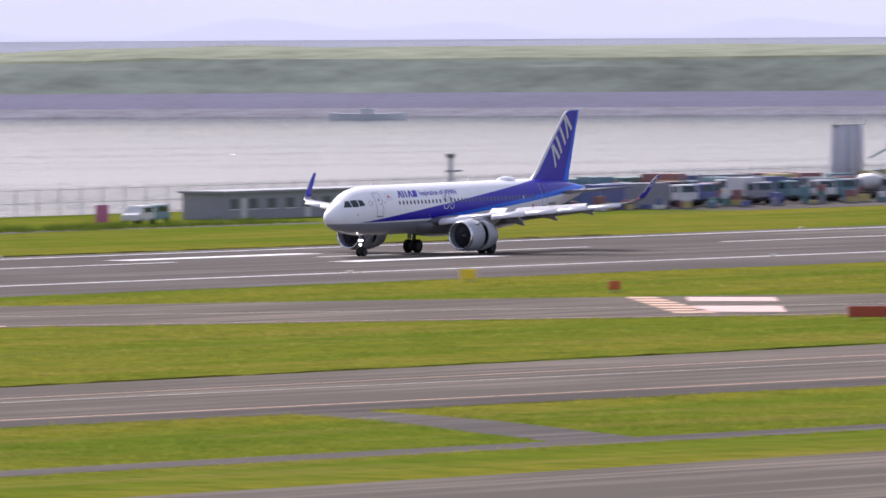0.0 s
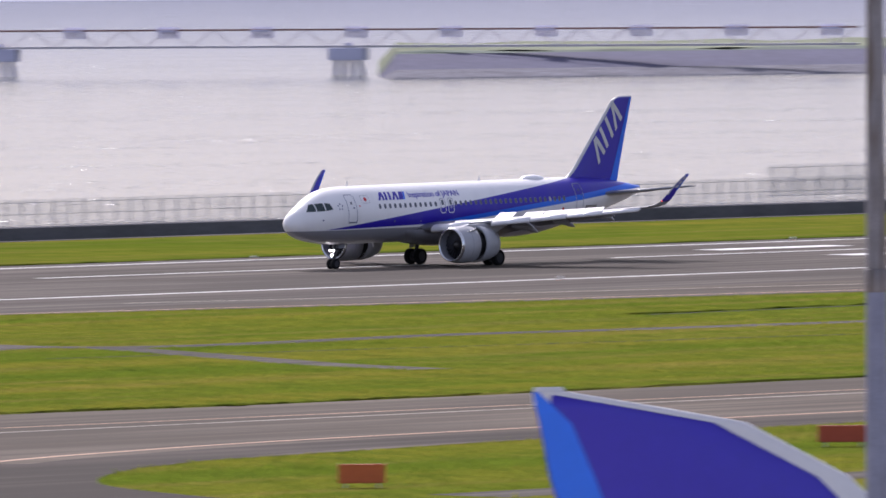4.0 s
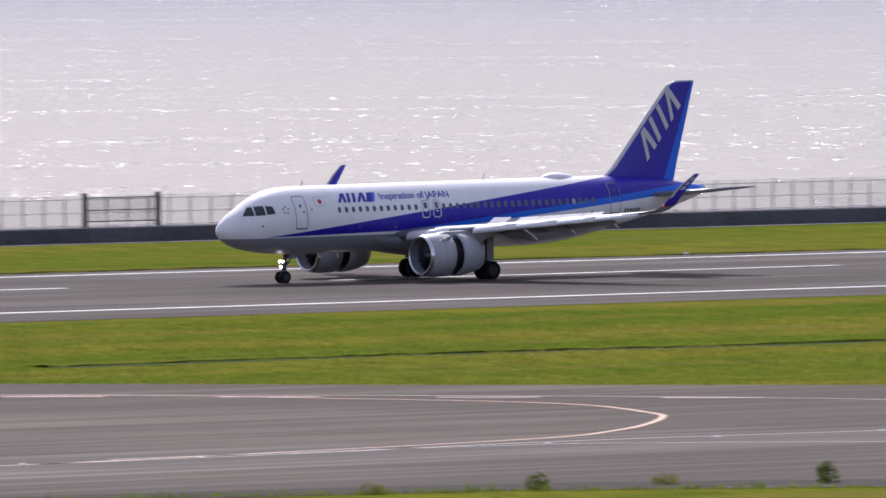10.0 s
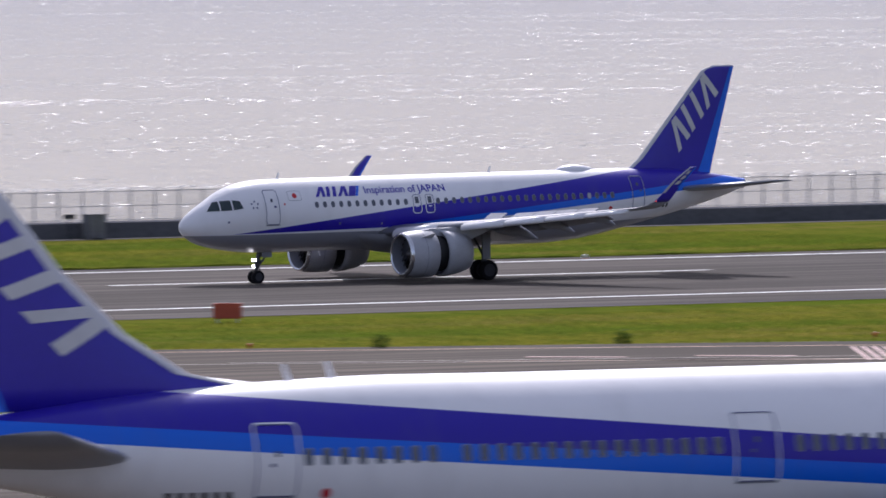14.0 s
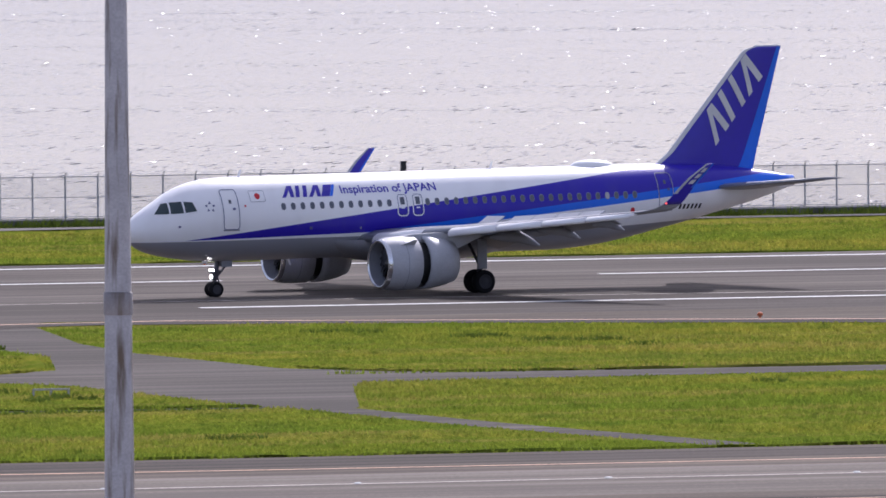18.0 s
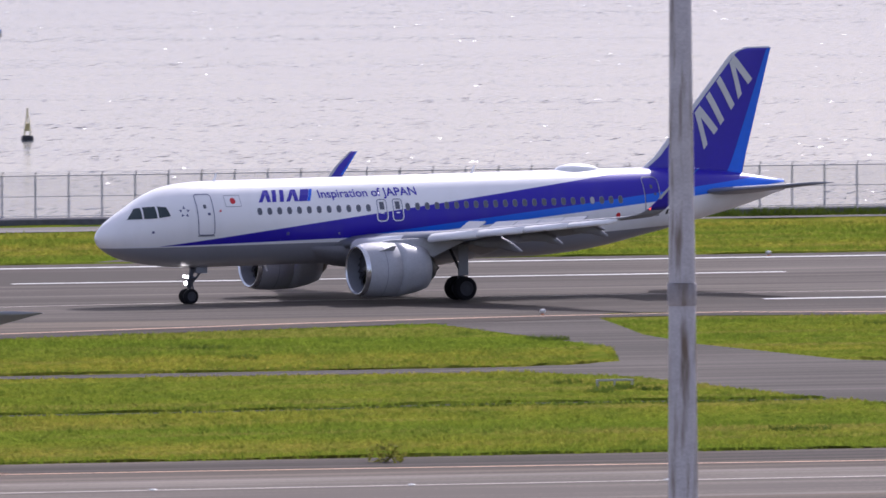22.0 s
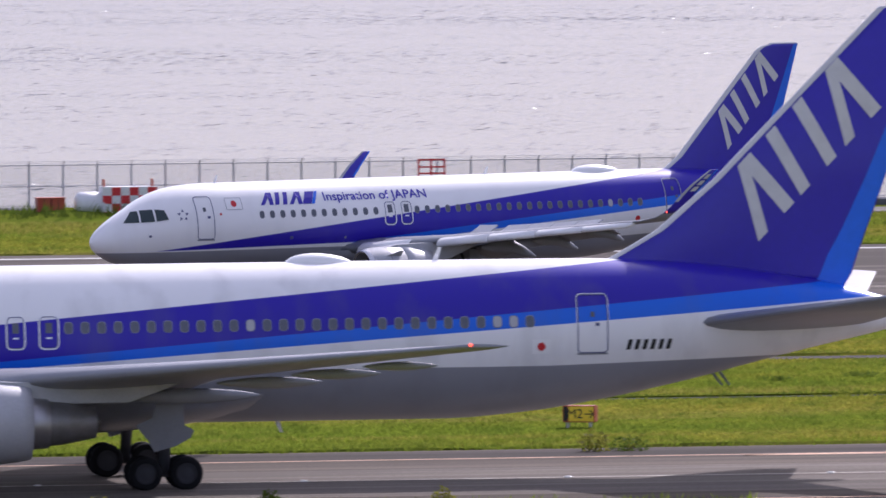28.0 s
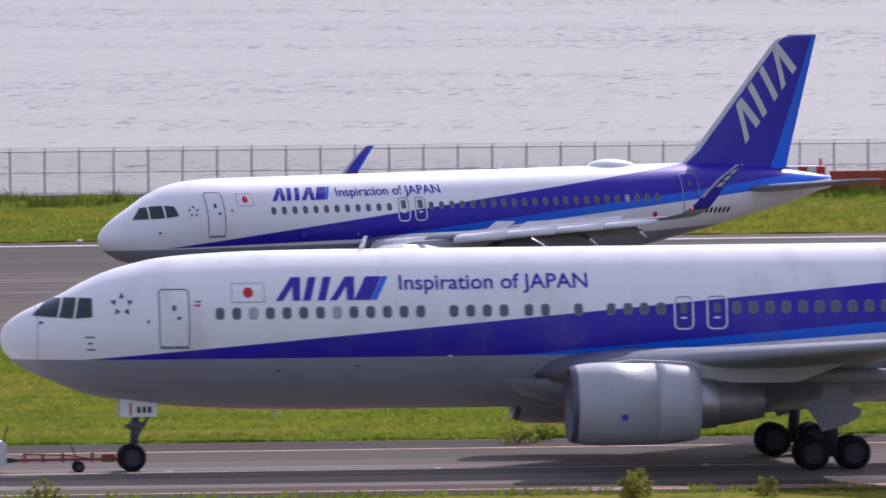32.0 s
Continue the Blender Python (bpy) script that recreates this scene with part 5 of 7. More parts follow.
band("perimeter_road", [(262, 740.2), (400, 740.4), (900, 740.4)], 2.4, M_PERIM, "narrow pale perimeter road before the sea wall", 0.022)
band("service_road", [(150, 689.5), (156, 700), (158, 712), (170, 725)], 3.0, M_PATH, "narrow asphalt service road", 0.007)
M_DITCH = plain("dark_ditch_soil", (0.035, 0.045, 0.02), 0.95, spread=0.4, scale=0.4, fine=5)
for pts, w in (([(60, 531.5), (116, 531.1), (131, 533.6), (146, 532.6)], 0.9), ([(405, 562.2), (430, 562.4), (458, 560), (505, 562), (520, 560)], 1.0), ([(486, 529.5), (498, 530.3), (520, 530)], 0.9),
               ([(640, 572), (697, 573), (745, 566)], 1.0), ([(560, 547), (640, 532), (700, 535)], 0.7)):
    band("drain_line", pts, w, M_DITCH, "thin dark drain line in the grass", 0.012)
# painted lines
M_SHOULDER = asphalt_mat("shoulder_asphalt", (0.080, 0.066, 0.056))
for pts, w in (([(-400, 491.2), (0, 491.2), (160, 489.5), (300, 490.5), (325, 494.5)], 5.4), ([(-400, 460.4), (71, 459.6), (300, 453.3)], 2.6),
               ([(427, 405), (431, 417), (438, 429), (450, 438.5), (464, 444.5), (490, 448), (560, 449.7), (640, 445.5), (760, 444)], 6.4), ([(424, 408), (428, 424), (438, 438), (452, 447)], 8.0), ([(300, 451.5), (318, 448.5), (342, 442.5), (356, 434.5), (369, 421), (375, 400)], 5.0)):
    band("taxiway_shoulder", pts, w, M_SHOULDER, "darker asphalt shoulder of the taxiway", 0.0245 + 0.004 * (w == 8.0))
for pts, w in (([(100, 593.6), (126, 603.6), (150, 612.8), (165, 615.6), (200, 601.0), (250, 577.0), (293, 555.4)], 3.6),):
    band("exit_shoulder", pts, w, M_SHOULDER, "dark asphalt shoulder of the exit", 0.0265)
band("edge_line", [(-1500, 685), (-500, 685), (800, 685), (3000, 685)], 0.9, M_WHITE, "white runway edge line")
band("edge_line", [(170, 632), (600, 631), (1200, 631), (3000, 631)], 0.9, M_WHITE, "white runway edge line")
for k in range(-20, 46):
    x = 20 + 60 * k
    if 100 < x < 1150:
        tagged(part("centre_mark", ribbon(bmesh.new(), [(x, 665), (x + 40, 665)], 0.75, 0.035), M_WHITE), "faded white runway centre dash", "", "", "structure")
for x0, x1, y, w in ((903, 930, 673, 3), (907, 929, 653, 3), (754, 777, 655, 3), (760, 775, 673.3, 3), (336, 352, 659.5, 1.6), (334, 342, 656.5, 1.2), (330, 337, 633.5, 2.0)):
    tagged(part("runway_mark", ribbon(bmesh.new(), [(x0, y), (x1, y)], w, 0.038), M_WHITE), "wide white runway marking", "", "", "structure")
band("taxi_edge_line", [(-900, 487.5), (0, 488), (100, 487), (160, 484.5), (300, 487), (328, 493)], 0.35, M_ORANGE, "orange taxiway edge line")
band("taxi_edge_line", [(-900, 461.5), (0, 461.5), (71, 459.8), (300, 455)], 0.30, M_ORANGE, "orange taxiway edge line")
band("taxi_centre_line", [(-900, 474.5), (100, 474.5), (327, 473), (370, 475), (409, 473), (600, 470), (1000, 464), (3000, 463)], 0.32, M_FAINT, "pale taxiway centre line")
band("taxi_edge_line", [(436, 487), (458, 479), (520, 474.5), (700, 473.5), (1200, 472)], 0.3, M_ORANGE, "pale orange taxiway line")
band("taxi_edge_line", [(450, 445.5), (464, 450), (490, 453.4), (560, 453.5), (700, 449), (1000, 447)], 0.4, M_ORANGE, "orange taxiway edge line")
band("taxi_edge_line", [(456, 472), (442, 468), (431, 461.3), (418.3, 450.4), (409.8, 439.6), (402.5, 426.4), (400.3, 414.8), (400, 398)], 0.34, M_ORANGE, "curved orange taxiway line")
band("taxi_edge_line", [(426, 425.6), (421, 412), (420.4, 400)], 0.4, M_ORANGE, "orange taxiway edge line")
band("taxi_edge_line", [(340, 560), (381.8, 534.5), (391, 521), (395.2, 507.9), (392, 497), (388, 490.9), (378.5, 482.2), (368.5, 477.5), (340, 473)], 0.32, M_ORANGE, "curved orange taxiway line")
band("taxi_centre_line", [(330, 566), (368, 548), (393, 524), (408.8, 501), (409, 480), (407, 454), (401, 428), (399, 400)], 0.3, M_FAINT, "pale curved taxiway line")
band("taxi_centre_line", [(345, 474.8), (365.6, 473.6), (372, 470.8), (379.85, 464.6), (386.9, 457), (396.8, 443), (400.2, 427.5), (400.3, 414.8), (400, 399)], 0.28, M_FAINT, "pale curved taxiway line")
band("taxi_edge_line", [(417.6, 493.2), (436, 486.4), (458, 474.5)], 0.3, M_FAINT, "pale taxiway line")
for k in range(9):
    u = k / 9
    x, y = 345 + 65 * u, 563 - 62 * u ** 1.25
    tagged(part("stop_bar_dash", ribbon(bmesh.new(), [(x, y), (x + 3.6, y - 3.4)], 0.7, 0.042), M_PINK), "faded red and white dash on the exit", "", "", "structure")
band("taxi_edge_line", [(165, 617.5), (200, 603.5), (250, 579.5), (293, 558), (316, 549)], 0.4, M_ORANGE, "orange edge line of the exit")
band("taxi_edge_line", [(100, 596.5), (126, 606.5), (150, 615.5), (165, 617.8)], 0.4, M_ORANGE, "orange edge line of the exit")
band("taxi_centre_line", [(60, 610), (110, 632), (170, 640), (240, 634)], 0.3, M_FAINT, "pale exit guide line")
band("taxi_edge_line", [(255, 615), (311, 589.4), (350, 572.6), (382, 556)], 0.4, M_ORANGE, "orange edge line of the exit")
band("taxi_centre_line", [(250, 600), (304, 577), (324, 567.5), (360, 549)], 0.3, M_FAINT, "pale exit guide line")
band("taxi_edge_line", [(604, 612), (650, 602.5), (698, 592), (727, 575.5), (752, 559), (800, 523)], 0.4, M_ORANGE, "orange edge line of the exit")
band("taxi_centre_line", [(640, 618), (720, 598), (770, 574), (830, 530)], 0.35, M_FAINT, "pale exit guide line")
for a, b in (((730, 590), (722, 581)), ((750, 572), (742.5, 563.5))):
    tagged(part("holding_tick", ribbon(bmesh.new(), [a, b], 0.9, 0.04), M_PINK), "short orange holding tick", "", "", "structure")
for u0, u1 in ((0.0, 0.28), (0.60, 1.0)):
    sheet("painted_panel", [(826 - 32.8 * u0, 563.7 - 23.4 * u0), (828.4 - 32.6 * u0, 557.4 - 22.9 * u0), (828.4 - 32.6 * u1, 557.4 - 22.9 * u1), (826 - 32.8 * u1, 563.7 - 23.4 * u1)], 0.04, M_PINK, "faded red painted holding panel")
for k in range(7):
    u0, u1 = k / 7, (k + 0.6) / 7
    sheet("painted_stripe", [(824 - 36.2 * u0, 567.7 - 29.4 * u0), (825.2 - 35.7 * u0, 565.8 - 30 * u0), (825.2 - 35.7 * u1, 565.8 - 30 * u1), (824 - 36.2 * u1, 567.7 - 29.4 * u1)], 0.04, M_ORANGE, "faded orange holding stripe")
sheet("painted_panel", [(366.5, 558.2), (371.1, 556.1), (362.9, 543.1), (359.9, 545.7)], 0.04, M_PINK, "faded red painted holding panel")
for k in range(8):
    u, w = k / 6, 0.16 if k < 5 else 0.34
    sheet("painted_stripe", [(364.2 + 2.4 * u, 563.8 - 2.2 * u), (364.2 + w + 2.4 * u, 563.8 - w - 2.2 * u), (355.8 + w + 2.4 * u, 549.2 - w - 2.2 * u), (355.8 + 2.4 * u, 549.2 - 2.2 * u)], 0.04, M_PINK if k < 5 else M_ORANGE, "faded striped holding marking")

# tufts along the pavement edges and rough grass, too fine to count
def tufts(name, spots, label, mat, seed=3):
    rnd = random.Random(seed)
    vs, fs = [], []
    for x, y, r, h, n in spots:
        for _ in range(n):
            a, d = rnd.uniform(0, 6.283), r * math.sqrt(rnd.random())
            px, py = x + d * math.cos(a), y + d * math.sin(a)
            hh, lean, w = h * rnd.uniform(0.5, 1.1), rnd.uniform(-0.4, 0.4), rnd.uniform(0.03, 0.08) + 0.02 * h
            b = rnd.uniform(0, 3.14)
            k = len(vs)
            vs += [(px - w * math.cos(b), py - w * math.sin(b), 0), (px + w * math.cos(b), py + w * math.sin(b), 0), (px + lean * hh + w * 0.5, py, hh * 0.62), (px + lean * hh * 1.6, py + lean * 0.3 * hh, hh)]
            fs += [(k, k + 1, k + 2), (k, k + 2, k + 3)]
    me = bpy.data.meshes.new(name)
    me.from_pydata(vs, [], fs)
    me.materials.append(mat)
    return tagged(new(name, me), label, "", "", "stuff")


def turf(pts, h=0.12, w=0.7):
    """The thick edge of the turf where it meets a pavement or drain."""
    rr = random.Random(int(pts[0][0] + pts[0][1]))
    rows = []
    line = smooth_line(pts, max(4, int(abs(pts[-1][0] - pts[0][0]) / len(pts) / 1.2)))
    for k, p in enumerate(line):
        d = (Vector(line[min(k + 1, len(line) - 1)]) - Vector(line[max(k - 1, 0)])).normalized()
        nrm = Vector((-d.y, d.x))
        hh = h * rr.uniform(0.55, 1.25)
        q = [Vector(p) + nrm * (o + rr.uniform(-0.12, 0.12)) for o in (0.0, 0.10, w)]
        rows.append([(q[0].x, q[0].y, -0.02), (q[1].x, q[1].y, hh), (q[2].x, q[2].y, hh * 0.7), (q[2].x, q[2].y + 1.6, 0.005)])
    return tagged(part("turf_edge", loft(bmesh.new(), rows, cap=False, closed=False), M_GRASS), "thick grass edge beside the pavement", "", "", "structure")


for pts in ([(30, 494.3), (120, 494.3), (210, 494.3), (312, 494.6)], [(60, 565.8), (124, 565.8), (141, 566.2), (146.2, 570), (149.2, 583)], [(157, 567.5), (162.5, 561), (184.5, 559.7), (285, 559.3)], [(60, 532.0), (116, 531.6), (131, 534.1), (146, 533.1)],
            [(405, 562.7), (430, 562.9), (458, 560.6), (505, 562.5)], [(475, 493), (510, 487.5), (530, 486.5), (700, 486.1), (900, 485.9)], [(640, 572.6), (697, 573.6), (745, 566.6)]):
    turf(pts)
turf([(20, 690.4), (300, 690.4), (600, 690.4), (1000, 690.4)], 0.10, 0.8)
M_BLADE = leaf("grass_blades", (0.17, 0.225, 0.024), 0.45)
M_WEED = leaf("dry_weeds", (0.20, 0.20, 0.035))
M_BUSH = leaf("bush_leaves", (0.09, 0.13, 0.02))
rnd = random.Random(11)
edge = []
def edge_run(x0, x1, yfun, step=0.45, h=0.30):
    x = x0
    while x < x1:
        edge.append((x, yfun(x) + rnd.uniform(-0.1, 0.7), 0.55, h * rnd.uniform(0.5, 1.35), 9))
        x += step
edge_run(35, 190, lambda x: 494.2)
edge_run(250, 315, lambda x: 494.2)
edge_run(20, 90, lambda x: 457.6, 0.5, 0.34)
edge_run(310, 366, lambda x: 447 - 0.0085 * (x - 310) ** 2, 0.5, 0.34)
edge_run(110, 146, lambda x: 532.4, 0.8, 0.35)
edge_run(110, 141, lambda x: 566.2, 0.7, 0.3)
edge_run(157, 200, lambda x: 560.2, 0.7, 0.3)
edge_run(470, 560, lambda x: 489.5 - 0.03 * (x - 470), 0.9, 0.35)
tufts("verge_grass", edge, "uneven fringe of longer grass along the pavements", M_BLADE)


def off_pavement(x, y):
    """Which of the plan points lie on grass."""
    free = np.ones(len(x), bool)
    for poly in PAVED:
        inside = np.zeros(len(x), bool)
        for (x0, y0), (x1, y1) in zip(poly, poly[1:] + poly[:1]):
            if y0 != y1:
                inside ^= ((y0 > y) != (y1 > y)) & (x < (x1 - x0) * (y - y0) / (y1 - y0) + x0)
        free &= ~inside
    for line, w in LANES:
        for (x0, y0), (x1, y1) in zip(line, line[1:]):
            dx, dy = x1 - x0, y1 - y0
            u = np.clip(((x - x0) * dx + (y - y0) * dy) / (dx * dx + dy * dy + 1e-9), 0, 1)
            free &= (x - x0 - u * dx) ** 2 + (y - y0 - u * dy) ** 2 > (w * 0.5) ** 2
    return free


def sward(x0, x1, y0, y1, count, tall, wide, label, seed):
    """Blades of grass over a stretch of the plan, thicker in clumps, clear of the pavements."""
    rs = np.random.RandomState(seed)
    x, y = rs.uniform(x0, x1, count), rs.uniform(y0, y1, count)
    clump = np.sin(x * 0.9 + 2.0 * np.sin(y * 0.31)) * np.sin(y * 0.23 + 1.7 * np.sin(x * 0.37)) + 0.6 * np.sin(x * 0.13 + y * 0.07)
    keep = off_pavement(x, y)
    x, y, clump = x[keep], y[keep], clump[keep]
    n = len(x)
    h = tall * rs.uniform(0.5, 1.15, n) * (1 + 0.35 * clump)
    h *= np.where(rs.rand(n) < 0.02, 1.7, 1.0)
    w, turn, lean = wide * rs.uniform(0.6, 1.3, n), rs.uniform(-0.9, 0.9, n), rs.uniform(-0.45, 0.45, n)
    co = np.zeros((n, 3, 3))
    for k, sgn in ((0, -1), (1, 1)):
        co[:, k, 0], co[:, k, 1] = x + sgn * w * np.cos(turn), y + sgn * w * np.sin(turn)
    co[:, 2, 0], co[:, 2, 1], co[:, 2, 2] = x + lean * h, y + lean[::-1] * h, h
    me = bpy.data.meshes.new("sward")
    me.vertices.add(3 * n), me.loops.add(3 * n), me.polygons.add(n)
    me.vertices.foreach_set("co", co.ravel())
    me.loops.foreach_set("vertex_index", np.arange(3 * n, dtype=np.int32))
    me.polygons.foreach_set("loop_start", np.arange(0, 3 * n, 3, dtype=np.int32))
    me.update(calc_edges=True)
    me.materials.append(M_SWARD)
    return tagged(new("sward", me), label, "", "", "stuff")


M_SWARD = blade_mat()
sward(30, 240, 486, 612, 380000, 0.125, 0.045, "dense mown grass between the taxiway and the runway", 5)
sward(240, 600, 486, 612, 230000, 0.125, 0.07, "mown grass between the exits", 6)
sward(600, 900, 400, 612, 130000, 0.16, 0.09, "mown grass along the runway", 7)
sward(60, 460, 690.5, 736, 130000, 0.16, 0.06, "mown grass between the runway and the sea wall", 8)
sward(430, 620, 400, 446, 50000, 0.16, 0.06, "mown grass beside the apron", 9)


weeds = [(167.4, 602.0), (168.7, 602.8), (169.9, 601.5), (172.3, 594.3), (173.2, 594.5), (173.8, 594.2), (174.6, 590.5), (175.5, 590.0), (176.7, 588.8), (177.9, 589.5), (139.7, 543.9), (138.6, 541.7), (140.7, 545.1), (141.3, 543.0),
         (137.6, 508.5), (138.7, 508.5), (177.6, 583.8), (171.7, 546.3), (132.2, 588.8), (133.1, 588.4), (132.1, 578.2), (149.1, 593.1), (149.3, 591.3), (139.4, 550.1), (107.3, 544.4), (111.3, 547.0)]
tufts("dark_weeds", [(x, y, 0.75, 0.24, 60) for x, y in weeds], "low dark weeds scattered in the mown grass", M_BUSH, 14)
tufts("drain_fringe", [(60 + 0.28 * k, 531.9 + 0.2 * math.sin(k), 0.35, 0.20, 5) for k in range(300)] + [(62 + 0.3 * k, 566.3 if k < 260 else 560.4, 0.3, 0.18, 4) for k in range(420) if not 139 < 62 + 0.3 * k < 163], "dark fringe of longer grass along the drains", M_BUSH, 15)


def bush(name, x, y, r, h, n, mat, label, z=0.0):
    """A ragged clump of leaves and stems."""
    rr = random.Random(int(x * 7 + y))
    bm = bmesh.new()
    for k in range(5):
        a = rr.uniform(0, 6.28)
        rod(bm, (0, 0, 0), (r * 0.6 * math.cos(a), r * 0.6 * math.sin(a), h * rr.uniform(0.5, 0.9)), 0.03, 0.012, 5)
    th = part(name, bm, M_WEED)
    th.location = (x, y, z)
    bm = bmesh.new()
    for _ in range(n):
        a, d, q = rr.uniform(0, 6.28), r * math.sqrt(rr.random()), rr.random()
        c = Vector((d * math.cos(a), d * math.sin(a), h * q * (1.05 - 0.5 * (d / r) ** 2)))
        s = rr.uniform(0.05, 0.12) * (0.6 + h)
        u, v = Vector((rr.uniform(-1, 1), rr.uniform(-1, 1), rr.uniform(-0.4, 1))).normalized() * s, Vector((rr.uniform(-1, 1), rr.uniform(-1, 1), rr.uniform(-1, 1))).normalized() * s * 0.6
        bm.faces.new([bm.verts.new(c - v), bm.verts.new(c + u), bm.verts.new(c + v), bm.verts.new(c - u * 0.4)])
    part("foliage", bm, mat, th)
    return tagged(th, label, "plant", "clumps of weeds")


for x, y, r, h, mat in ((492.6, 489.2, 1.3, 0.8, M_BUSH), (539.2, 454.0, 1.4, 0.8, M_BUSH), (494, 491.5, 1.2, 0.7, M_BUSH), (117.4, 490.6, 0.75, 0.75, M_WEED), (90.1, 491.8, 0.6, 0.8, M_WEED), (91.4, 491.9, 0.7, 0.6, M_BUSH), (62.4, 490.9, 0.7, 0.75, M_WEED),
                        (63.6, 493.2, 0.6, 0.6, M_BUSH), (341.4, 440.1, 0.5, 0.7, M_BUSH), (353.8, 436.5, 0.5, 0.9, M_BUSH), (348.0, 440.0, 0.6, 0.5, M_WEED), (334, 441.5, 0.6, 0.5, M_WEED), (62.2, 456.5, 0.45, 0.95, M_WEED), (41.9, 456.0, 0.6, 0.9, M_WEED), (61.8, 455.5, 0.45, 0.9, M_WEED),
                        (66.5, 456.0, 0.4, 0.7, M_WEED), (72.5, 457.0, 0.4, 0.8, M_BUSH), (78.5, 457.2, 0.4, 0.7, M_WEED), (358.0, 575.0, 0.5, 0.7, M_BUSH), (346.0, 578.5, 0.5, 0.7, M_BUSH)):
    bush("weed_clump", x, y, r, h, 170, mat, "ragged clump of weeds at the pavement edge")

# ---------------------------------------------------------------- shore, fence
M_WALL = plain("dark_sea_wall_concrete", (0.12, 0.12, 0.13), 0.9, spread=0.35, scale=0.25, fine=3, bump=0.02)
for x0, x1, top in ((258, 900, 1.0), (-1500, 258, 0.60)):
    bm = bmesh.new()
    loft(bm, [[(x, 742.0, -3.2), (x, 742.0, top - 0.04), (x, 742.06, top), (x, 744.9, top), (x, 744.96, -3.2)] for x in np.linspace(x0, x1, 40)])
    tagged(part("sea_wall", bm, M_WALL), "low dark weathered concrete sea wall", "", "", "structure")
bm = bmesh.new()
loft(bm, [[(x, 742.0, -3.2), (x, 742.0, 0.02), (x, 742.4, 0.02), (x, 742.4, -3.2)] for x in (1080, 3100)])
tagged(part("sea_wall", bm, M_WALL), "low dark weathered concrete sea wall", "", "", "structure")
bm = loft(bmesh.new(), [[(x, 733 + (1.6 if k % 2 else 0), 0.0), (x, 738, 0.30 + 0.10 * math.sin(k * 1.3)), (x, 741.95, 0.62 + 0.10 * math.sin(k * 2.1 + 1)), (x, 741.95, -0.2)] for k, x in enumerate(np.linspace(30, 130, 60))])
tagged(part("grass_bank", bm, M_GRASS), "rough grassy bank against the sea wall", "", "", "structure")
# low verge with the perimeter road on it, and shrubs that grow up before the wall
xs = np.linspace(128, 263, 55)
rise = [(733.5, -0.01), (736.4, 0.05), (740.6, 0.19), (741.95, 0.27), (741.95, -0.2)]
tagged(part("grass_verge", loft(bmesh.new(), [[(x, y + 0.25 * math.sin(k * 2.3), z + (0.03 * math.sin(k * 1.7) if z > 0 else 0)) for y, z in rise] for k, x in enumerate(xs)], cap=False, closed=False), M_GRASS), "low grass verge before the sea wall", "", "", "structure")
road_rows = []
for k, x in enumerate(xs):
    u = min(1.0, max(0.0, (x - 160) / 35.0))
    y0, y1 = 736.2 + 2.9 * u, 740.0 + 0.6 * u
    road_rows.append([(x, y, 0.05 + 0.0334 * (y - 736.4) + 0.045) for y in (y0, y1)])
tagged(part("perimeter_road", loft(bmesh.new(), road_rows, cap=False, closed=False), M_PERIM), "pale perimeter road along the sea wall", "", "", "structure")
rnd = random.Random(21)
tufts("bank_hedge", [(rnd.uniform(50, 128), rnd.uniform(737, 741.5), 0.8, rnd.uniform(0.5, 1.25), 12) for _ in range(620)], "uneven dark shrubs along the sea wall", M_BUSH, 8)
tufts("bank_hedge", [(rnd.uniform(905, 1035), rnd.uniform(748, 755), 0.9, rnd.uniform(0.3, 0.9), 10) for _ in range(700)], "uneven dark shrubs along the sea wall", M_BUSH, 9)


rnd = random.Random(33)
tufts("bank_hedge", [(rnd.uniform(172, 262), rnd.uniform(740.9, 741.9), 0.5, rnd.uniform(0.45, 0.85), 14) for _ in range(900)], "dark low shrubs that hide the foot of the sea wall", M_BUSH, 12)


def mesh_mat():
    m = bpy.data.materials.new("chain_link")
    t, b = nodes_of(m)
    b.inputs["Base Color"].default_value = (0.30, 0.31, 0.33, 1)
    b.inputs["Metallic"].default_value, b.inputs["Roughness"].default_value = 0.5, 0.5
    b.inputs["Alpha"].default_value = 0.22
    return m


M_LINK = mesh_mat()


def fence(x0, x1, y, z0, z1, pitch, label, split=True):
    th = thing("fence", label, "fence", "", Matrix.Translation((x0, y, z0)))
    h = z1 - z0
    bm = bmesh.new()
    rod(bm, (0, 0, 0), (0, 0, h), 0.055, 0.055, 8)
    rod(bm, (0, 0, h), (0, -0.28, h + 0.22), 0.03, 0.03, 6)
    post = None
    n = int((x1 - x0) / pitch)
    for k in range(n + 1):
        if post is None:
            ob = part("post", bm, M_GALV, th)
            post = ob.data
        else:
            ob = new("post", post)
            ob.parent = th
        ob.location = (k * pitch, 0, 0)
    for z, r in ((h - 0.03, 0.028), (h * 0.5, 0.022), (0.08, 0.022)):
        part("rail", rod(bmesh.new(), (0, 0, z), (n * pitch, 0, z), r, r, 6), M_GALV, th)
    for y_, z in ((-0.12, h + 0.09), (-0.24, h + 0.19)):
        part("barbed_wire", rod(bmesh.new(), (0, y_, z), (n * pitch, y_, z), 0.012, 0.012, 5), M_GALV, th)
    bm = bmesh.new()
    bm.faces.new([bm.verts.new(p) for p in ((0, 0.03, 0.05), (n * pitch, 0.03, 0.05), (n * pitch, 0.03, h), (0, 0.03, h))])
    part("chain_link_panel", bm, M_LINK, th, "thin grey wire mesh")
    return th


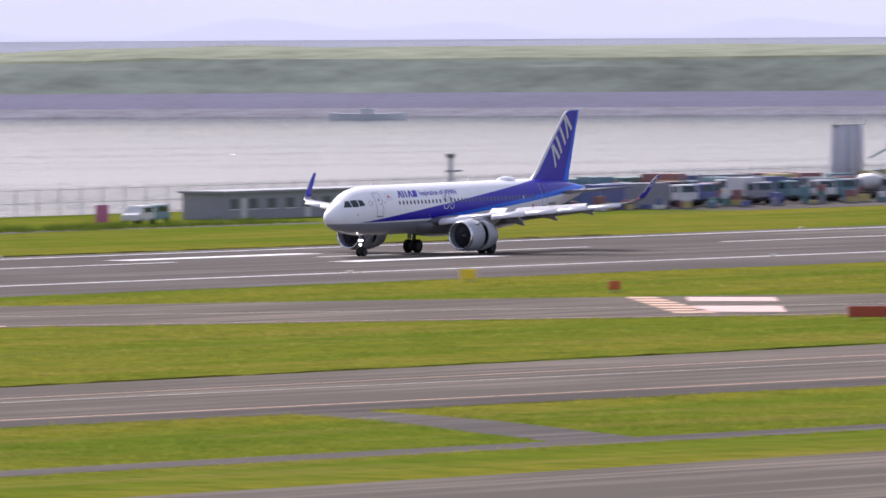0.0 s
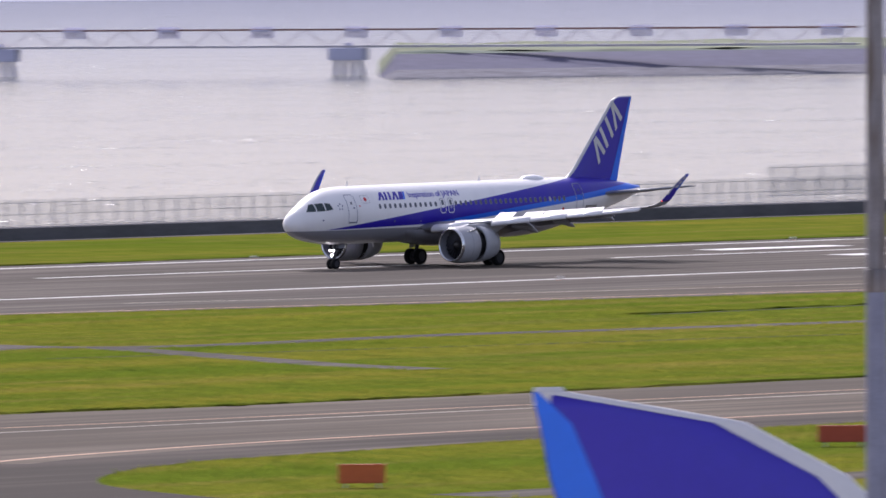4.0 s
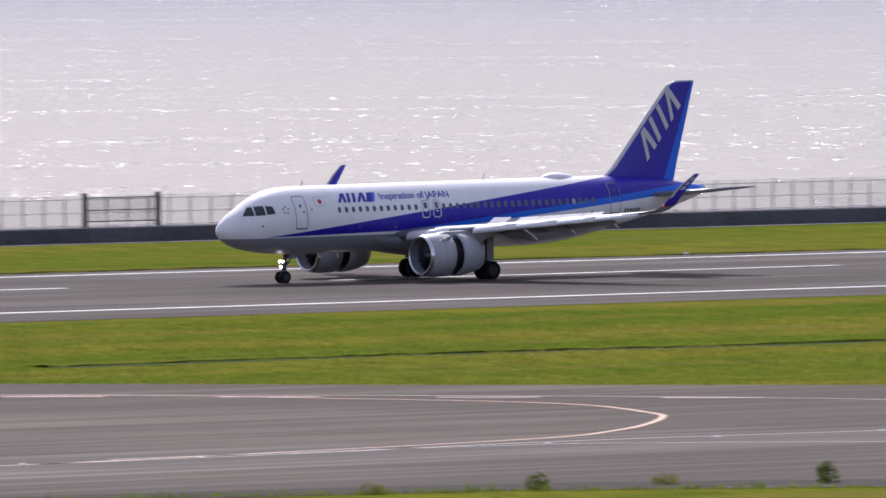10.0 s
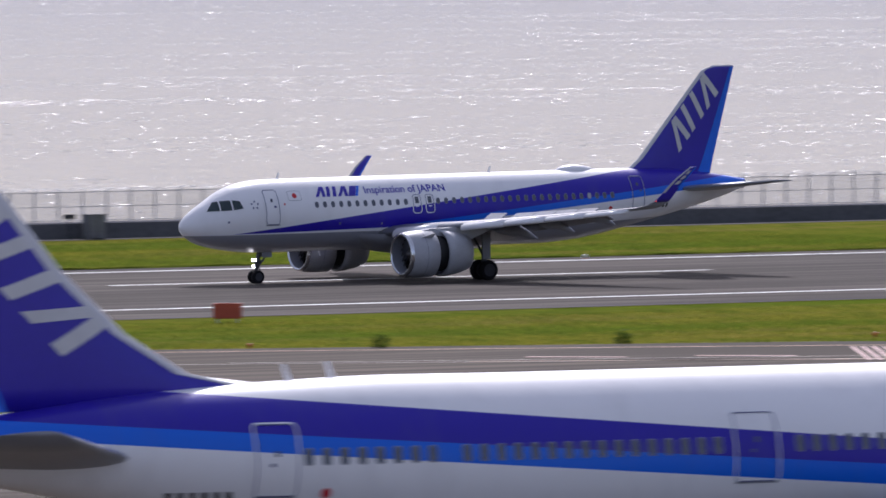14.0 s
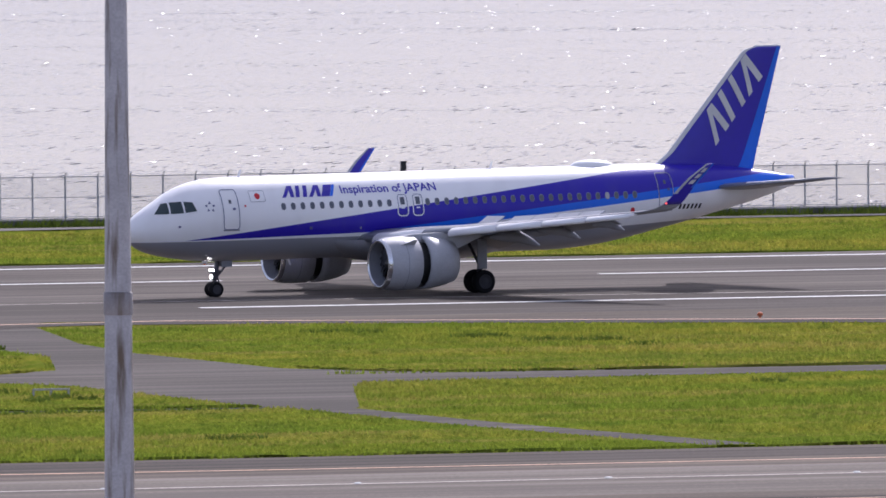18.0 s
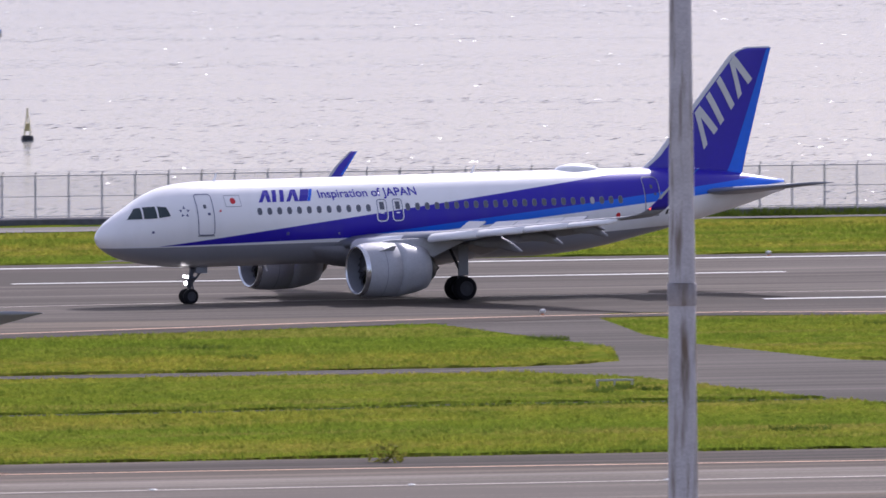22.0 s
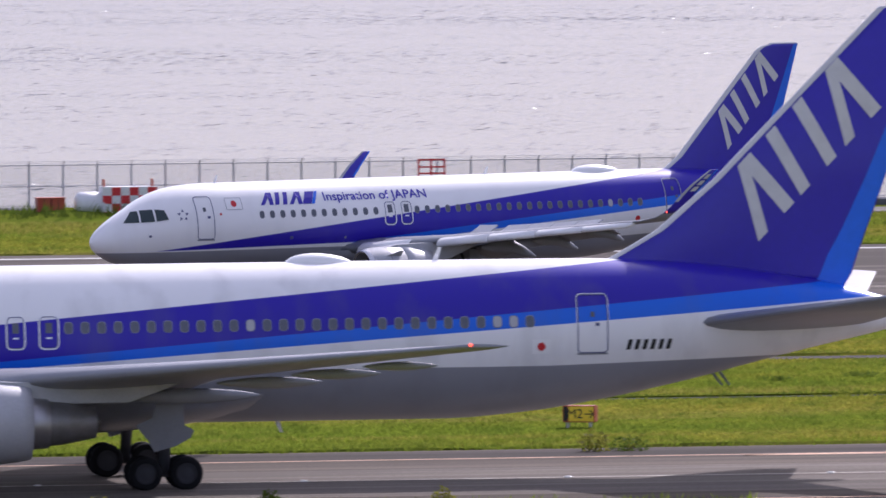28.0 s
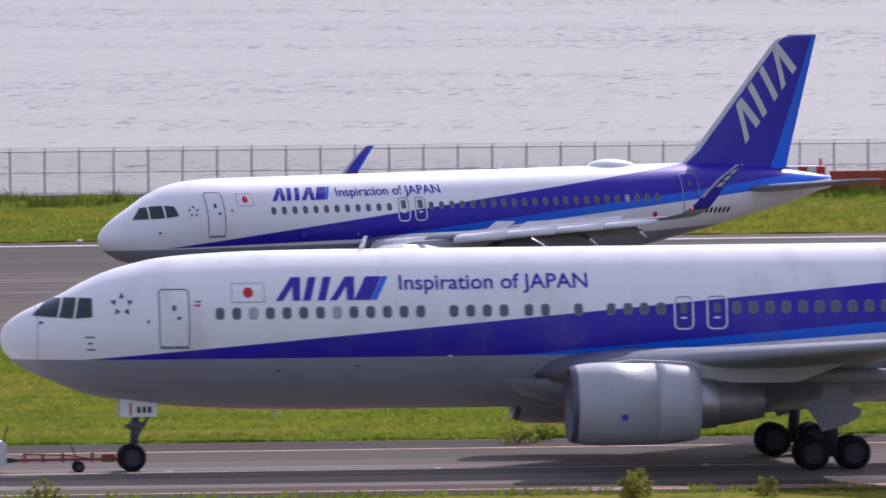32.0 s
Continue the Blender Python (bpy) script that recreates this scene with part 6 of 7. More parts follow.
fence(40, 262, 744.4, 0.60, 2.98, 1.905, "grey galvanised chain-link fence on the sea wall")
fence(385, 900, 744.4, 1.0, 2.9, 1.75, "grey galvanised chain-link fence on the sea wall")
fence(262, 385, 744.4, 1.0, 2.9, 1.9, "grey galvanised chain-link fence on the sea wall")
fence(900, 1250, 790.0, 0.0, 2.6, 3.5, "pale wire fence behind the works yard")
M_DARKPOST = plain("dark_steel_post", (0.03, 0.03, 0.035), 0.6, 0.2)
for x, z0, z1, r in ((732.5, 1.0, 2.95, 0.20), (649.8, 1.0, 3.05, 0.20), (565.3, 1.0, 3.05, 0.22), (538.5, 1.0, 3.25, 0.17), (544.6, 1.0, 3.25, 0.17), (212.1, 0.6, 3.5, 0.16), (920.0, 0.0, 3.1, 0.2)):
    th = thing("marker_post", "dark upright steel post beside the fence", "post", "dark posts by the fence", Matrix.Translation((x, 743.8, z0)))
    part("shaft", boxed(-r, r, -0.1, 0.1, 0, z1 - z0, 0.02), M_DARKPOST, th)
    part("cap", boxed(-r * 1.15, r * 1.15, -0.13, 0.13, z1 - z0, z1 - z0 + 0.06, 0.01), M_DARKPOST, th)
th = thing("fence_gate", "dark steel gate in the fence", "gate", "", Matrix.Translation((538.5, 743.8, 1.0)))
for z in (0.35, 1.1, 1.95):
    part("gate_rail", boxed(0.1, 6.0, -0.03, 0.03, z, z + 0.07), M_DARKPOST, th)
for k in range(13):
    part("gate_bar", boxed(0.4 + k * 0.43, 0.45 + k * 0.43, -0.02, 0.02, 0.3, 2.0), M_DARKPOST, th)

# ---------------------------------------------------------------- signs and lights on the field
M_YELLOW = plain("sign_yellow", (0.88, 0.62, 0.03), 0.45, spread=0.1)
M_SIGNRED = plain("sign_red", (0.42, 0.065, 0.03), 0.5, spread=0.15)
M_TOWRED = plain("scuffed_dark_red", (0.26, 0.055, 0.045), 0.55, spread=0.3, scale=4)
M_SIGNORANGE = plain("sign_orange", (0.55, 0.12, 0.03), 0.5, spread=0.15)


def words(text, size, mat, parent, m):
    cu = bpy.data.curves.new("words", "FONT")
    cu.body, cu.size, cu.align_x, cu.align_y, cu.extrude = text, size, "CENTER", "CENTER", 0.004
    ob = new("words", cu)
    me = bpy.data.meshes.new_from_object(ob.evaluated_get(bpy.context.evaluated_depsgraph_get()))
    bpy.data.objects.remove(ob)
    me.transform(m)
    me.materials.clear()
    me.materials.append(mat)
    q = new("lettering", me)
    q.parent = parent
    return q


def field_sign(x, y, w, h, turn, face, label, text="", side_mat=None, d=0.25, ink=None, black=0.0):
    th = thing("taxiway_sign", label, "sign", "field signs", pose(x, y, 0, 0, 0, turn))
    part("case", boxed(-w / 2, w / 2, 0.0, d, 0.22, 0.22 + h, 0.03), side_mat or face, th)
    fc = part("face_panel", boxed(-w / 2 + 0.04 + black * w, w / 2 - 0.04, -0.012, 0.002, 0.26, 0.18 + h, 0.004), face, th)
    if black:
        part("face_panel", boxed(-w / 2 + 0.04, -w / 2 + black * w, -0.012, 0.002, 0.26, 0.18 + h, 0.004), M_BLACK, th, "black end panel")
    for sx in (-0.35, 0.35):
        part("leg", boxed(sx * w - 0.05, sx * w + 0.05, 0.05, 0.17, 0.0, 0.24), M_GALV, th)
    if text:
        words(text, h * 0.80, ink or M_BLACK, th, Matrix.Translation((black * w / 2, -0.018, 0.21 + h / 2)) @ Matrix.Rotation(radians(90), 4, "X"))
    return th


field_sign(92.66, 509.0, 1.27, 0.64, -26, M_YELLOW, "yellow and black taxiway sign with a red side", "M2\u2192", M_SIGNRED, 0.5, None, 0.16)
field_sign(355.3, 417.6, 2.2, 0.75, -38, M_YELLOW, "yellow and black taxiway sign", "E1", M_BLACK, 0.3, None, 0.45)
field_sign(806.1, 614.1, 1.9, 0.85, -50, M_YELLOW, "yellow and black sign in the grass", "", M_BLACK, 0.3, None, 0.4)
field_sign(857.8, 605.7, 1.2, 0.75, -50, M_YELLOW, "small yellow sign in the grass", "", M_YELLOW, 0.3)
field_sign(835.7, 576.7, 0.9, 0.65, -50, M_SIGNORANGE, "small orange equipment box in the grass", "", M_SIGNORANGE, 0.4)
field_sign(516.2, 605.4, 1.05, 0.72, -58, M_YELLOW, "small yellow sign with a red side", "", M_SIGNRED, 0.5)
for x, y, w, h, turn, mat in ((781.4, 517.9, 3.0, 0.75, -50, M_SIGNRED), (489.9, 425.5, 2.4, 0.8, -48, M_SIGNRED), (488.5, 397.0, 2.8, 0.85, -48, M_SIGNRED), (443.4, 413.5, 2.1, 0.85, -44, M_SIGNORANGE), (430.7, 523.6, 1.95, 0.80, -22, M_SIGNORANGE),
                              (381.8, 584.0, 1.5, 0.85, -30, M_SIGNRED), (356.8, 612.0, 1.5, 0.82, -30, M_SIGNRED), (284.7, 534.9, 1.0, 0.85, -25, M_SIGNORANGE)):
    field_sign(x, y, w, h, turn, mat, "plain red-orange sign board in the grass", "", mat, 0.35)


def edge_light(x, y, mat, label):
    th = thing("edge_light", label, "light", "airfield edge lights", Matrix.Translation((x, y, 0.02)))
    part("stem", rod(bmesh.new(), (0, 0, 0), (0, 0, 0.10), 0.06, 0.05), M_SIGNORANGE, th)
    bm = bmesh.new()
    bmesh.ops.create_icosphere(bm, subdivisions=2, radius=0.14, matrix=Matrix.Translation((0, 0, 0.17)) @ Matrix.Diagonal((1, 1, 0.8, 1)))
    part("lens", bm, mat, th, "pale glass lens", True)


M_LENS = plain("lamp_lens", (0.75, 0.74, 0.70), 0.15, spread=0.05)
for k in range(17):
    if k > 6:
        edge_light(95 + 60 * k, 629.3, M_LENS, "small white runway edge light")
    edge_light(65 + 60 * k, 686.8, M_LENS, "small white runway edge light")
edge_light(155.6, 618.4, M_LENS, "small white runway edge light")
for x, y in ((191, 609), (371.6, 572.9), (340, 581), (572, 575)):
    edge_light(x, y, M_SIGNORANGE, "small orange taxiway light")
for k in range(14):
    for y, x0 in ((474.5, 48), (473.6, 330)):
        th = thing("inset_light", "flat pale light set in the taxiway", "light", "inset taxiway lights", Matrix.Translation((x0 + k * 9.5, y, 0.03)))
        part("dome", revolve(bmesh.new(), [(0, 0.16), (0.02, 0.15), (0.05, 0.10), (0.06, 0.0)], (0, 0, 0), 12), M_LENS, th).rotation_euler = (0, radians(-90), 0)
# low frame in the grass
th = thing("low_rail", "low grey steel rail standing in the grass", "rail", "", Matrix.Translation((139.8, 546.6, 0)))
part("top_bar", boxed(0, 1.6, -0.04, 0.04, 0.24, 0.32, 0.01), M_GALV, th)
for x in (0.05, 0.8, 1.55):
    part("leg", boxed(x - 0.04, x + 0.04, -0.03, 0.03, 0, 0.24), M_GALV, th)
th = thing("junction_box", "small grey box on a post in the grass", "box", "", Matrix.Translation((571.7, 575.1, 0)))
part("cabinet", boxed(-0.3, 0.3, -0.2, 0.2, 0.1, 0.65, 0.03), M_CONC, th)
part("plinth", boxed(-0.35, 0.35, -0.25, 0.25, 0, 0.1), M_CONC, th)

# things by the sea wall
# pale paint, lifted further to stand in for haze on the far tower
M_PALEHAZED = plain("pale_paint_hazed", (0.74, 0.74, 0.76), 0.5)
def chest(x, w, z1, mat, label, name="equipment_chest", y=740.6, d=1.0, z0=0.0):
    th = thing(name, label, "box", "", Matrix.Translation((x, y, z0)))
    part("body", boxed(0, w, 0, d, 0.08, z1, 0.03), mat, th)
    part("lid", boxed(-0.04, w + 0.04, -0.04, d + 0.04, z1, z1 + 0.07, 0.02), mat, th)
    for sx in (0.12, w - 0.12):
        part("foot", boxed(sx - 0.08, sx + 0.08, 0.05, d - 0.05, 0, 0.08), M_CONC, th)
    part("seam", boxed(w / 2 - 0.015, w / 2 + 0.015, -0.012, 0.01, 0.12, z1 - 0.03), M_BLACK, th)
    return th
chest(104.7, 0.74, 1.22, M_SIGNRED, "dull red steel chest by the sea wall", z0=0.0)
chest(105.5, 0.74, 1.22, M_SIGNRED, "dull red steel chest by the sea wall", z0=0.0)
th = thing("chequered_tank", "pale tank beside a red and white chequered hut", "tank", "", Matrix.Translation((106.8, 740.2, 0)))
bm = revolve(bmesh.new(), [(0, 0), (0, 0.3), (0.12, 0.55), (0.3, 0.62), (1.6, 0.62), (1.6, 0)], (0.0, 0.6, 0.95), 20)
part("tank", bm, M_PALEHAZED, th, "pale rounded tank", True)
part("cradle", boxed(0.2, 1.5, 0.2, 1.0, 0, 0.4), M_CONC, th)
hut = part("hut", boxed(1.45, 4.5, 0.0, 1.4, 0, 1.85, 0.02), M_PALEHAZED, th)
for i in range(6):
    for j in range(4):
        if (i + j) % 2 == 0:
            part("red_square", boxed(1.47 + i * 0.5, 1.47 + (i + 1) * 0.5, -0.012, 0.0, 0.02 + j * 0.45, 0.02 + (j + 1) * 0.45), M_RED, hut)
for x in (1.6, 4.3):
    part("roof_light", rod(bmesh.new(), (x, 0.6, 1.85), (x, 0.6, 2.25), 0.08, 0.08), M_SIGNRED, hut)
th = thing("lattice_stand", "red steel lattice frame above the fence", "frame", "", Matrix.Translation((126.0, 741.2, 0.0)))
for x in (0.05, 0.75, 1.5):
    part("upright", boxed(x - 0.05, x + 0.05, -0.05, 0.05, 0, 3.15), M_RED, th)
for z in (2.3, 2.65, 3.05):
    part("crossbar", boxed(0, 1.55, -0.04, 0.04, z, z + 0.09), M_RED, th)
for x, h in ((130.1, 1.9),):
    th = thing("red_post", "red and white painted marker post", "post", "", Matrix.Translation((x, 740.5, 0)))
    part("shaft", boxed(-0.17, 0.17, -0.1, 0.1, 0, h, 0.02), M_RED, th)
    part("band", boxed(-0.18, 0.18, -0.11, 0.11, h * 0.45, h * 0.6), M_PALEHAZED, th)
chest(136.1, 1.05, 1.45, M_CONC, "grey equipment cabinet by the sea wall")
th = thing("red_container", "long dull red barrier by the sea wall", "barrier", "", Matrix.Translation((111.6, 740.6, 0)))
part("panel", boxed(0, 4.6, 0, 0.5, 0.15, 1.55, 0.03), M_SIGNRED, th)
for k in range(5):
    part("stiffener", boxed(0.2 + k * 1.02, 0.3 + k * 1.02, -0.05, 0.0, 0.15, 1.55), M_SIGNRED, th)
for x in (0.3, 4.3):
    part("foot", boxed(x - 0.15, x + 0.15, -0.2, 0.7, 0, 0.15), M_CONC, th)
chest(421.9, 1.1, 1.5, M_CONC, "grey equipment cabinet by the sea wall")
th = thing("field_lamp", "small dark lamp stand by the sea wall", "lamp", "", Matrix.Translation((420.5, 740.8, 0)))
part("stand", rod(bmesh.new(), (0, 0, 0), (0, 0, 1.5), 0.05), M_DARKPOST, th)
for s in (-0.3, 0, 0.3):
    part("lamp_head", boxed(s - 0.1, s + 0.1, -0.1, 0.1, 1.3, 1.6, 0.02), M_DARKPOST, th)
for x in (741.4, 744.4, 747.0):
    chest(x, 0.55, 1.1, M_PALEHAZED, "small pale utility cabinet by the sea wall", y=740.8, d=0.6)
th = thing("red_marker", "small red and white marker by the sea wall", "marker", "", Matrix.Translation((577.9, 740.8, 0)))
part("board", boxed(-0.7, 0.7, 0, 0.1, 0.35, 0.75), M_SIGNRED, th)
part("leg", boxed(-0.05, 0.05, 0.02, 0.08, 0, 1.2), M_PALEHAZED, th)
for x in (182.5, 184.3, 227.0):
    th = thing("fence_notice", "small dark notice plate on the fence", "sign", "fence notices", Matrix.Translation((x, 744.25, 1.45)))
    part("plate", boxed(-0.2, 0.2, -0.02, 0.0, 0, 0.4, 0.01), M_AIRGREY, th)
    part("border", boxed(-0.22, 0.22, -0.005, 0.005, -0.02, 0.42), M_GALV, th)

# ---------------------------------------------------------------- masts near the camera
def mast_mat(name, col, rust):
    m = plain(name, col, 0.6, 0.3, spread=0.2, scale=6, fine=40)
    t = m.node_tree
    b = t.nodes["Principled BSDF"]
    src = b.inputs["Base Color"].links[0].from_socket
    tc, mp, q = t.nodes.new("ShaderNodeTexCoord"), t.nodes.new("ShaderNodeMapping"), t.nodes.new("ShaderNodeTexNoise")
    mp.inputs["Scale"].default_value = (9, 9, 0.9)
    q.inputs["Scale"].default_value, q.inputs["Detail"].default_value = 1.0, 7
    t.links.new(tc.outputs["Object"], mp.inputs[0]), t.links.new(mp.outputs[0], q.inputs["Vector"])
    r = t.nodes.new("ShaderNodeMapRange")
    r.inputs[1].default_value, r.inputs[2].default_value = 1 - rust, 1 - rust + 0.12
    t.links.new(q.outputs[0], r.inputs[0])
    t.links.new(mix_col(t, r.outputs[0], src, (0.10, 0.075, 0.055)), b.inputs["Base Color"])
    return m


M_MAST, M_MASTDARK = mast_mat("mast_paint", (0.31, 0.305, 0.325), 0.46), mast_mat("mast_upper_paint", (0.20, 0.19, 0.20), 0.50)
M_MASTMID = mast_mat("mast_blue_grey_paint", (0.20, 0.21, 0.28), 0.40)
M_MASTBIG = mast_mat("thick_mast_paint", (0.44, 0.44, 0.50), 0.36)


def mast(az, dist, zr, dia0, dia1, z0, z1, joint, label, upper, lower):
    """A tapered lighting mast; dia0 at height z0, dia1 at z1."""
    x, y = dist * math.sin(radians(az)), dist * math.cos(radians(az))
    th = thing("light_mast", label, "mast", "tall light masts", Matrix.Translation((x, y, 0)))
    k = (dia1 - dia0) / (z1 - z0)
    r = lambda z: max(0.06, (dia0 + k * (z - z0)) / 2)
    def tube(a, b):
        n = 28
        return loft(bmesh.new(), [[(r(z) * math.cos(2 * math.pi * j / n), r(z) * math.sin(2 * math.pi * j / n), z) for j in range(n)] for z in np.linspace(a, b, 6)], cap=False)
    part("lower_shaft", tube(0.0, joint), lower, th, "grey painted steel shaft", True)
    part("upper_shaft", tube(joint, zr), upper, th, "stained upper shaft", True)
    part("collar", loft(bmesh.new(), [[((r(joint) + e) * math.cos(2 * math.pi * j / 28), (r(joint) + e) * math.sin(2 * math.pi * j / 28), joint + z) for j in range(28)] for e, z in ((0.004, -0.11), (0.012, -0.10), (0.012, 0.10), (0.004, 0.11))]), M_MASTDARK, th, "", True)
    part("base_plate", boxed(-0.6, 0.6, -0.6, 0.6, 0, 0.08, 0.01), M_GALV, th)
    head = part("lamp_frame", boxed(-1.2, 1.2, -0.15, 0.15, zr, zr + 0.2, 0.02), M_GALV, th)
    for s in (-0.9, -0.3, 0.3, 0.9):
        part("floodlight", boxed(s - 0.22, s + 0.22, -0.35, 0.0, zr + 0.2, zr + 0.65, 0.04), M_DARKPOST, head)
    return th


def dia(width_deg, d):
    return 2 * d * math.tan(radians(width_deg / 2))


def at_dep(dep, d):
    return EYE[2] + d * math.tan(radians(dep))


for az, w0, w1, d0, d1, dj, up in ((49.170, 0.100, 0.072, -2.435, -0.339, -1.60, M_MASTDARK), (41.885, 0.100, 0.062, -2.622, -0.525, -2.2, M_MASTMID), (34.536, 0.115, 0.076, -2.783, -0.686, -2.3, M_MASTMID), (14.711, 0.126, 0.093, -3.084, -0.987, -2.255, M_MAST)):
    d = 130.0
    mast(az, d, 28.0, dia(w0, d), dia(w1, d), at_dep(d0, d), at_dep(d1, d), at_dep(dj, d), "tall tapered steel lighting mast with stained paint", up, M_MAST if up is M_MAST else M_MASTMID)
d = 62.0
th = mast(27.474, d, 28.0, dia(0.640, d), dia(0.606, d), at_dep(-2.886, d), at_dep(-0.79, d), at_dep(-3.6, d), "thick grey lighting mast with a cover plate", M_MASTBIG, M_MASTBIG)
# hand-hole cover on the side that faces the terminal
u = Vector((math.sin(radians(27.474)), math.cos(radians(27.474)), 0))
r = dia(0.62, d) / 2
zc = at_dep(-1.72, d)
rows = []
for z in np.linspace(zc - 0.205, zc + 0.205, 4):
    row = []
    for a in np.linspace(-42, 14, 8):
        q = Matrix.Rotation(radians(-a), 3, "Z") @ (-u)
        row.append(tuple(q * (r + 0.02)) [:2] + (z,))
    rows.append(row)
cover = part("hatch_cover", loft(bmesh.new(), rows, cap=False, closed=False), M_MAST, th, "curved hand-hole cover")
rows = []
for z in np.linspace(zc - 0.225, zc + 0.225, 4):
    row = []
    for a in np.linspace(-45, 17, 8):
        q = Matrix.Rotation(radians(-a), 3, "Z") @ (-u)
        row.append(tuple(q * (r + 0.008)) [:2] + (z,))
    rows.append(row)
part("hatch_gasket", loft(bmesh.new(), rows, cap=False, closed=False), M_DARKMETAL, cover, "rusty dark seam")

# ---------------------------------------------------------------- works yard beyond the runway
def paint(name, col):
    return plain(name, col, 0.4, spread=0.12, scale=1.0)


P_BLUE, P_WHITE, P_TEAL, P_RED, P_GREY, P_YEL, P_PURP, P_DKBLUE = (paint(n, c) for n, c in (("truck_blue", (0.10, 0.13, 0.26)), ("truck_white", (0.60, 0.60, 0.60)), ("truck_teal", (0.13, 0.24, 0.27)), ("truck_red", (0.26, 0.12, 0.12)),
                                                                                   ("truck_grey", (0.26, 0.26, 0.30)), ("truck_yellow", (0.45, 0.37, 0.14)), ("truck_magenta", (0.45, 0.10, 0.22)), ("truck_navy", (0.12, 0.14, 0.32))))


def truck(x, y, turn, ln, h, cab_mat, body_mat, label, kind="box"):
    th = thing("truck", label, "truck", "parked works vehicles", pose(x, y, 0, 0, 0, turn))
    w = 1.1
    part("chassis", boxed(0, ln, -0.9 * w, 0.9 * w, 0.45, 0.75), M_DARKPOST, th)
    bm = loft(bmesh.new(), [[(0.0, s, 0.6), (0.0, s, 1.35), (0.25, s, 2.15), (1.65, s, 2.2), (1.7, s, 0.6)] for s in (-w, w)])
    bmesh.ops.bevel(bm, geom=bm.edges[:], offset=0.06, segments=2, affect="EDGES")
    cab = part("cab", bm, cab_mat, th)
    part("windscreen", loft(bmesh.new(), [[(0.02, s, 1.42), (0.22, s, 2.08)] for s in (-0.9, 0.9)], cap=False, closed=False), M_GLASS, cab)
    for s in (-1, 1):
        part("side_window", boxed(0.45, 1.3, s * (w + 0.005) - 0.01, s * (w + 0.005) + 0.01, 1.4, 2.0), M_GLASS, cab)
    if kind == "box":
        part("cargo_box", boxed(1.85, ln, -1.15, 1.15, 0.8, h, 0.04), body_mat, th)
    elif kind == "mixer":
        bm = revolve(bmesh.new(), [(0, 0.25), (0.5, 0.65), (1.6, 0.9), (2.8, 0.8), (3.6, 0.4)], (1.9, 0, 1.75), 18)
        part("mixer_drum", bm, body_mat, th, "", True)
    elif kind == "crane":
        part("deck", boxed(1.85, ln, -1.1, 1.1, 0.8, 1.2), body_mat, th)
        part("boom", rod(bmesh.new(), (2.2, 0, 1.2), (ln * 0.8, 0, h + 1.6), 0.18, 0.12), body_mat, th)
        part("jib", rod(bmesh.new(), (ln * 0.8, 0, h + 1.6), (ln * 0.8 + 3.5, 0, h + 0.4), 0.12, 0.09), body_mat, th)
    else:
        part("tipper_bed", boxed(1.85, ln, -1.15, 1.15, 0.8, h * 0.6, 0.05), body_mat, th)
        part("headboard", boxed(1.85, 2.0, -1.15, 1.15, h * 0.6, h * 0.8), body_mat, th)
    for wx in (0.95, ln * 0.7, ln * 0.7 + 1.1):
        for s in (-1, 1):
            wheel(th, wx, s * 0.95, 0.48, 0.48, 0.3)
    return th


rnd = random.Random(4)
cols = [P_WHITE, P_TEAL, P_BLUE, P_GREY, P_RED, P_DKBLUE, P_WHITE, P_YEL, P_BLUE, P_GREY, P_RED, P_TEAL]
kinds = ["box", "box", "tipper", "mixer", "tipper", "box", "tipper", "tipper", "box", "box", "tipper", "box"]
for k in range(18):
    truck(1110 + k * 4.4, 757.5 + rnd.uniform(-1, 1) + (k % 3), 90 + rnd.uniform(-25, 10), rnd.uniform(5.0, 6.2), rnd.uniform(2.0, 2.7), cols[(k * 5) % 12], cols[(k + 3) % 12], "parked works truck in the yard behind the runway", kinds[(k * 7) % 12])
for k in range(13):
    truck(1114 + k * 5.2, 769.5 + rnd.uniform(-1, 1), 60 + rnd.uniform(-20, 40), rnd.uniform(5.0, 6.4), rnd.uniform(2.3, 3.0), cols[(k * 7 + 2) % 12], cols[(k * 3 + 1) % 12], "parked works truck in the yard behind the runway", kinds[(k + 5) % 12])
truck(979.0, 757.0, 20, 6.4, 2.4, P_DKBLUE, P_BLUE, "blue drilling truck parked on the verge", "crane")
truck(985.5, 757.5, 15, 6.0, 2.3, P_WHITE, P_BLUE, "white and blue works truck parked on the verge", "tipper")
truck(991.0, 758.0, 10, 6.2, 2.4, P_WHITE, P_GREY, "white works truck parked on the verge", "mixer")


def van(x, y, turn, mat, label):
    th = thing("van", label, "van", "parked works vehicles", pose(x, y, 0, 0, 0, turn))
    bm = loft(bmesh.new(), [[(0, s, 0.4), (0.05, s, 0.95), (0.8, s, 1.1), (1.4, s * 0.92, 1.75), (4.1, s * 0.92, 1.78), (4.3, s, 1.0), (4.3, s, 0.4)] for s in (-0.85, 0.85)])
    bmesh.ops.bevel(bm, geom=bm.edges[:], offset=0.07, segments=2, affect="EDGES")
    b = part("body", bm, mat, th)
    for s in (-1, 1):
        part("side_window", boxed(1.5, 3.9, s * 0.83 - 0.01, s * 0.83 + 0.01, 1.15, 1.6), M_GLASS, b)
    for wx in (0.85, 3.4):
        for s in (-1, 1):
            wheel(th, wx, s * 0.78, 0.32, 0.32, 0.2)
    return th


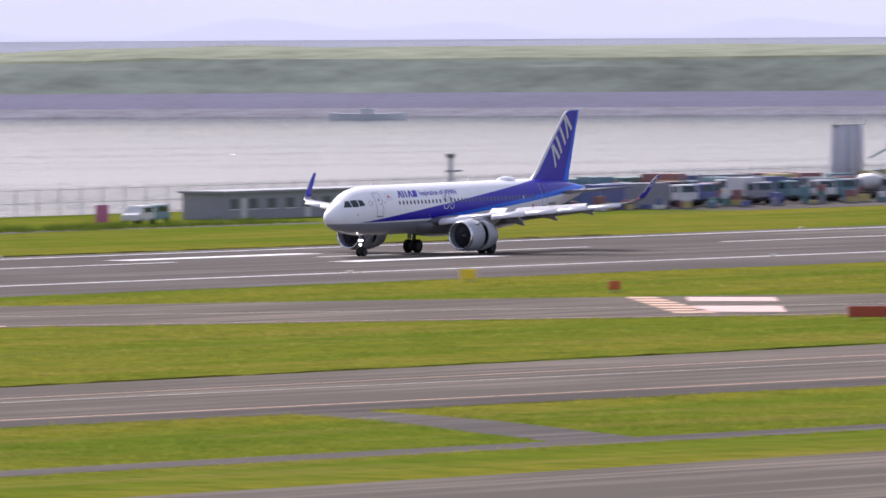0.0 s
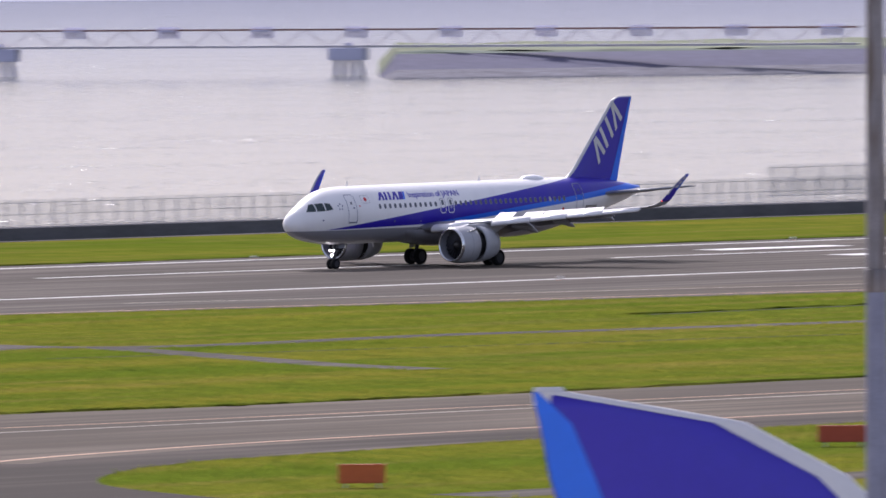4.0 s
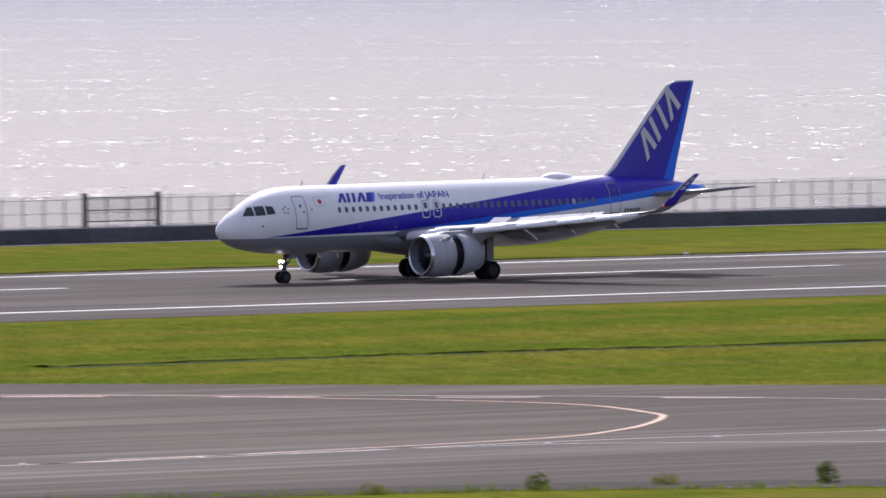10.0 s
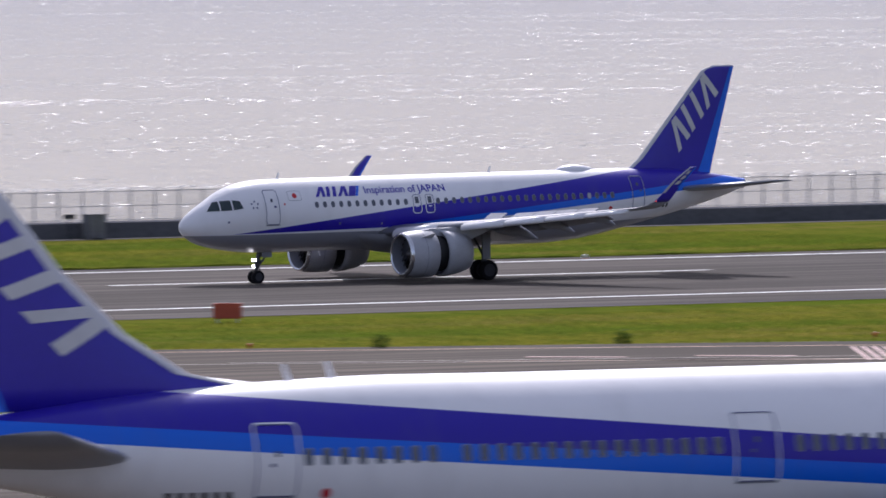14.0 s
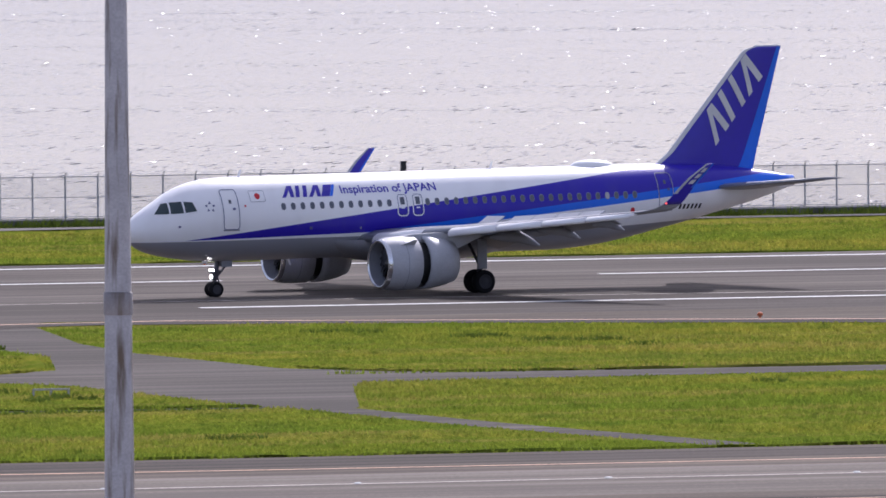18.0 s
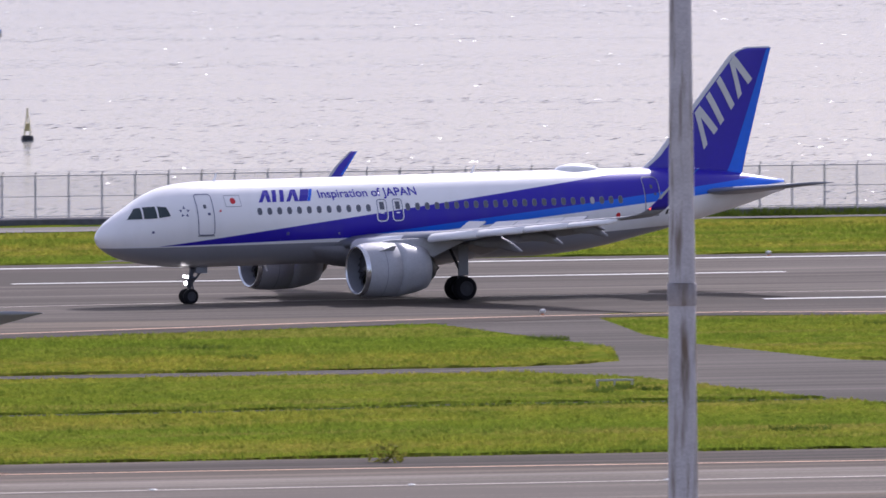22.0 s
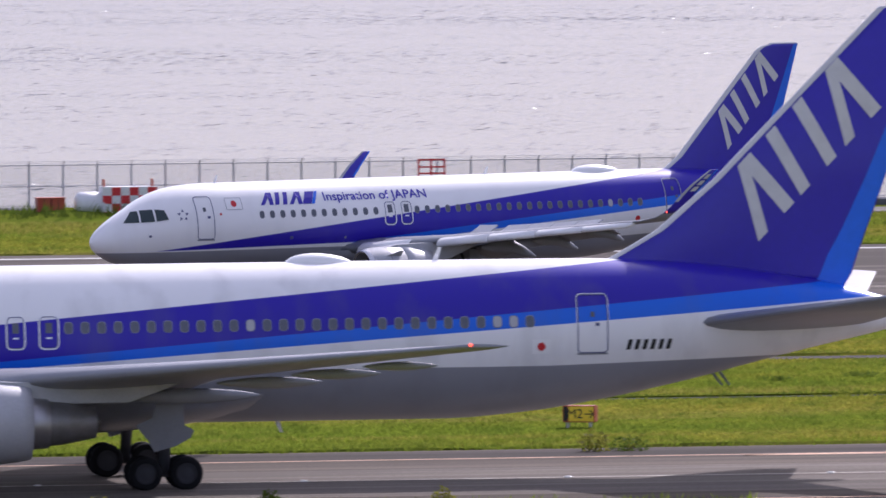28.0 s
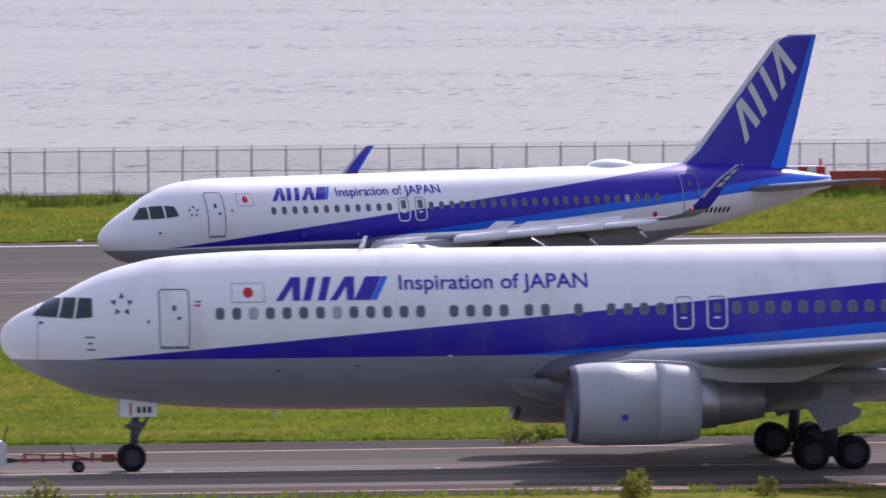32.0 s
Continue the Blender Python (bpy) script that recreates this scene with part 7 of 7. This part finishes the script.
van(1019.5, 758.5, 15, P_WHITE, "white van parked on the verge")
van(1023.5, 760.0, 10, P_TEAL, "pale teal van parked on the verge")
th = thing("site_board", "magenta site board on the verge", "board", "", Matrix.Translation((1017.0, 760.5, 0)))
part("board", boxed(0, 1.9, 0, 0.1, 0.25, 1.9), P_PURP, th)
for s in (0.2, 1.7):
    part("leg", boxed(s - 0.04, s + 0.04, 0.02, 0.08, 0, 0.25), M_GALV, th)
th = thing("site_office", "long low grey site building with dark windows", "building", "", Matrix.Translation((1042, 764, 0)))
part("wall", boxed(0, 52, 0, 5, 0, 2.5, 0.03), paint("site_wall", (0.27, 0.26, 0.31)), th)
part("roof", boxed(-0.3, 52.3, -0.3, 5.3, 2.5, 2.72), P_GREY, th)
for k in range(17):
    wd = part("window", boxed(0.9 + k * 3.0, 2.3 + k * 3.0, -0.02, 0.02, 1.0, 1.95), M_PANE, th)
    part("window_sill", boxed(0.8 + k * 3.0, 2.4 + k * 3.0, -0.08, 0.0, 0.92, 1.0), M_PALEHAZED, wd)
for k in range(5):
    part("door", boxed(2.7 + k * 10.4, 3.5 + k * 10.4, -0.02, 0.02, 0.05, 2.0), P_WHITE, th)
M_SILO = plain("silo_grey", (0.56, 0.54, 0.58), 0.5)
th = thing("silo", "three tall grey cement silos in a row", "silo", "", Matrix.Translation((1163.7, 774, 0)))
for s in (-1.62, 0, 1.62):
    bm = loft(bmesh.new(), [[(s + r * math.cos(2 * math.pi * j / 24), r * math.sin(2 * math.pi * j / 24), z) for j in range(24)] for z, r in ((1.2, 0.25), (2.4, 0.79), (7.0, 0.79), (7.25, 0.6))])
    part("vessel", bm, M_SILO, th, "", True)
    for q in range(4):
        part("leg", rod(bmesh.new(), (s + 0.7 * math.cos(q * 1.57 + 0.8), 0.7 * math.sin(q * 1.57 + 0.8), 0), (s + 0.7 * math.cos(q * 1.57 + 0.8), 0.7 * math.sin(q * 1.57 + 0.8), 2.8), 0.12), M_GALV, th)
part("walkway", boxed(-2.7, 2.7, -0.5, 0.5, 7.25, 7.35), M_GALV, th)
for x in (-2.6, -0.8, 0.8, 2.6):
    part("handrail_post", boxed(x - 0.05, x + 0.05, -0.5, -0.42, 7.35, 8.0), M_GALV, th)
P_CONTAINER = paint("container_green", (0.10, 0.22, 0.20))
rnd = random.Random(17)
for k, (x, y, mat, lab) in enumerate(((1079, 759.5, P_TEAL, "teal"), (1087, 760.5, P_CONTAINER, "green"), (1094, 756.5, P_DKBLUE, "dull blue"), (1101.5, 757, P_GREY, "grey"), (1112, 776, P_DKBLUE, "dull blue"), (1120, 777, P_TEAL, "teal"), (1128.5, 777, P_CONTAINER, "green"),
                                      (1137, 778, P_BLUE, "dark blue"), (1146, 777, P_GREY, "grey"), (1155, 778.5, P_RED, "rusty red"), (1172, 778, P_TEAL, "teal"), (1181, 778, P_YEL, "faded yellow"))):
    th = thing("shipping_container", lab + " steel container standing in the works yard", "container", "containers in the yard", pose(x, y, -0.05, 0, 0, rnd.uniform(-12, 12)))
    part("body", boxed(-3.0, 3.0, -1.2, 1.2, 0.12, 2.55, 0.03), mat, th)
    for q in range(11):
        part("rib", boxed(-2.75 + q * 0.53, -2.55 + q * 0.53, -1.25, -1.2, 0.2, 2.45), mat, th)
    part("base_rail", boxed(-3.02, 3.02, -1.22, 1.22, 0.0, 0.12), M_DARKPOST, th)
rnd = random.Random(29)
stack_cols = [P_BLUE, P_DKBLUE, P_WHITE, P_RED, P_YEL, P_TEAL, P_GREY, P_CONTAINER]
for k in range(46):
    x, y = 1084 + k * 2.5 + rnd.uniform(-0.8, 0.8), rnd.uniform(751.5, 755.5)
    th = thing("material_stack", "low stack of painted works material on a pallet", "stack", "stacks in the yard", pose(x, y, -0.05, 0, 0, rnd.uniform(-40, 40)))
    part("pallet", boxed(-0.7, 0.7, -0.5, 0.5, 0.0, 0.15, 0.01), M_CONC, th)
    z = 0.15
    for q in range(rnd.randint(1, 3)):
        w, d, h = rnd.uniform(0.3, 0.7), rnd.uniform(0.25, 0.5), rnd.uniform(0.3, 0.75)
        part("bundle", boxed(-w, w, -d, d, z, z + h, 0.03), stack_cols[rnd.randrange(8)], th)
        z += h
truck(1176, 772, 70, 8.5, 3.2, P_TEAL, P_TEAL, "turquoise crane truck with a folded boom", "crane")
truck(1184, 771, 70, 8.5, 3.6, P_TEAL, P_TEAL, "turquoise crane truck with a folded boom", "crane")
th = thing("mast_lamp", "slim steel mast with a platform in the yard", "mast", "", Matrix.Translation((1094.7, 775, 0)))
part("pole", rod(bmesh.new(), (0, 0, 0), (0, 0, 5.2), 0.28, 0.22), M_GALV, th)
part("platform", boxed(-0.3, 1.3, -0.5, 0.5, 3.6, 3.8), M_GALV, th)
part("lamp", boxed(-0.4, 0.4, -0.3, 0.3, 5.0, 5.4, 0.05), M_CONC, th)

# ---------------------------------------------------------------- far shore, bridge, buoy, boats
M_ROCK = plain("revetment_rock", (0.15, 0.15, 0.18), 0.9, spread=0.4, scale=0.15, fine=0.7, bump=0.3)
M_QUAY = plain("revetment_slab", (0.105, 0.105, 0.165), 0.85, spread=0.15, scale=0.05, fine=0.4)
# the bank's green is greyed in its base colour, as haze would do
M_BANK = plain("hazed_bank_grass", (0.125, 0.155, 0.130), 0.95, spread=0.45, scale=0.02, fine=0.15)
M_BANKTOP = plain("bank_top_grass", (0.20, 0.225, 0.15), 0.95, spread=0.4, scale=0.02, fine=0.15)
shore = smooth_line([(2600, 560), (2150, 880), (1960, 1080), (1844, 1226), (1790, 1325), (1752, 1392), (1702, 1440), (1655, 1462), (1600, 1484)], 7)
isle = [(x, y, min(1.0, max(0.02, (x - 1695) / 92.0))) for x, y in shore]
isle.append((1597.5, 1486, None))
rnd = random.Random(9)


def isle_strip(name, prof, mat, label):
    rows = []
    for x, y, f in isle:
        d = math.hypot(x, y)
        rows.append([(x * (1 + o / d), y * (1 + o / d), -2.7 if f is None else z if z < 1.4 else 1.4 + (z - 1.4) * f + rnd.uniform(-0.25, 0.25)) for o, z in prof])
    return tagged(part(name, loft(bmesh.new(), rows, cap=False, closed=False), mat, None, "", False), label, "", "", "structure")


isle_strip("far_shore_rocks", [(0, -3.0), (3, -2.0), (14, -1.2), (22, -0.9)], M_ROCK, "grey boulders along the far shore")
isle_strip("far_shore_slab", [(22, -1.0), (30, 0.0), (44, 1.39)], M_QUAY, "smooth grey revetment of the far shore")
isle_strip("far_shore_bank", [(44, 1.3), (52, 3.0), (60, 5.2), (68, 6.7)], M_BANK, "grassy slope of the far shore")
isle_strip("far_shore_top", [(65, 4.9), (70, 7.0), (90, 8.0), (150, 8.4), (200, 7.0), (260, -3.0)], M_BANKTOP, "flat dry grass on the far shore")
# tower and beacon house: aerial haze is put into their paler base colour
az = radians(52.18)
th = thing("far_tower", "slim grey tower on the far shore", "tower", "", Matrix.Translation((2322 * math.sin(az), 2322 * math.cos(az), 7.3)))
part("shaft", boxed(-0.55, 0.55, -0.5, 0.5, 0, 7.2), M_PALEHAZED, th)
part("head", boxed(-0.6, 0.6, -0.6, 0.6, 6.6, 6.9), M_PALEHAZED, th)
part("base_house", boxed(-3.8, 2.8, -2, 2, -0.8, 0.9), M_PALEHAZED, th)
th = thing("far_beacon_house", "boxy building on lattice legs across the bay, paled for haze", "building", "", pose(1927, 1600, -2.2, 0, 0, -50.3))
part("drum", boxed(-2.4, 2.4, -2.4, 2.4, 8.8, 12.2, 0.1), M_PALEHAZED, th)
part("deck", boxed(-3.6, 3.6, -3, 3, 8.4, 8.8), M_QUAY, th)
for sx in (-4.6, -2.6, -0.9, 0.9, 2.6, 4.6):
    part("leg", rod(bmesh.new(), (sx, 0, 0), (sx * 0.72, 0, 8.4), 0.3), M_QUAY, th)
for z in (6.0, 7.2):
    part("brace", boxed(-3.9, 3.9, -0.15, 0.15, z, z + 0.3), M_QUAY, th)

# pier and truss colours are lifted towards lilac to stand in for haze
M_PIERHAZE = plain("pier_haze_lilac", (0.70, 0.68, 0.84), 0.7, spread=0.2, scale=0.1)
M_TRUSS = plain("truss_hazed_mauve", (0.55, 0.52, 0.55), 0.6, spread=0.2, scale=0.1)
M_RUST = plain("truss_red_brown", (0.30, 0.16, 0.13), 0.7, spread=0.3, scale=0.2)
p0, step = Vector((1637, 1529)), Vector((-30.6, 50.3))
turn = math.degrees(math.atan2(step.y, step.x))
ln = step.length
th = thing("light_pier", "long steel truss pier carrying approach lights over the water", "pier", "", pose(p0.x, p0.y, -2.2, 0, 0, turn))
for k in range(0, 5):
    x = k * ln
    cap = part("pier_cap", boxed(x - 3.0, x + 3.0, -2.2, 2.2, 2.5, 4.5, 0.1), M_PIERHAZE, th, "concrete cap with lilac haze painted in")
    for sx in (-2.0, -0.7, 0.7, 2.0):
        part("pier_column", rod(bmesh.new(), (x + sx * 1.25, -1.2, -1.5), (x + sx, 0, 2.6), 0.42), M_PIERHAZE, cap)
    part("bearing_post", boxed(x - 0.5, x + 0.5, -0.5, 0.5, 4.5, 5.4), M_PIERHAZE, cap)
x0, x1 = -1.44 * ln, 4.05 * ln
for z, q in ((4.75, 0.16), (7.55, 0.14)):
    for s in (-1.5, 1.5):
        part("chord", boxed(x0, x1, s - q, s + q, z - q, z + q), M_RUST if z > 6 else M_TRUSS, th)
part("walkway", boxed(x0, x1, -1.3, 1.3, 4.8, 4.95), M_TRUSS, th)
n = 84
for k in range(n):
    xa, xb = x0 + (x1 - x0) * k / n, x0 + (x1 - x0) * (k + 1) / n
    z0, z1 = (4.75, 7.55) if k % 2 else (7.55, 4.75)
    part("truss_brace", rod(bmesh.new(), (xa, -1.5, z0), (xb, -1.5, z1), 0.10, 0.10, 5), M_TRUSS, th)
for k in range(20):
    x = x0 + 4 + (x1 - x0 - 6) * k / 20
    lt = part("light_bar", boxed(x - 1.6, x + 1.6, -2.4, 2.4, 7.3, 7.6), M_PIERHAZE, th, "cross bar of approach lights")
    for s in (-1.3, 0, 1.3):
        part("lamp", boxed(x + s - 0.35, x + s + 0.35, -0.4, 0.4, 6.2, 8.1, 0.05), M_PIERHAZE, lt)

th = thing("buoy", "weathered yellow lattice buoy with a dark float", "buoy", "", Matrix.Translation((211.2, 997, -2.2)))
part("float", loft(bmesh.new(), [[(r * math.cos(j * 0.4189), r * math.sin(j * 0.4189), z) for j in range(15)] for z, r in ((-0.4, 0.40), (0.0, 0.47), (0.28, 0.47), (0.36, 0.36))]), M_DARKPOST, th, "dark round float", True)
M_BUOY = plain("buoy_yellow", (0.70, 0.60, 0.30), 0.6, spread=0.25)
for q in range(4):
    a = q * 1.571 + 0.5
    part("lattice_leg", rod(bmesh.new(), (0.34 * math.cos(a), 0.34 * math.sin(a), 0.3), (0.10 * math.cos(a), 0.10 * math.sin(a), 1.75), 0.045), M_BUOY, th)
for z, r in ((0.75, 0.28), (1.2, 0.2)):
    part("ring", loft(bmesh.new(), [[(r * math.cos(j * 0.6283), r * math.sin(j * 0.6283), z + q) for j in range(10)] for q in (-0.06, 0.06)]), M_BUOY, th)
part("radar_panel", boxed(-0.2, 0.2, -0.05, 0.05, 0.8, 1.25), M_BUOY, th)
part("lantern", rod(bmesh.new(), (0, 0, 1.75), (0, 0, 2.4), 0.10, 0.06), M_BUOY, th)


def boat(x, y, turn, ln, mat, label):
    th = thing("boat", label, "boat", "", pose(x, y, -2.2, 0, 0, turn))
    bm = loft(bmesh.new(), [[(ln * u, w * s, z) for s, z in ((-1, 0.9 + 0.5 * abs(u - 0.5)), (-0.7, -0.2), (0.7, -0.2), (1, 0.9 + 0.5 * abs(u - 0.5)))] for u, w in ((0, 0.9), (0.25, 1.4), (0.7, 1.4), (0.9, 0.8), (1.0, 0.1))])
    part("hull", bm, mat, th)
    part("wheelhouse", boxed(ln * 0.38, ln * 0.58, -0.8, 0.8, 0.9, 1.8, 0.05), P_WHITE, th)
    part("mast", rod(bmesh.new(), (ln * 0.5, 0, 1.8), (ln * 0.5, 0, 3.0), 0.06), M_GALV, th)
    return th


# white hull, in the brightest white to make up for missing haze
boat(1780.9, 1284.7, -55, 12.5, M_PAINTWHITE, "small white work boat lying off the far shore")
# backdrop of coast and sky: haze light is put in as emission
M_COASTGLOW = glow("coast_haze_glow", (0.80, 0.78, 0.88), 0.74)
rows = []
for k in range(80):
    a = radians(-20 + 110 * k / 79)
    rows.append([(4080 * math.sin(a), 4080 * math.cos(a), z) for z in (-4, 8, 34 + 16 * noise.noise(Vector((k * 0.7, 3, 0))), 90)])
# the headland strip glows as well, its lilac haze painted in
M_CAPEGLOW = glow("cape_haze_glow", (0.77, 0.755, 0.87), 0.74)
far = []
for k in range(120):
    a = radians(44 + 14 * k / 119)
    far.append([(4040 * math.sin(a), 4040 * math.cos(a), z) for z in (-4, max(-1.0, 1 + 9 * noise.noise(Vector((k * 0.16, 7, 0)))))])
tagged(part("backdrop", loft(bmesh.new(), far, cap=False, closed=False), M_CAPEGLOW), "glowing strip painted as a lilac hazy headland", "", "", "structure")
tagged(part("backdrop", loft(bmesh.new(), rows, cap=False, closed=False), M_COASTGLOW), "glowing backdrop painted as pale hazy coast and sky", "", "", "structure")

# ---------------------------------------------------------------- the airliners
jet = airliner("narrow_airliner", "white narrow-body airliner with blue stripes rolling on the runway", NARROW)
towed = airliner("towed_airliner", "white twin-jet airliner with blue stripes standing on the taxiway", WIDE)
towed.matrix_basis = pose(42.2 + 28.8, 476.0, 0)
taxiing = airliner("long_airliner", "long white twin-jet airliner with blue stripes taxiing on the apron", LONG)
parked = airliner("parked_airliner", "white wide-body airliner with a navy fin parked on the apron", LARGE)
parked.matrix_basis = pose(182.1, 115.6, 0, 0, 0, 134)
parked_2 = copy_thing(parked, pose(101.1 + 34.5 * 0.602, 198.0 + 34.5 * 0.799, 0, 0, 0, 233))
tagged(parked_2, "white twin-jet airliner with a navy fin parked nose-in on the apron", "airliner")
for q in (jet, towed, taxiing, parked, parked_2):
    q["group"] = "airliners"

# tow bar and tractor in front of the standing airliner
th = thing("tow_bar", "scuffed red steel tow bar coupled to the nose gear", "tow bar", "", Matrix.Translation((42.55, 476.0, 0)))
part("tube", rod(bmesh.new(), (0.25, 0, 0.46), (4.1, 0, 0.46), 0.055, 0.055, 10), M_TOWRED, th)
part("brace", rod(bmesh.new(), (0.5, 0, 0.66), (1.9, 0, 0.62), 0.03, 0.03, 8), M_TOWRED, th)
part("brace", rod(bmesh.new(), (1.9, 0, 0.62), (2.9, 0, 0.48), 0.03, 0.03, 8), M_TOWRED, th)
for x in (0.5, 1.15, 1.85, 2.9):
    part("clamp", boxed(x - 0.05, x + 0.05, -0.10, 0.10, 0.36, 0.70, 0.01), M_TOWRED, th)
part("head", boxed(3.2, 3.7, -0.15, 0.15, 0.36, 0.64, 0.03), M_TOWRED, th)
part("jack_handle", rod(bmesh.new(), (2.35, 0.1, 0.5), (2.15, 0.1, 0.95), 0.025, 0.02, 6), M_DARKPOST, th)
part("eye", boxed(-0.2, 0.3, -0.05, 0.05, 0.40, 0.50, 0.01), M_DARKPOST, th)
for s in (-0.35, 0.35):
    part("wheel_bracket", boxed(2.34, 2.46, s - 0.03, s + 0.03, 0.15, 0.45, 0.01), M_TOWRED, th)
    wheel(th, 2.4, s, 0.2, 0.2, 0.13)
part("axle", rod(bmesh.new(), (2.4, -0.35, 0.2), (2.4, 0.35, 0.2), 0.04), M_DARKPOST, th)
th = thing("tow_tractor", "white low aircraft tow tractor", "tractor", "", Matrix.Translation((36.2, 476.0, 0)))
bm = loft(bmesh.new(), [[(0, s, 0.35), (0, s, 1.3), (1.0, s, 1.55), (4.2, s, 1.45), (6.1, s, 1.15), (6.1, s, 0.35)] for s in (-1.35, 1.35)])
bmesh.ops.bevel(bm, geom=bm.edges[:], offset=0.06, segments=2, affect="EDGES")
part("body", bm, P_WHITE, th)
part("cab", boxed(0.6, 2.3, -1.2, 0.2, 1.4, 2.3, 0.06), P_WHITE, th)
part("cab_window", boxed(0.8, 2.1, -1.22, -1.2, 1.65, 2.15), M_GLASS, th)
part("coupling", boxed(6.1, 6.45, -0.3, 0.3, 0.38, 0.56, 0.02), M_DARKPOST, th)
part("mirror_arm", rod(bmesh.new(), (6.0, -1.2, 1.15), (6.15, -1.35, 1.75), 0.03), M_DARKPOST, th)
for wx in (1.2, 4.9):
    for s in (-1.15, 1.15):
        wheel(th, wx, s, 0.55, 0.55, 0.4)


def motions():
    walk(jet, [(t, pose(x, y, 0, 0, -0.48, psi)) for t, x, y, psi in (
        (0, 936.62, 663.25, 0.07), (0.5, 909.67, 663.30, 0.02), (1, 882.81, 663.36, -0.03), (1.5, 856.36, 663.37, -0.08),
        (2, 830.13, 663.38, -0.13), (2.5, 803.89, 663.39, -0.18), (3, 776.38, 663.37, -0.17), (3.5, 747.98, 663.33, -0.07),
        (4, 721.16, 663.30, 0.03), (4.5, 698.36, 663.31, 0.07), (5, 678.41, 663.35, 0.05), (5.5, 658.59, 663.39, 0.03),
        (6, 639.16, 663.43, 0.00), (6.5, 620.45, 663.45, -0.03), (7, 602.47, 663.45, -0.06), (7.5, 585.04, 663.46, -0.10),
        (8, 568.35, 663.46, -0.12), (8.5, 552.43, 663.45, -0.11), (9, 537.16, 663.44, -0.08), (9.5, 522.39, 663.42, -0.03),
        (10, 507.86, 663.40, 0.02), (10.5, 493.56, 663.39, 0.05), (11, 479.45, 663.37, 0.04), (11.5, 465.61, 663.36, 0.00),
        (12, 452.08, 663.35, -0.03), (12.5, 438.84, 663.35, -0.05), (13, 426.05, 663.35, -0.07), (13.5, 413.61, 663.35, -0.08),
        (14, 401.38, 663.35, -0.08), (14.5, 389.29, 663.36, -0.09), (15, 377.37, 663.37, -0.10), (15.5, 365.58, 663.38, -0.09),
        (16, 332.42, 661.26, 1.66), (16.5, 274.37, 656.49, 5.54), (17, 218.24, 651.51, 9.49), (17.5, 190.86, 648.75, 11.46),
        (18, 186.78, 647.92, 11.75), (18.5, 182.71, 647.06, 12.03), (19, 178.69, 646.19, 12.29), (19.5, 174.70, 645.31, 12.55),
        (20, 170.79, 644.42, 12.80), (20.5, 166.91, 643.51, 13.05), (21, 163.04, 642.60, 13.29), (21.5, 159.15, 641.67, 13.54),
        (22, 155.31, 640.72, 13.77), (22.5, 151.43, 639.76, 13.96), (23, 147.56, 638.79, 14.11), (23.5, 143.70, 637.81, 14.21),
        (24, 139.84, 636.82, 14.29), (24.5, 135.92, 635.82, 14.34), (25, 131.93, 634.80, 14.40), (25.5, 127.95, 633.77, 14.45),
        (26, 123.83, 632.08, 14.70), (26.5, 119.53, 629.57, 15.22), (27, 115.19, 627.01, 15.85), (27.5, 110.96, 625.16, 16.45),
        (28, 106.84, 623.92, 16.98), (28.5, 102.71, 622.64, 17.52), (29, 98.56, 621.32, 18.07), (29.5, 94.44, 619.96, 18.61),
        (30, 90.45, 618.59, 19.11), (30.5, 86.48, 617.21, 19.58), (31, 82.69, 615.81, 20.02), (31.5, 78.75, 614.37, 20.46),
        (32, 74.81, 612.88, 20.89),
    )])
    # the reverser sleeves slide shut once the airliner has slowed
    for sl in NARROW["sleeves"]:
        walk(sl, [(t, pose(d, 0, 0)) for t, d in ((0, 0.62), (17.4, 0.62), (18.0, 0.42), (18.6, 0.12), (19.0, 0.0), (32, 0.0))])
    walk(taxiing, [(t, pose(x, 376.0, 0.0, 0, -0.22, 180)) for t, x in ((0, 164.4), (11, 225.3), (12, 230.9), (13, 236.6), (14, 242.15), (15, 247.2), (15.5, 249.9), (20, 274), (32, 338))])


motions()
